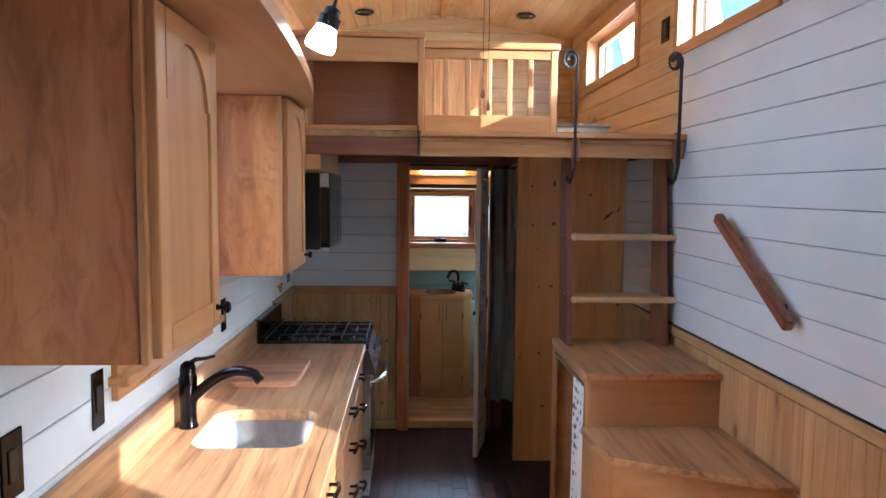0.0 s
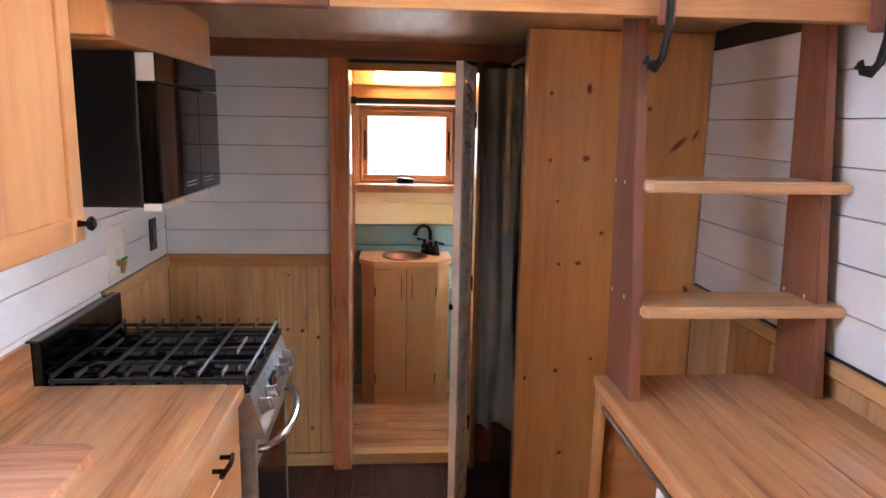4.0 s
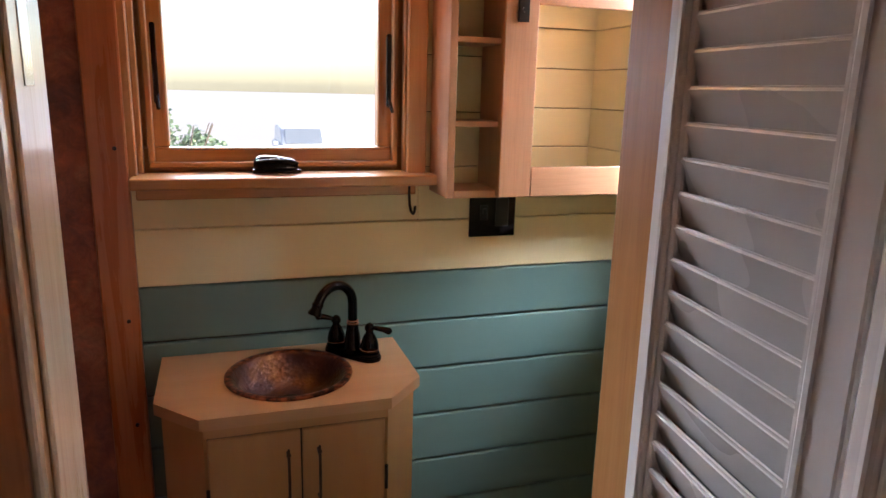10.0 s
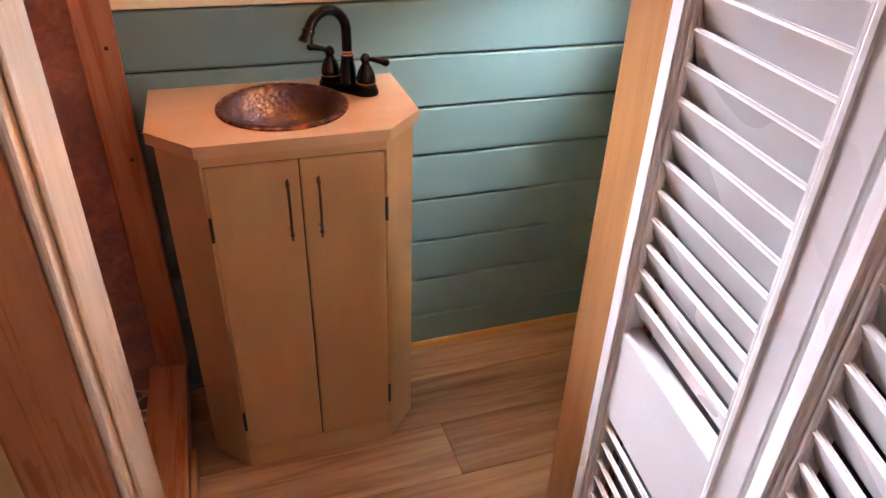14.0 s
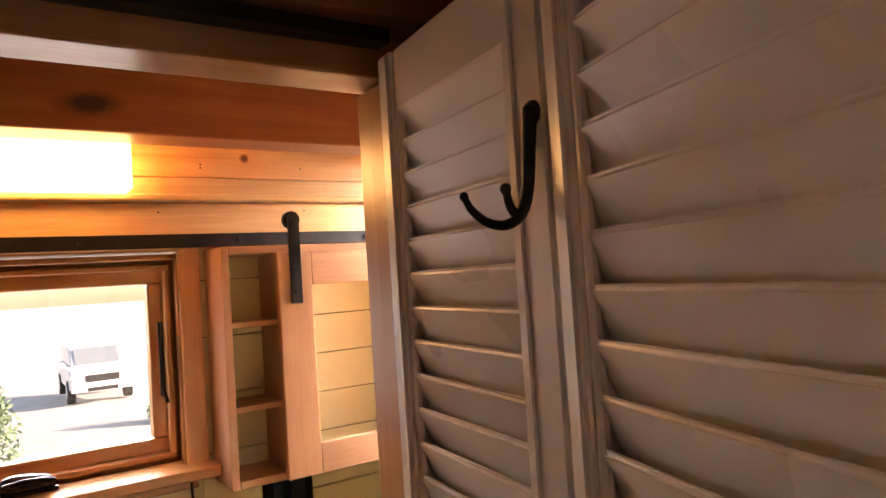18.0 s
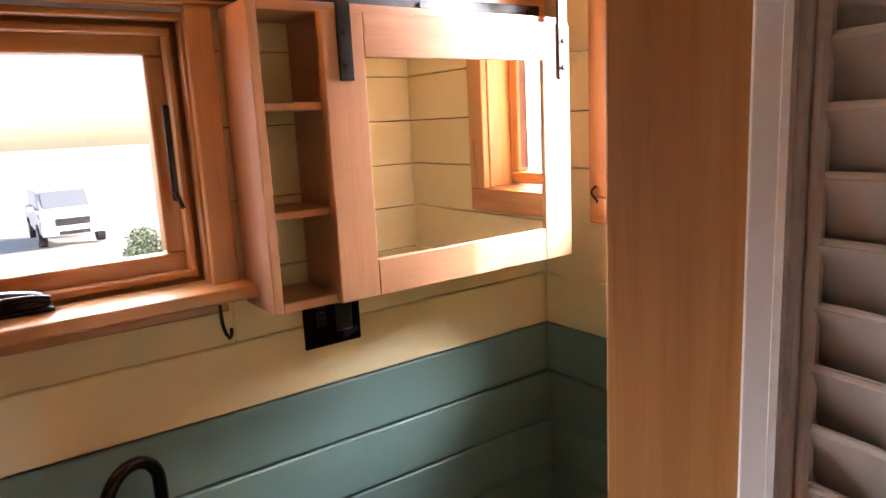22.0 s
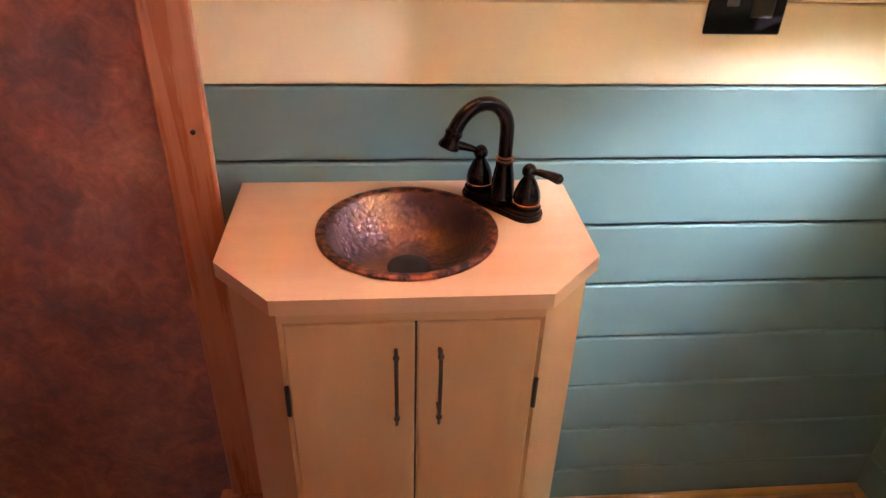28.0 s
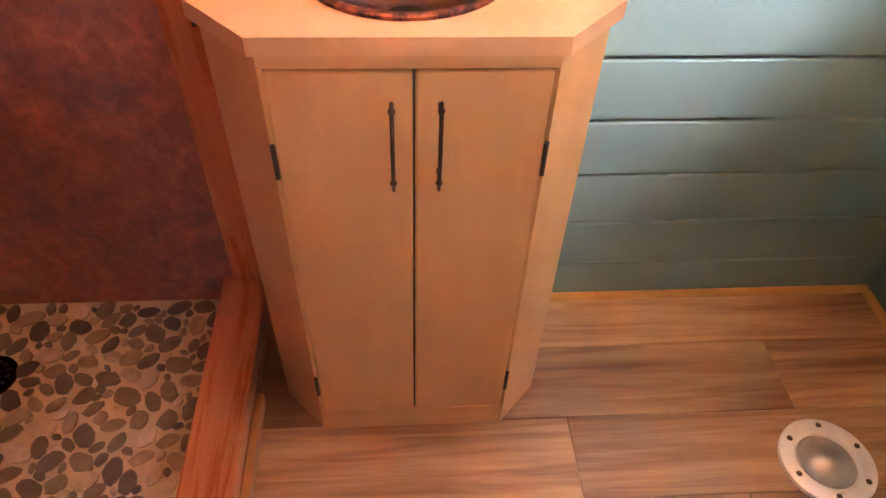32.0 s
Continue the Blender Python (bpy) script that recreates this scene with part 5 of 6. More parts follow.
def louver_panel(a, b, z0, z1, near, far, phase):
    """One leaf from a to b (plan points at the face towards the passage), thickness towards +x; near, far: widths of its stiles."""
    a, b = Vector((*a, 0)), Vector((*b, 0))
    u = (b - a).normalized()
    w = (b - a).length
    nrm = Vector((u.y, -u.x, 0))
    if nrm.x < 0:
        nrm = -nrm
    m = Matrix(((u.x, nrm.x, 0, a.x), (u.y, nrm.y, 0, a.y), (0, 0, 1, 0), (0, 0, 0, 1)))
    T = 0.028
    leaf = new("leaf")
    leaf.parent = bf
    leaf.matrix_basis = Matrix.Translation(-bf.location) @ m

    def put(name, bm, mat="white_paint", label=""):
        ob = new(name, mesh_of(name, bm, mat))
        ob.parent = leaf
        return tagged(ob, label) if label else ob

    for x0, S in ((0.0, near), (w - far, far)):
        put("stile", box_bm(x0, x0 + S, 0, T, z0, z1, bevel=0.003))
        e = x0 + S if x0 == 0 else x0 - 0.007
        put("bead", box_bm(e, e + 0.007, 0.003, 0.010, z0 + 0.05, z1 - 0.05, bevel=0.002))
        e2 = x0 + S - 0.011 if x0 == 0 else x0 + 0.004
        put("moulding", box_bm(e2, e2 + 0.007, -0.002, 0.001, z0 + 0.002, z1 - 0.002, bevel=0.0014))
    rails = ((z0, z0 + 0.09), (0.775, 0.895), (z1 - 0.055, z1))
    for c, d in rails:
        put("rail", box_bm(near, w - far, 0.003, T - 0.003, c, d, bevel=0.003))
    pitch = 0.0287
    key = round(w, 3)
    if key not in SLATS:
        bm = bmesh.new()
        ang = radians(66)
        for hh in (0,):
            m2 = Matrix.Rotation(math.pi / 2 - ang, 4, "X")
            bmesh.ops.create_cube(bm, size=1.0, matrix=m2 @ Matrix.Diagonal((w - near - far - 0.001, 0.0055, 0.042, 1)))
            bmesh.ops.bevel(bm, geom=bm.edges[:], offset=0.0024, segments=3, affect="EDGES")
        SLATS[key] = mesh_of("slat", bm, "white_paint")
    for c, d in ((z0 + 0.09, 0.775), (0.895, z1 - 0.055)):
        z = c + pitch * phase
        while z < d - 0.012:
            ob = new("slat", SLATS[key])
            ob.parent = leaf
            ob.location = ((near + w - far) / 2, T / 2, z)
            z += pitch
    return leaf


louver_panel((0.2515, 7.446), (0.2225, 7.200), 0.018, 1.800, 0.028, 0.040, 1.1)
louver_panel((0.2200, 7.196), (0.147, 6.942), 0.018, 1.800, 0.024, 0.036, 0.6)
bm = bmesh.new()
for zz in (0.35, 0.95, 1.6):
    cyl(bm, (0.251, 7.198, zz - 0.03), (0.251, 7.198, zz + 0.03), 0.005, seg=10)
part("hinge", bm, "bronze", bf)
bm = bmesh.new()
lathe(bm, [(0.008, 0), (0.006, 0.012), (0.014, 0.020), (0.015, 0.026), (0.008, 0.032)], Matrix.Translation((0.170, 6.950, 0.92)) @ Matrix.Rotation(-math.pi / 2, 4, "Y"), 14)
part("knob", bm, "bronze", bf, smooth=40)
rh = thing("robe_hook", (0.235, 7.21, 1.60), "black wrought-iron double hook on the door stile", "hook")
hx, hy = 0.2235, 7.211


def bend(pts, n=8):
    """A smooth line through points."""
    pts = [Vector(p) for p in pts]
    out = []
    for i in range(len(pts) - 1):
        p0, p1, p2, p3 = pts[max(i - 1, 0)], pts[i], pts[i + 1], pts[min(i + 2, len(pts) - 1)]
        for k in range(n):
            t = k / n
            out.append(0.5 * (2 * p1 + (p2 - p0) * t + (2 * p0 - 5 * p1 + 4 * p2 - p3) * t * t + (3 * p1 - p0 - 3 * p2 + p3) * t ** 3))
    return out + [pts[-1]]


bm = bmesh.new()
tube(bm, bend([(hx - 0.002, hy, 1.697), (hx - 0.005, hy, 1.672), (hx - 0.007, hy + 0.001, 1.648), (hx - 0.012, hy + 0.003, 1.634), (hx - 0.021, hy + 0.006, 1.628), (hx - 0.032, hy + 0.009, 1.630), (hx - 0.041, hy + 0.011, 1.637), (hx - 0.045, hy + 0.012, 1.644)]), 0.0046, 12, 0.0020)
bmesh.ops.create_uvsphere(bm, u_segments=10, v_segments=8, radius=0.0028, matrix=Matrix.Translation((hx - 0.0455, hy + 0.012, 1.645)))
part("large_hook", bm, "iron", rh, smooth=60)
bm = bmesh.new()
tube(bm, bend([(hx - 0.007, hy + 0.002, 1.648), (hx - 0.010, hy + 0.003, 1.637), (hx - 0.014, hy + 0.004, 1.634), (hx - 0.018, hy + 0.005, 1.639), (hx - 0.020, hy + 0.005, 1.647)]), 0.0036, 10, 0.0024)
bmesh.ops.create_uvsphere(bm, u_segments=10, v_segments=8, radius=0.0036, matrix=Matrix.Translation((hx - 0.0205, hy + 0.005, 1.649)))
part("small_hook", bm, "iron", rh, smooth=60)
bm = bmesh.new()
lathe(bm, [(0.008, 0), (0.007, 0.003), (0.004, 0.005)], Matrix.Translation((hx + 0.0005, hy, 1.694)) @ Matrix.Rotation(-math.pi / 2, 4, "Y"), 14)
part("head", bm, "iron", rh, smooth=60)

# ---- bathroom ----
TOP = 0.857
van = thing("vanity", (0, 8.24, BATH_Z), "narrow maple vanity with clipped front corners", "vanity")


def clipped(inset):
    return [(-0.25 + inset, BACK - 0.001), (-0.25 + inset, 8.172 + inset * 0.4), (-0.17 + inset * 0.4, 8.084 + inset), (0.174 - inset * 0.4, 8.084 + inset), (0.253 - inset, 8.168 + inset * 0.4), (0.253 - inset, BACK - 0.001)]


BCX, BCY, BR0 = 0.0, 8.243, 0.112
# top with a round hole: a ring of wedges between the outline and the hole
bm = bmesh.new()
outline = clipped(0.0)
N = 60
hole, rim = [], []
for i in range(N):
    a = 2 * math.pi * i / N
    d = Vector((math.cos(a), math.sin(a)))
    best = 9.0
    for (x0, y0), (x1, y1) in zip(outline, outline[1:] + outline[:1]):
        e = Vector((x1 - x0, y1 - y0))
        den = d.x * e.y - d.y * e.x
        if abs(den) > 1e-9:
            s = ((x0 - BCX) * e.y - (y0 - BCY) * e.x) / den
            t = ((x0 - BCX) * d.y - (y0 - BCY) * d.x) / den
            if s > 0 and -1e-6 <= t <= 1 + 1e-6:
                best = min(best, s)
    hole.append((BCX + BR0 * d.x, BCY + BR0 * d.y))
    rim.append((BCX + best * d.x, BCY + best * d.y))
corners = [min(range(N), key=lambda i: (rim[i][0] - x) ** 2 + (rim[i][1] - y) ** 2) for x, y in outline]
for i, c in zip(corners, outline):
    rim[i] = c
vs = {}
for nm, pts in (("h", hole), ("r", rim)):
    for zz in (TOP - 0.022, TOP):
        vs[nm, zz] = [bm.verts.new((x, y, zz)) for x, y in pts]
for i in range(N):
    j = (i + 1) % N
    bm.faces.new((vs["h", TOP][i], vs["h", TOP][j], vs["r", TOP][j], vs["r", TOP][i]))
    bm.faces.new((vs["h", TOP - 0.022][i], vs["h", TOP - 0.022][j], vs["r", TOP - 0.022][j], vs["r", TOP - 0.022][i]))
    bm.faces.new((vs["r", TOP][i], vs["r", TOP][j], vs["r", TOP - 0.022][j], vs["r", TOP - 0.022][i]))
    bm.faces.new((vs["h", TOP][i], vs["h", TOP][j], vs["h", TOP - 0.022][j], vs["h", TOP - 0.022][i]))
part("top", bm, wood("vanity_maple_x", (0.52, 0.290, 0.125), (0.58, 0.345, 0.157), (0.64, 0.405, 0.20), axis="x", contrast=0.55, pore=0.12, across=9.0, rough=0.3), van)
M["pull_bronze"] = metal("aged_bronze", (0.085, 0.062, 0.05), 0.42, 0.7)
M["van_z"] = wood("vanity_maple_z", (0.455, 0.245, 0.090), (0.520, 0.300, 0.112), (0.580, 0.355, 0.140), axis="z", contrast=0.55, pore=0.12, across=9.0, vary=0.05)
M["van_x"] = wood("vanity_rail_x", (0.455, 0.245, 0.090), (0.520, 0.300, 0.112), (0.580, 0.355, 0.140), axis="x", contrast=0.55, pore=0.12, across=9.0, vary=0.05)
o = clipped(0.012)
z0, z1 = BATH_Z, TOP - 0.022
FYV = 8.096                 # face of the carcass


def slab(p, q, za, zb, t=0.016):
    """An upright board between two plan points; its thickness lies to the inside."""
    p, q = Vector((*p, 0)), Vector((*q, 0))
    u = (q - p).normalized()
    nn = Vector((-u.y, u.x, 0))
    if (Vector((0, 8.3, 0)) - p).dot(nn) < 0:
        nn = -nn
    pts = [p, q, q + nn * t, p + nn * t]
    bm = bmesh.new()
    return extrude_outline(bm, [(v.x, v.y) for v in pts], Matrix.Translation((0, 0, za)), zb - za)


part("side", slab(o[0], o[1], z0, z1), "van_z", van)
part("corner_panel", slab(o[1], o[2], z0, z1), "van_z", van)
part("corner_panel", slab(o[3], o[4], z0, z1), "van_z", van)
part("side", slab(o[4], o[5], z0, z1), "van_z", van)
part("top_rail", slab(o[2], o[3], 0.813, z1), "van_x", van)
part("bottom_rail", slab(o[2], o[3], z0, 0.107), "van_x", van)
# dark sheet behind the doors; shade of the gaps is in its colour
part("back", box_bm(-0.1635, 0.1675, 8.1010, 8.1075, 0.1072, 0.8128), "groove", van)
for x0, x1, hx in ((-0.1595, 0.0042, -0.020), (0.0073, 0.1640, 0.036)):
    d = part("door", box_bm(x0, x1, FYV - 0.0005, FYV + 0.014, 0.110, 0.8095, bevel=0.003), "van_z", van)
    bm = bmesh.new()
    tube(bm, [(hx, FYV - 0.001, 0.768), (hx, FYV - 0.024, 0.766), (hx, FYV - 0.027, 0.72), (hx, FYV - 0.024, 0.674), (hx, FYV - 0.001, 0.672)], 0.0027, 10)
    for zz in (0.772, 0.668):
        bmesh.ops.create_uvsphere(bm, u_segments=10, v_segments=6, radius=0.0045, matrix=Matrix.Translation((hx, FYV - 0.022, zz)))
    bx(bm, hx - 0.0022, hx + 0.0022, FYV - 0.025, FYV - 0.020, 0.655, 0.785, 0.0015)
    part("handle", bm, "pull_bronze", d, "dark bronze bar pull", smooth=50)
    hxx = x0 - 0.002 if x0 < 0 else x1 + 0.002
    for zz in (0.69, 0.20):
        bm = bmesh.new()
        cyl(bm, (hxx, FYV - 0.006, zz - 0.025), (hxx, FYV - 0.006, zz + 0.025), 0.0035, seg=8)
        part("hinge", bm, "black_satin", d)

mc, n, l, b = nodes_of("hammered_copper")
vec = coords(n, l, (1, 1, 1), shift=False)
vo = n.new("ShaderNodeTexVoronoi")
vo.inputs["Scale"].default_value = 120.0
l.new(vec, vo.inputs["Vector"])
rr = ramp(n, [(0.36, (0.105, 0.070, 0.085)), (0.48, (0.15, 0.085, 0.085)), (0.60, (0.24, 0.115, 0.065)), (0.72, (0.36, 0.18, 0.05))])
l.new(noise_tex(n, l, vec, 9.0, 4.0), rr.inputs[0])
l.new(rr.outputs[0], b.inputs["Base Color"])
b.inputs["Metallic"].default_value, b.inputs["Roughness"].default_value = 0.85, 0.47
bump(n, l, b, vo.outputs["Distance"], 0.5, 0.003)
mrim, n, l, b = nodes_of("rim_copper")
vec = coords(n, l, (1, 1, 1), shift=False)
rr = ramp(n, [(0.40, (0.035, 0.016, 0.014)), (0.52, (0.17, 0.052, 0.030)), (0.66, (0.34, 0.12, 0.055))])
l.new(noise_tex(n, l, vec, 75.0, 3.0), rr.inputs[0])
l.new(rr.outputs[0], b.inputs["Base Color"])
b.inputs["Metallic"].default_value, b.inputs["Roughness"].default_value = 0.6, 0.42
basin = thing("copper_basin", (BCX, BCY, TOP), "hammered copper basin set into the vanity top", "basin")
bm = bmesh.new()
prof = [(0.119, 0.0006), (0.1245, 0.002), (0.123, 0.005), (0.113, 0.0045), (0.110, 0.001), (0.106, -0.006), (0.098, -0.024), (0.084, -0.044), (0.062, -0.057), (0.036, -0.0625), (0.002, -0.064)]
prof += [(0.002, -0.068), (0.038, -0.0665), (0.065, -0.061), (0.088, -0.047), (0.103, -0.025), (0.1115, -0.005)]
lathe(bm, prof, Matrix.Translation((BCX, BCY, TOP)), 64, closed=False)
part("bowl", bm, mc, basin, smooth=60)
bm = bmesh.new()
lathe(bm, [(0.1262, 0.0005), (0.1262, 0.0045), (0.1235, 0.0066), (0.1150, 0.0060), (0.1120, 0.0035), (0.1125, 0.0005)], Matrix.Translation((BCX, BCY, TOP)), 64, closed=False)
part("rim", bm, mrim, basin, "dark red hammered rim", smooth=50)
bm = bmesh.new()
lathe(bm, [(0.026, -0.0645), (0.031, -0.061), (0.031, -0.058), (0.027, -0.0555), (0.004, -0.0545)], Matrix.Translation((BCX + 0.002, BCY - 0.002, TOP)), 28)
part("stopper", bm, plain("dark_drain", (0.008, 0.006, 0.005), 0.7), basin, "dark bronze drain stopper", smooth=40)

fa = thing("basin_faucet", (0.142, 8.311, TOP), "oil-rubbed bronze centerset faucet with two levers", "faucet")
fd = Vector((0.092, -0.102, 0)).normalized()      # along the base, towards the near end
sd = Vector((-0.86, -0.51, 0)).normalized()       # the way the spout points
FC = Vector((0.143, 8.315, TOP))
copper_line = metal("worn_copper", (0.42, 0.16, 0.07), 0.3, 0.9)
bm = bmesh.new()
pts = []
for e, a0 in ((1, -90), (-1, 90)):
    for i in range(13):
        a = radians(a0 + 180 * i / 12)
        pts.append((e * 0.045 + 0.025 * math.cos(a), 0.025 * math.sin(a)))
m = Matrix.Translation(FC) @ Matrix.Rotation(math.atan2(fd.y, fd.x), 4, "Z")
for k, za, zb in ((1.0, 0.0, 0.006), (0.95, 0.0062, 0.004), (0.90, 0.0104, 0.006)):
    extrude_outline(bm, [(x * (0.5 + 0.5 * k), y * k) for x, y in pts], m @ Matrix.Translation((0, 0, za)), zb)
part("base", bm, "bronze", fa, smooth=40)
bm = bmesh.new()
lathe(bm, [(0.020, 0.016), (0.018, 0.020), (0.0165, 0.042), (0.0125, 0.066), (0.0125, 0.070)], Matrix.Translation(FC), 24)
R_SP = 0.048
c = FC + Vector((0, 0, 0.118)) + sd * R_SP
arc_pts = [c - sd * R_SP * math.cos(radians(158) * i / 18) + Vector((0, 0, R_SP * math.sin(radians(158) * i / 18))) for i in range(19)]
pts = [FC + Vector((0, 0, 0.075)), FC + Vector((0, 0, 0.096))] + arc_pts
tube(bm, pts, 0.0102, 18)
tip = pts[-1]
down = (pts[-1] - pts[-2]).normalized()
tm = Matrix.Translation(tip) @ down.to_track_quat("Z", "Y").to_matrix().to_4x4()
lathe(bm, [(0.0104, -0.002), (0.0122, 0.001), (0.0122, 0.004), (0.0106, 0.006), (0.0112, 0.012), (0.0140, 0.018), (0.0145, 0.023), (0.0125, 0.025)], tm, 20)
spout = part("spout", bm, "bronze", fa, smooth=50)
for z, r in ((0.0735, 0.0138), (0.079, 0.0130)):
    bm = bmesh.new()
    lathe(bm, [(r - 0.003, -0.0016), (r, 0.0), (r - 0.003, 0.0016)], Matrix.Translation(FC + Vector((0, 0, z))), 24)
    part("ring", bm, copper_line, spout, "worn copper ring", smooth=50)
for e in (1, -1):
    hc = FC + fd * 0.045 * e
    bm = bmesh.new()
    lathe(bm, [(0.0185, 0.016), (0.0195, 0.020), (0.0195, 0.032), (0.0175, 0.042), (0.0125, 0.054), (0.0085, 0.060), (0.0080, 0.064), (0.0105, 0.067), (0.0105, 0.073), (0.0075, 0.079), (0.003, 0.082)], Matrix.Translation(hc), 24)
    cover = part("valve_cover", bm, "bronze", fa, smooth=50)
    bm = bmesh.new()
    lathe(bm, [(0.0180, 0.0225), (0.0202, 0.0240), (0.0180, 0.0255)], Matrix.Translation(hc), 24)
    part("ring", bm, copper_line, cover, "worn copper ring", smooth=50)
    out = (fd * 0.75 + Vector((0.55, 0.1, 0))).normalized() if e > 0 else Vector((-0.80, 0.05, 0.32)).normalized()
    bm = bmesh.new()
    q0 = hc + Vector((0, 0, 0.071))
    tube(bm, [q0 + out * 0.005, q0 + out * 0.014, q0 + out * 0.030 - Vector((0, 0, 0.002)), q0 + out * 0.041 - Vector((0, 0, 0.005))], 0.0040, 12, 0.0078)
    bmesh.ops.create_uvsphere(bm, u_segments=14, v_segments=10, radius=0.0079, matrix=Matrix.Translation(q0 + out * 0.041 - Vector((0, 0, 0.005))))
    part("lever", bm, "bronze", fa, smooth=60)

# header board, ledge and pelmet over the window
solo("trim_header", box_bm(-0.287, R - 0.001, BACK - 0.02, BACK, 1.690, 1.785, bevel=0.002), "pine_x", "pine header board above the bathroom window", "trim", "structure")
solo("trim_ledge", box_bm(-0.287, R - 0.001, BACK - 0.055, BACK, 1.786, 1.800, bevel=0.004), "pine_pale_x", "narrow pine ledge above the window", "trim", "structure")
solo("trim_rail", box_bm(-0.287, R - 0.001, BACK - 0.018, BACK, 1.801, 1.838, bevel=0.002), "pine_pale_x", "pale pine strip above the ledge", "trim", "structure")
solo("trim_upper", box_bm(-0.287, R - 0.001, BACK - 0.012, BACK, 1.840, BATH_C - 0.002, bevel=0.002), "pine_x", "pine board under the ceiling", "trim", "structure")
solo("beam_bath", box_bm(L, R - 0.001, 8.10, 8.19, 1.864, BATH_C - 0.001, bevel=0.004), wood("fir_beam", (0.27, 0.078, 0.022), (0.35, 0.108, 0.031), (0.42, 0.145, 0.044), axis="x", vary=0.0), "orange fir ceiling beam in the bathroom", "beam", "structure")
for i, x in enumerate((-0.75, -0.5, -0.25, 0.0, 0.25, 0.5, 0.75)):
    part("joint", box_bm(x - 0.002, x + 0.002, PART + 0.1, BACK - 0.02, BATH_C - 0.0015, BATH_C + 0.0005), "groove", loft_floor)
soft_rings = [(1.5 - 0.17 * i, plain("beam_knot", tuple(a + (b_ - a) * (i / 5) ** 1.3 for a, b_ in zip((0.33, 0.098, 0.028), (0.05, 0.017, 0.010))), 0.4)) for i in range(6)]
beam_ob = bpy.data.objects["beam_bath"]
for x, z, w, h in ((0.095, 1.908, 0.036, 0.017), (-0.52, 1.90, 0.02, 0.012), (0.62, 1.89, 0.012, 0.01)):
    knot(beam_ob, 8.10, x, z, w, h, 0.1, soft_rings)
nail = plain("nail_hole", (0.06, 0.02, 0.008), 0.6)
upper_ob, header_ob = bpy.data.objects["trim_upper"], bpy.data.objects["trim_header"]
knot(upper_ob, BACK - 0.012, 0.43, 1.885, 0.010, 0.010)
knot(upper_ob, BACK - 0.012, -0.22, 1.90, 0.008, 0.008)
for ob_, y, spots in ((upper_ob, BACK - 0.012, ((0.335, 1.868), (0.335, 1.861), (0.56, 1.866))), (header_ob, BACK - 0.02, ((-0.266, 1.765), (-0.25, 1.745), (0.245, 1.765), (0.56, 1.768), (0.80, 1.764)))):
    for x, z in spots:
        bm = bmesh.new()
        cyl(bm, (x, y - 0.0006, z), (x, y + 0.001, z), 0.0022, seg=8)
        part("nail_hole", bm, nail, ob_)
lamp = thing("vanity_light", (0.007, 8.35, 1.80), "glowing white box light above the window", "lamp")
part("diffuser", box_bm(-0.168, 0.186, 8.302, 8.382, 1.802, 1.898, bevel=0.004), glow("lamp_diffuser", (1.0, 0.58, 0.22), 5.5), lamp)
part("back_plate", box_bm(-0.16, 0.178, 8.382, 8.388, 1.806, 1.895), "white_plastic", lamp)

# sliding mirror door on a barn-door rail
br = thing("barn_rail", (0.35, BACK - 0.04, 1.70), "black flat sliding-door rail with end stops", "rail")
part("bar", box_bm(-0.292, 1.0, BACK - 0.050, BACK - 0.044, 1.690, 1.718, bevel=0.001), "iron", br)
for x in (-0.20, 0.10, 0.40, 0.70, 0.97):
    bm = bmesh.new()
    cyl(bm, (x, BACK - 0.056, 1.704), (x, BACK - 0.02, 1.704), 0.007, seg=14)
    part("bolt", bm, "iron", br)
part("stop", box_bm(-0.296, -0.268, BACK - 0.058, BACK - 0.038, 1.684, 1.724, bevel=0.003), "iron", br)
mcab = thing("medicine_cabinet", (0.67, 8.33, 1.2), "open maple wall cabinet with small shelves", "cabinet")
CF = 8.272
M["cab_z"] = wood("cabinet_cherry_z", (0.44, 0.205, 0.085), (0.52, 0.265, 0.12), (0.58, 0.32, 0.155), axis="z", contrast=0.7)
M["cab_x"] = wood("cabinet_cherry_x", (0.44, 0.205, 0.085), (0.52, 0.265, 0.12), (0.58, 0.32, 0.155), axis="x", contrast=0.7)
part("side", box_bm(0.335, 0.351, CF, BACK - 0.002, 1.203, 1.684, bevel=0.0015), "cab_z", mcab)
part("side", box_bm(0.955, 0.971, CF, BACK - 0.002, 1.203, 1.684, bevel=0.0015), "cab_z", mcab)
part("divider", box_bm(0.452, 0.466, CF, BACK - 0.002, 1.219, 1.668), "cab_z", mcab)
for z, e in ((1.203, 0.016), (1.668, 0.016)):
    part("shelf", box_bm(0.351, 0.955, CF, BACK - 0.002, z, z + e, bevel=0.0015), "cab_x", mcab)
for z in (1.352, 1.520):
    part("shelf", box_bm(0.351, 0.452, CF + 0.004, BACK - 0.002, z, z + 0.012, bevel=0.0015), "cab_x", mcab)
md = thing("mirror_door", (0.71, 8.25, 1.21), "sliding maple-framed mirror hung from the rail", "mirror")
X0, X1, Z0, Z1, YF = 0.441, 0.978, 1.207, 1.668, 8.246
for a, b_, c, d, mm in ((X0, X0 + 0.073, Z0, Z1, "cab_z"), (X1 - 0.073, X1, Z0, Z1, "cab_z"), (X0 + 0.073, X1 - 0.073, Z0, Z0 + 0.063, "cab_x"), (X0 + 0.073, X1 - 0.073, Z1 - 0.070, Z1, "cab_x")):
    part("stile" if mm == "cab_z" else "rail", box_bm(a, b_, YF, YF + 0.020, c, d, bevel=0.0018), mm, md)
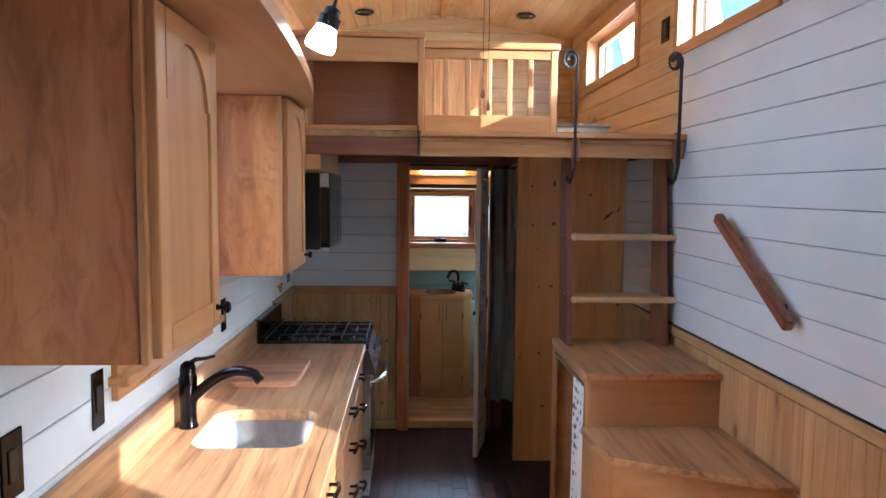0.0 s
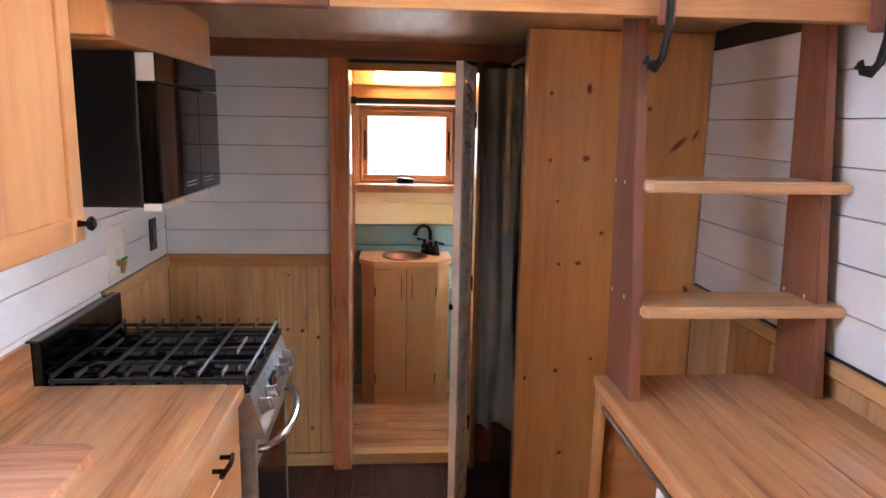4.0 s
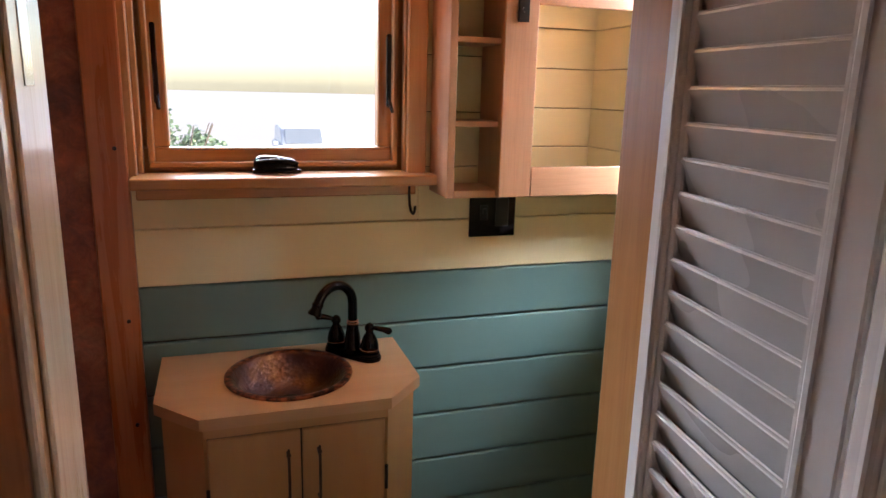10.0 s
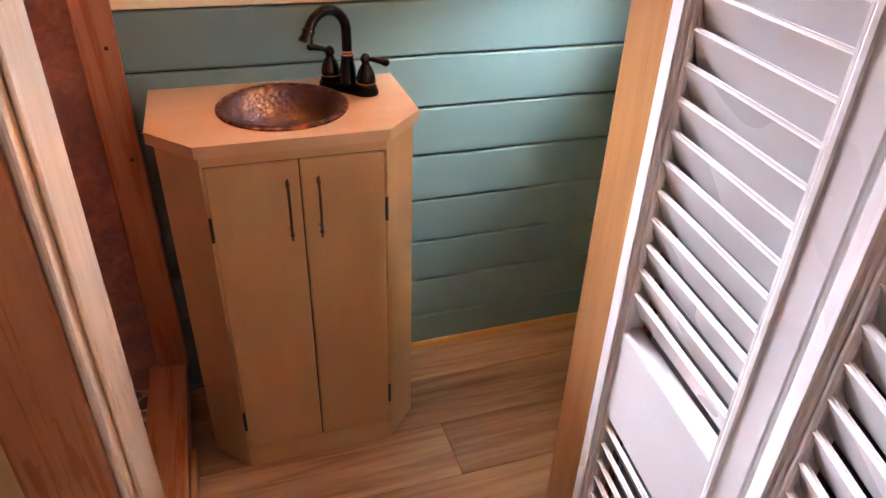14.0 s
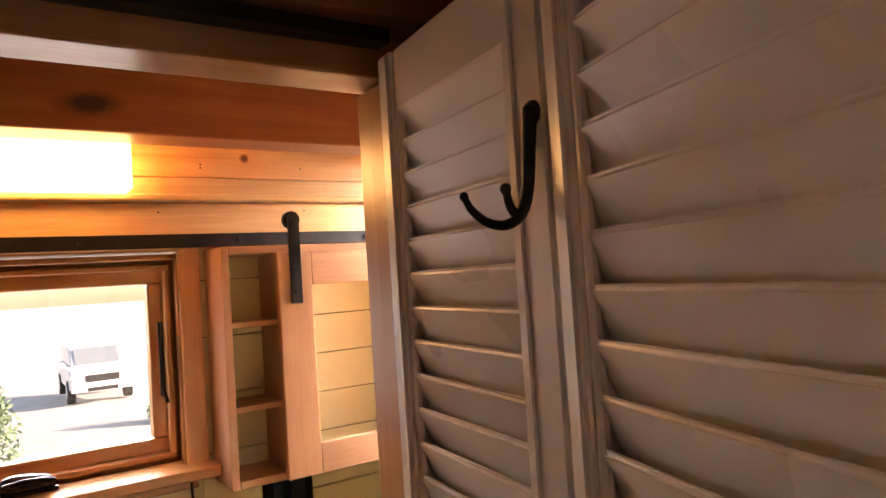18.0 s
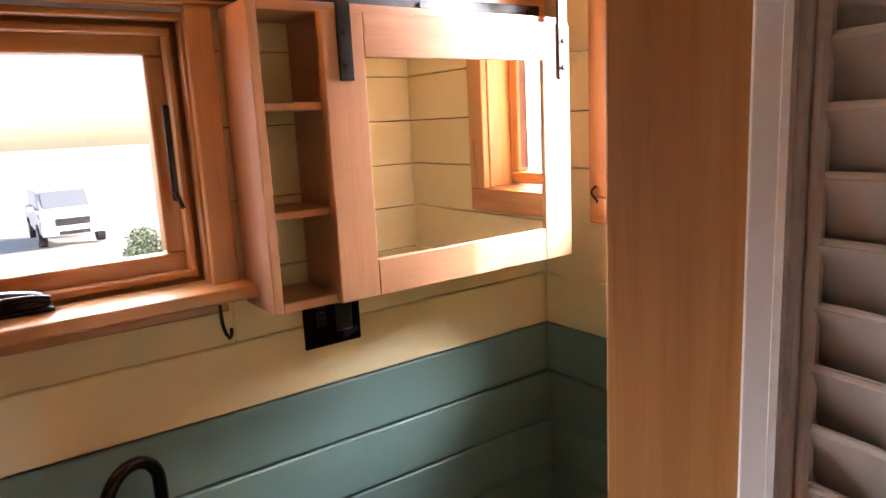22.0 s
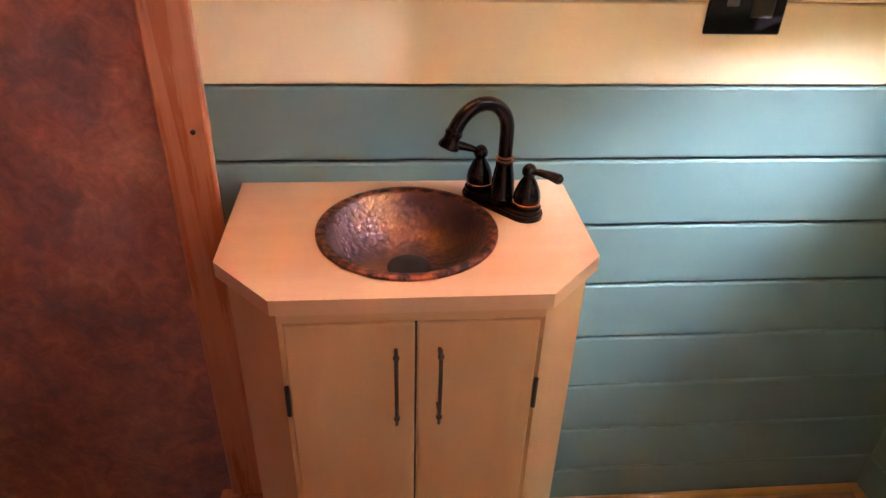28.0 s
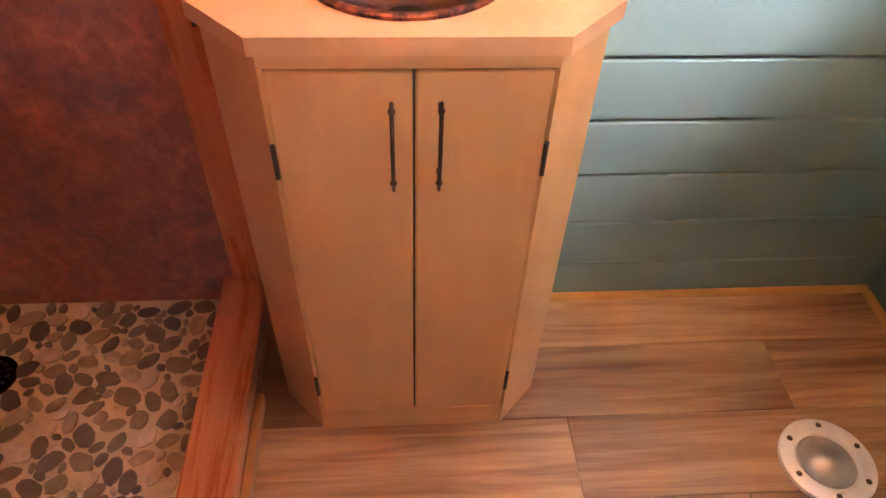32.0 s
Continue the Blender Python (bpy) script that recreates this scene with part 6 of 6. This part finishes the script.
part("glass", box_bm(X0 + 0.070, X1 - 0.070, YF + 0.006, YF + 0.010, Z0 + 0.060, Z1 - 0.067), "mirror", md, "silver mirror glass")
for x in (0.478, 0.955):
    bm = bmesh.new()
    bx(bm, x - 0.012, x + 0.012, YF - 0.006, YF, 1.562, 1.735, 0.001)
    bmesh.ops.create_cone(bm, cap_ends=True, segments=20, radius1=0.012, radius2=0.012, depth=0.006, matrix=Matrix.Translation((x, YF - 0.003, 1.735)) @ Matrix.Rotation(math.pi / 2, 4, "X"))
    h = part("hanger", bm, "iron", md, "black strap hanger")
    bm = bmesh.new()
    cyl(bm, (x, YF + 0.004, 1.735), (x, YF + 0.016, 1.735), 0.018, seg=24)
    cyl(bm, (x, YF - 0.012, 1.735), (x, YF + 0.012, 1.735), 0.006, seg=12)
    part("wheel", bm, "iron", h, smooth=30)
    for zz in (1.585, 1.635):
        bm = bmesh.new()
        cyl(bm, (x, YF - 0.011, zz), (x, YF, zz), 0.005, seg=12)
        part("bolt", bm, "iron", h)

hk = bmesh.new()
tube(hk, [(0.285, BACK - 0.012, 1.222), (0.285, BACK - 0.013, 1.20), (0.286, BACK - 0.014, 1.175), (0.288, BACK - 0.020, 1.160), (0.290, BACK - 0.032, 1.155), (0.291, BACK - 0.040, 1.163), (0.291, BACK - 0.042, 1.174)], 0.003, 10)
bmesh.ops.create_uvsphere(hk, u_segments=10, v_segments=6, radius=0.0052, matrix=Matrix.Translation((0.285, BACK - 0.014, 1.221)))
solo("towel_hook", hk, "iron", "small black hook under the window sill", "hook", smooth=50)

# ---- shower ----
M["rust"], n, l, b = nodes_of("rusted_copper_panel")
vec = coords(n, l, (1, 1, 1))
f1 = noise_tex(n, l, vec, 5.0, 8.0, 0.68, 0.5)
f2 = noise_tex(n, l, vec, 28.0, 6.0, 0.75, 0.8)
r1 = ramp(n, [(0.28, (0.115, 0.085, 0.090)), (0.42, (0.22, 0.100, 0.082)), (0.56, (0.38, 0.135, 0.082)), (0.74, (0.50, 0.26, 0.16))])
l.new(f1, r1.inputs[0])
r2 = ramp(n, [(0.35, (0.6, 0.6, 0.62)), (0.55, (1, 1, 1)), (0.70, (1.5, 1.25, 1.15))])
l.new(f2, r2.inputs[0])
l.new(mix(n, l, 0.8, r1.outputs[0], r2.outputs[0], "MULTIPLY"), b.inputs["Base Color"])
b.inputs["Roughness"].default_value, b.inputs["Metallic"].default_value = 0.48, 0.15
bump(n, l, b, f2, 0.15, 0.001)
solo("wall_shower_back", box_bm(L, -0.35, BACK - 0.006, BACK + 0.012, 0.05, BATH_C - 0.001), "rust", "mottled rust-brown metal shower wall", "wall", "structure")
solo("wall_shower_side", box_bm(L, L + 0.006, 7.604, BACK - 0.006, 0.05, BATH_C - 0.001), "rust", "mottled rust-brown metal shower wall", "wall", "structure")
solo("wall_shower_front", box_bm(L, -0.296, 7.558, 7.604, 0.0, BATH_C - 0.001), "rust", "mottled rust-brown metal shower wall", "wall", "structure")
solo("trim_post", box_bm(-0.354, -0.284, BACK - 0.022, BACK + 0.0, 0.155, BATH_C - 0.002, bevel=0.004), "redfir_z", "fir post between shower and vanity", "trim", "structure")
part_z = 0.155
cb = thing("shower_curb", (-0.33, 8.0, 0), "red-brown wooden curb of the shower", "curb", kind="structure")
part("cap", box_bm(-0.378, -0.288, 7.606, BACK - 0.001, 0.135, part_z, bevel=0.004), "redfir_y", cb)
part("riser", box_bm(-0.372, -0.296, 7.606, BACK - 0.001, 0.0, 0.135), "redfir_y", cb)
part("shoe", box_bm(-0.296, -0.280, 7.606, 8.16, 0.0, BATH_Z + 0.03, bevel=0.004), "fir_y", cb)
rod = thing("shower_rod", (-0.31, 8.0, 1.80), "pale wooden rod across the shower opening", "rod")
bm = bmesh.new()
cyl(bm, (-0.315, 7.604, 1.815), (-0.315, BACK - 0.022, 1.815), 0.014, seg=20)
part("pole", bm, "pine_pale_y", rod, smooth=40)
bm = bmesh.new()
lathe(bm, [(0.026, 0), (0.026, 0.008), (0.019, 0.014), (0.018, 0.022)], Matrix.Translation((-0.315, BACK - 0.022, 1.815)) @ Matrix.Rotation(math.pi / 2, 4, "X"), 20)
part("socket", bm, "pine_pale_y", rod, smooth=40)
for z in (0.72, 1.30, 0.95):
    bm = bmesh.new()
    cyl(bm, (-0.305, BACK - 0.026, z), (-0.305, BACK - 0.021, z), 0.004, seg=8)
    solo("screw", bm, "iron", "small dark screw in the post", "screw")

sf = solo("floor_shower", box_bm(L, -0.37, 7.604, BACK, -0.1, 0.083), paint("shower_grout", (0.66, 0.54, 0.35), 0.7, mottled=0.25), "pebble mosaic floor of the shower", "floor", "structure")
mp, n, l, b = nodes_of("river_pebble")
info = n.new("ShaderNodeObjectInfo")
isl = n.new("ShaderNodeNewGeometry")
rr = ramp(n, [(0.0, (0.065, 0.06, 0.058)), (0.2, (0.13, 0.11, 0.085)), (0.42, (0.18, 0.15, 0.105)), (0.62, (0.25, 0.20, 0.125)), (0.8, (0.34, 0.265, 0.165)), (0.92, (0.47, 0.38, 0.26)), (1.0, (0.60, 0.51, 0.38))])
l.new(math_node(n, l, "FRACT", math_node(n, l, "ADD", info.outputs["Random"], isl.outputs["Random Per Island"]), 0.0), rr.inputs[0])
vec = coords(n, l, (1, 1, 1))
r2 = ramp(n, [(0.3, (0.75, 0.75, 0.75)), (0.7, (1.15, 1.15, 1.15))])
l.new(noise_tex(n, l, vec, 60.0, 4.0), r2.inputs[0])
l.new(mix(n, l, 1.0, rr.outputs[0], r2.outputs[0], "MULTIPLY"), b.inputs["Base Color"])
b.inputs["Roughness"].default_value = 0.42
rnd = random.Random(12)


def pebble_bm(seed, cx=0, cy=0, cz=0, k=1.0, ang=0.0):
    q = random.Random(seed)
    bm = bmesh.new()
    r = []
    ns = 11
    ra, rb = q.uniform(0.016, 0.022) * k, q.uniform(0.010, 0.014) * k
    js = [q.uniform(0.86, 1.12) for _ in range(ns)]
    for s, z in ((1.0, -0.001), (1.0, 0.003), (0.80, 0.0048)):
        ring = []
        for i in range(ns):
            a = 2 * math.pi * i / ns
            x, y = ra * s * js[i] * math.cos(a), rb * s * js[i] * math.sin(a)
            ring.append(bm.verts.new((cx + x * math.cos(ang) - y * math.sin(ang), cy + x * math.sin(ang) + y * math.cos(ang), cz + z)))
        r.append(ring)
    for p, q2 in zip(r, r[1:]):
        for i in range(ns):
            bm.faces.new((p[i], p[(i + 1) % ns], q2[(i + 1) % ns], q2[i]))
    bm.faces.new(r[-1])
    return bm


PEB = [mesh_of("pebble", pebble_bm(s), mp, smooth=50) for s in range(9)]
placed, cell = [], {}
for tries, k0, k1 in ((5000, 1.15, 1.4), (9000, 0.8, 1.1), (14000, 0.5, 0.75)):
    for _ in range(tries):
        x, y = rnd.uniform(L + 0.03, -0.392), rnd.uniform(7.63, BACK - 0.022)
        k, ang = rnd.uniform(k0, k1), rnd.uniform(0, math.pi)
        fits = (x + 0.80) ** 2 + (y - 8.21) ** 2 > 0.06 ** 2
        cx, cy = int(x / 0.06), int(y / 0.06)
        for px, py, pa, pk in [p for i in (-1, 0, 1) for j in (-1, 0, 1) for p in cell.get((cx + i, cy + j), ())]:
            d = math.hypot(px - x, py - y)
            if fits and d < 0.058:
                t = math.atan2(y - py, x - px)
                r1 = pk / math.sqrt((math.cos(t - pa) / 0.019) ** 2 + (math.sin(t - pa) / 0.0122) ** 2)
                r2_ = k / math.sqrt((math.cos(t - ang) / 0.019) ** 2 + (math.sin(t - ang) / 0.0122) ** 2)
                fits = d >= (r1 + r2_) * 0.98
        if fits:
            placed.append((x, y, ang, k))
            cell.setdefault((cx, cy), []).append(placed[-1])
near = [p for p in placed if p[0] > -0.86 and p[1] > 8.0][:300]
for x, y, ang, k in near:
    ob = new("pebble", PEB[rnd.randrange(9)])
    ob.parent = sf
    ob.matrix_basis = Matrix.Translation((x, y, 0.0835)) @ Matrix.Rotation(ang, 4, "Z") @ Matrix.Diagonal((k, k, 1, 1))
bm = bmesh.new()
for x, y, ang, k in [p for p in placed if p not in near]:
    tmp = pebble_bm(rnd.randrange(9), x, y, 0.0835, k, ang)
    me = bpy.data.meshes.new("tmp")
    tmp.to_mesh(me)
    tmp.free()
    bm.from_mesh(me)
    bpy.data.meshes.remove(me)
tagged(part("pebbles", bm, mp, sf, smooth=50), kind="stuff")
dr = thing("shower_drain", (-0.80, 8.21, 0.083), "round bronze shower drain", "drain")
bm = bmesh.new()
lathe(bm, [(0.05, 0.0832), (0.05, 0.087), (0.046, 0.089), (0.004, 0.089)], Matrix.Translation((-0.80, 8.21, 0)), 32)
part("plate", bm, "bronze", dr, smooth=30)
for ring, cnt in ((0.018, 8), (0.034, 14)):
    for i in range(cnt):
        a = 2 * math.pi * i / cnt
        bm = bmesh.new()
        cyl(bm, (-0.80 + ring * math.cos(a), 8.21 + ring * math.sin(a), 0.0888), (-0.80 + ring * math.cos(a), 8.21 + ring * math.sin(a), 0.0894), 0.0042, seg=8)
        part("hole", bm, "groove", dr)

# toilet flange
tf = thing("toilet_flange", (0.765, 7.985, BATH_Z), "white plastic toilet flange open in the floor", "flange")
bm = bmesh.new()
lathe(bm, [(0.058, 0.0), (0.086, 0.0), (0.086, 0.010), (0.080, 0.013), (0.060, 0.013), (0.055, 0.009), (0.055, 0.002)], Matrix.Translation((0.765, 7.985, BATH_Z)), 40)
part("ring", bm, "white_plastic", tf, smooth=35)
bm = bmesh.new()
lathe(bm, [(0.054, 0.002), (0.050, 0.006), (0.030, 0.004), (0.010, 0.012), (0.004, 0.013)], Matrix.Translation((0.765, 7.985, BATH_Z)), 32)
part("plug", bm, "steel", tf, smooth=30)
for a in range(0, 360, 60):
    v = Vector((0.765 + 0.071 * math.cos(radians(a + 20)), 7.985 + 0.071 * math.sin(radians(a + 20)), BATH_Z + 0.0131))
    bm = bmesh.new()
    cyl(bm, v - Vector((0, 0, 0.001)), v + Vector((0, 0, 0.0006)), 0.0055, seg=10)
    part("screw_hole", bm, "groove", tf)

# ---- ceiling fittings ----
for x in (-0.597, 0.596):
    z = RIDGE - (RIDGE - EAVE) * abs(x) / 1.05
    cl = thing("ceiling_vent", (x, 7.95, z), "dark round fitting set in the ceiling", "ceiling light", "ceiling fittings")
    bm = bmesh.new()
    lathe(bm, [(0.075, 0.0), (0.078, -0.006), (0.066, -0.014), (0.045, -0.010), (0.044, -0.004), (0.010, -0.004)], Matrix.Translation((x, 7.95, z - 0.001)), 28)
    part("ring", bm, "black_satin", cl, smooth=35)
sl = thing("spot_light", (-0.56, 5.15, 2.3), "black spot lamp with a white glass shade", "lamp")
c = Vector((-0.527, 5.15, 2.185))
ax = Vector((0.36, 0.05, 1)).normalized()
m = Matrix.Translation(c) @ ax.to_track_quat("Z", "Y").to_matrix().to_4x4() @ Matrix.Scale(1.12, 4)
bm = bmesh.new()
lathe(bm, [(0.040, -0.064), (0.045, -0.058), (0.044, -0.040), (0.034, -0.008), (0.031, 0.004)], m, 28)
part("shade", bm, glow("lamp_glass", (1.0, 0.93, 0.82), 5.0), sl, "lit white frosted glass shade", smooth=40)
bm = bmesh.new()
lathe(bm, [(0.030, 0.0), (0.032, 0.006), (0.032, 0.034), (0.024, 0.040), (0.022, 0.060), (0.012, 0.066)], m, 24)
part("cap", bm, "iron", sl, smooth=35)
bm = bmesh.new()
tube(bm, [m @ Vector((0.034, 0, 0.012)), m @ Vector((0.046, 0, 0.02)), m @ Vector((0.046, 0, 0.06)), m @ Vector((0.03, 0, 0.082)), m @ Vector((0, 0, 0.086)), m @ Vector((-0.03, 0, 0.082)), m @ Vector((-0.046, 0, 0.06)), m @ Vector((-0.046, 0, 0.02)), m @ Vector((-0.034, 0, 0.012))], 0.004, 10)
part("yoke", bm, "iron", sl, smooth=50)
zc = RIDGE - (RIDGE - EAVE) * 0.488 / 1.05
bm = bmesh.new()
cyl(bm, m @ Vector((0, 0, 0.086)), (-0.488, 5.154, zc), 0.005, seg=10)
lathe(bm, [(0.045, 0), (0.045, -0.012), (0.02, -0.02)], Matrix.Translation((-0.488, 5.154, zc)), 24)
part("stem", bm, "iron", sl, smooth=40)
for x, z in ((-0.012, 1.975), (0.006, 1.935)):
    pc = thing("pull_cord", (x, 5.13, z), "thin pull cord with a dark wooden drop", "pull cord", "fan pull cords")
    bm = bmesh.new()
    cyl(bm, (x, 5.13, z + 0.02), (x, 5.13, RIDGE - 0.03), 0.0012, seg=6)
    part("cord", bm, "iron", pc)
    bm = bmesh.new()
    lathe(bm, [(0.0015, 0.028), (0.006, 0.012), (0.008, 0.002), (0.0055, -0.006), (0.001, -0.009)], Matrix.Translation((x, 5.13, z)), 14)
    part("drop", bm, "walnut_z", pc, smooth=50)
vp = thing("wall_vent", (R, 6.36, 2.48), "small dark control panel on the pine wall", "panel")
part("plate", box_bm(R - 0.008, R, 6.30, 6.40, 2.43, 2.55, bevel=0.003), "bronze", vp)
part("grille", box_bm(R - 0.011, R - 0.008, 6.32, 6.38, 2.45, 2.53, bevel=0.002), "black_satin", vp)

# ---- outside ----
car_white, car_glass, tyre = plain("car_paint", (0.75, 0.76, 0.78), 0.25), plain("car_glass", (0.20, 0.23, 0.26), 0.15), plain("tyre", (0.02, 0.02, 0.02), 0.8)
GZ = -1.87
cx, cy = 2.95, 31.8
car = thing("parked_car", (cx, cy, GZ), "white off-road car parked on the drive", "car")
W2 = 0.94
body = bmesh.new()
extrude_outline(body, [(0.0, 0.45), (0.0, 0.95), (0.25, 1.08), (1.1, 1.16), (4.6, 1.16), (4.7, 0.45)], Matrix(((0, 0, 1, cx - W2), (1, 0, 0, cy), (0, 1, 0, GZ), (0, 0, 0, 1))), 2 * W2)
bmesh.ops.bevel(body, geom=body.edges[:], offset=0.05, segments=2, affect="EDGES")
part("body", body, car_white, car, smooth=40)
cab = bmesh.new()
extrude_outline(cab, [(1.05, 1.15), (1.75, 1.74), (2.6, 1.79), (4.2, 1.77), (4.6, 1.15)], Matrix(((0, 0, 1, cx - W2 + 0.12), (1, 0, 0, cy), (0, 1, 0, GZ), (0, 0, 0, 1))), 2 * W2 - 0.24)
bmesh.ops.bevel(cab, geom=cab.edges[:], offset=0.05, segments=2, affect="EDGES")
part("cabin", cab, car_white, car, smooth=40)
ws = bmesh.new()
extrude_outline(ws, [(1.10, 1.22), (1.66, 1.72), (1.64, 1.74), (1.07, 1.23)], Matrix(((0, 0, 1, cx - 0.68), (1, 0, 0, cy), (0, 1, 0, GZ), (0, 0, 0, 1))), 1.36)
part("windscreen", ws, car_glass, car)
part("grille", box_bm(cx - 0.5, cx + 0.5, cy - 0.03, cy + 0.03, GZ + 0.72, GZ + 0.95, bevel=0.02), tyre, car)
part("bumper", box_bm(cx - 0.92, cx + 0.92, cy - 0.10, cy + 0.02, GZ + 0.42, GZ + 0.66, bevel=0.04), car_white, car)
part("air_intake", box_bm(cx - 0.45, cx + 0.45, cy - 0.115, cy - 0.08, GZ + 0.44, GZ + 0.56, bevel=0.01), tyre, car)
for s in (-1, 1):
    part("headlight", box_bm(cx + s * 0.70 - 0.17, cx + s * 0.70 + 0.17, cy - 0.03, cy + 0.04, GZ + 0.76, GZ + 0.94, bevel=0.03), "glass", car)
    part("mirror", box_bm(cx + s * 1.03 - 0.08, cx + s * 1.03 + 0.08, cy + 1.25, cy + 1.33, GZ + 1.15, GZ + 1.30, bevel=0.02), car_white, car)
    for dy in (0.85, 3.75):
        bm = bmesh.new()
        cyl(bm, (cx + s * 0.74, cy + dy, GZ + 0.38), (cx + s * 0.97, cy + dy, GZ + 0.38), 0.38, seg=24)
        wv = part("wheel", bm, tyre, car)
        bm = bmesh.new()
        cyl(bm, (cx + s * 0.96, cy + dy, GZ + 0.38), (cx + s * 0.985, cy + dy, GZ + 0.38), 0.22, seg=18)
        part("rim", bm, "steel", wv)

mleaf, n, l, b = nodes_of("bush_leaves")
isl = n.new("ShaderNodeNewGeometry")
rr = ramp(n, [(0.0, (0.10, 0.16, 0.10)), (0.6, (0.18, 0.27, 0.16)), (1.0, (0.30, 0.38, 0.22))])
l.new(isl.outputs["Random Per Island"], rr.inputs[0])
l.new(rr.outputs[0], b.inputs["Base Color"])
b.inputs["Roughness"].default_value = 0.6


def bush(cx, cy, z0, rx, h, count, seed, label, leaf=0.09):
    q = random.Random(seed)
    t = thing("bush", (cx, cy, z0), label, "bush", "bushes outside")
    bm = bmesh.new()
    for i in range(7):
        a = q.uniform(0, 6.28)
        tube(bm, [(cx, cy, z0 - 0.2), (cx + 0.25 * rx * math.cos(a), cy + 0.25 * rx * math.sin(a), z0 + 0.4 * h), (cx + 0.6 * rx * math.cos(a), cy + 0.6 * rx * math.sin(a), z0 + 0.8 * h)], 0.035, 6, 0.01)
    part("stems", bm, plain("twig", (0.16, 0.13, 0.10), 0.8), t)
    verts, faces = [], []
    clumps = [(q.uniform(-1, 1), q.uniform(-1, 1), q.uniform(0.15, 1), q.uniform(0.22, 0.42)) for _ in range(26)]
    clumps = [c for c in clumps if c[0] ** 2 + c[1] ** 2 + (c[2] - 0.45) ** 2 * 2.2 < 1.0]
    for _ in range(count):
        c = q.choice(clumps)
        v = Vector((q.gauss(0, 1), q.gauss(0, 1), q.gauss(0, 1))).normalized() * c[3] * q.uniform(0.7, 1.05)
        p = Vector((cx + (c[0] * 0.72 + v.x) * rx, cy + (c[1] * 0.72 + v.y) * rx, z0 + max(0.02, c[2] * 0.72 + v.z) * h))
        a = Vector((q.gauss(0, 1), q.gauss(0, 1), q.gauss(0, 0.7))).normalized()
        s = a.cross(Vector((q.gauss(0, 1), q.gauss(0, 1), q.gauss(0, 1)))).normalized()
        ln, wd = leaf * q.uniform(0.7, 1.4), leaf * 0.35
        k = len(verts)
        verts += [p, p + a * ln * 0.5 + s * wd, p + a * ln, p + a * ln * 0.5 - s * wd]
        faces.append((k, k + 1, k + 2, k + 3))
    me = bpy.data.meshes.new("foliage")
    me.from_pydata([tuple(v) for v in verts], [], faces)
    me.materials.append(mleaf)
    ob = new("foliage", me)
    ob.parent = t
    ob.location = -t.location
    return t


bush(-0.85, 20.0, -1.15, 1.15, 2.35, 11000, 2, "rounded green bush outside the window")
bush(3.6, 24.0, -1.4, 0.8, 0.9, 3500, 5, "low straggling bush beside the drive", leaf=0.07)
bush(-3.1, 21.5, -1.2, 1.35, 2.3, 8000, 9, "loose pale green bush outside the window")
solo("porch_post", box_bm(-2.05, -1.95, 7.20, 7.30, -0.92, 2.7, bevel=0.006), paint("maroon_paint", (0.10, 0.03, 0.04), 0.5), "dark red wooden post outside the kitchen window", "post")
fence = thing("picket_fence", (-6.2, 8.0, -0.95), "pale board fence beyond the kitchen window", "fence")
fm = [mesh_of("picket", box_bm(-0.02, 0.02, -0.06, 0.06, 0, 1.75, bevel=0.01), paint("grey_fence", (0.42, 0.43, 0.45), 0.8))]
for i in range(46):
    ob = new("picket", fm[0])
    ob.parent = fence
    ob.location = (0.0, -4.0 + 0.17 * i, 0.0)
for z in (0.35, 1.35):
    part("fence_rail", box_bm(-6.26, -6.21, 3.9, 11.9, -0.95 + z, -0.87 + z), "outside", fence)

# ---- floor planks ----
rnd = random.Random(21)
for i in range(26):
    x0 = L + i * 0.0808
    y = REAR - rnd.uniform(0, 0.7)
    while y < PART:
        y2 = y + rnd.choice((0.6, 0.75, 0.9, 1.05))
        a, b_ = max(y, REAR), min(y2, PART)
        if b_ - a > 0.02:
            key = ("floor", round(b_ - a, 2))
            if key not in BOARDS:
                BOARDS[key] = mesh_of("plank", box_bm(-0.0399, 0.0399, -round(b_ - a, 2) / 2 + 0.0006, round(b_ - a, 2) / 2 - 0.0006, -0.014, 0.0, bevel=0.0012), "floor")
            ob = new("plank", BOARDS[key])
            ob.parent = floor
            ob.location = (x0 + 0.0404, (a + b_) / 2, 0)
        y = y2
for y0, y1, joints in ((8.266, BACK, (0.12,)), (8.10, 8.266, (0.758,)), (7.935, 8.10, (0.30,)), (7.77, 7.935, (0.60, -0.1)), (PART + 0.045, 7.77, (0.2, 0.8))):
    xs = [-0.296 if y0 > 7.6 else -0.262, *sorted(joints), R]
    for a, b_ in zip(xs, xs[1:]):
        bm = box_bm(-(b_ - a) / 2 + 0.0006, (b_ - a) / 2 - 0.0006, -(y1 - y0) / 2 + 0.0006, (y1 - y0) / 2 - 0.0006, -0.012, 0.0, bevel=0.0012)
        ob = new("plank", mesh_of("plank", bm, "vinyl"))
        ob.parent = bath_floor
        ob.location = ((a + b_) / 2, (y0 + y1) / 2, BATH_Z)
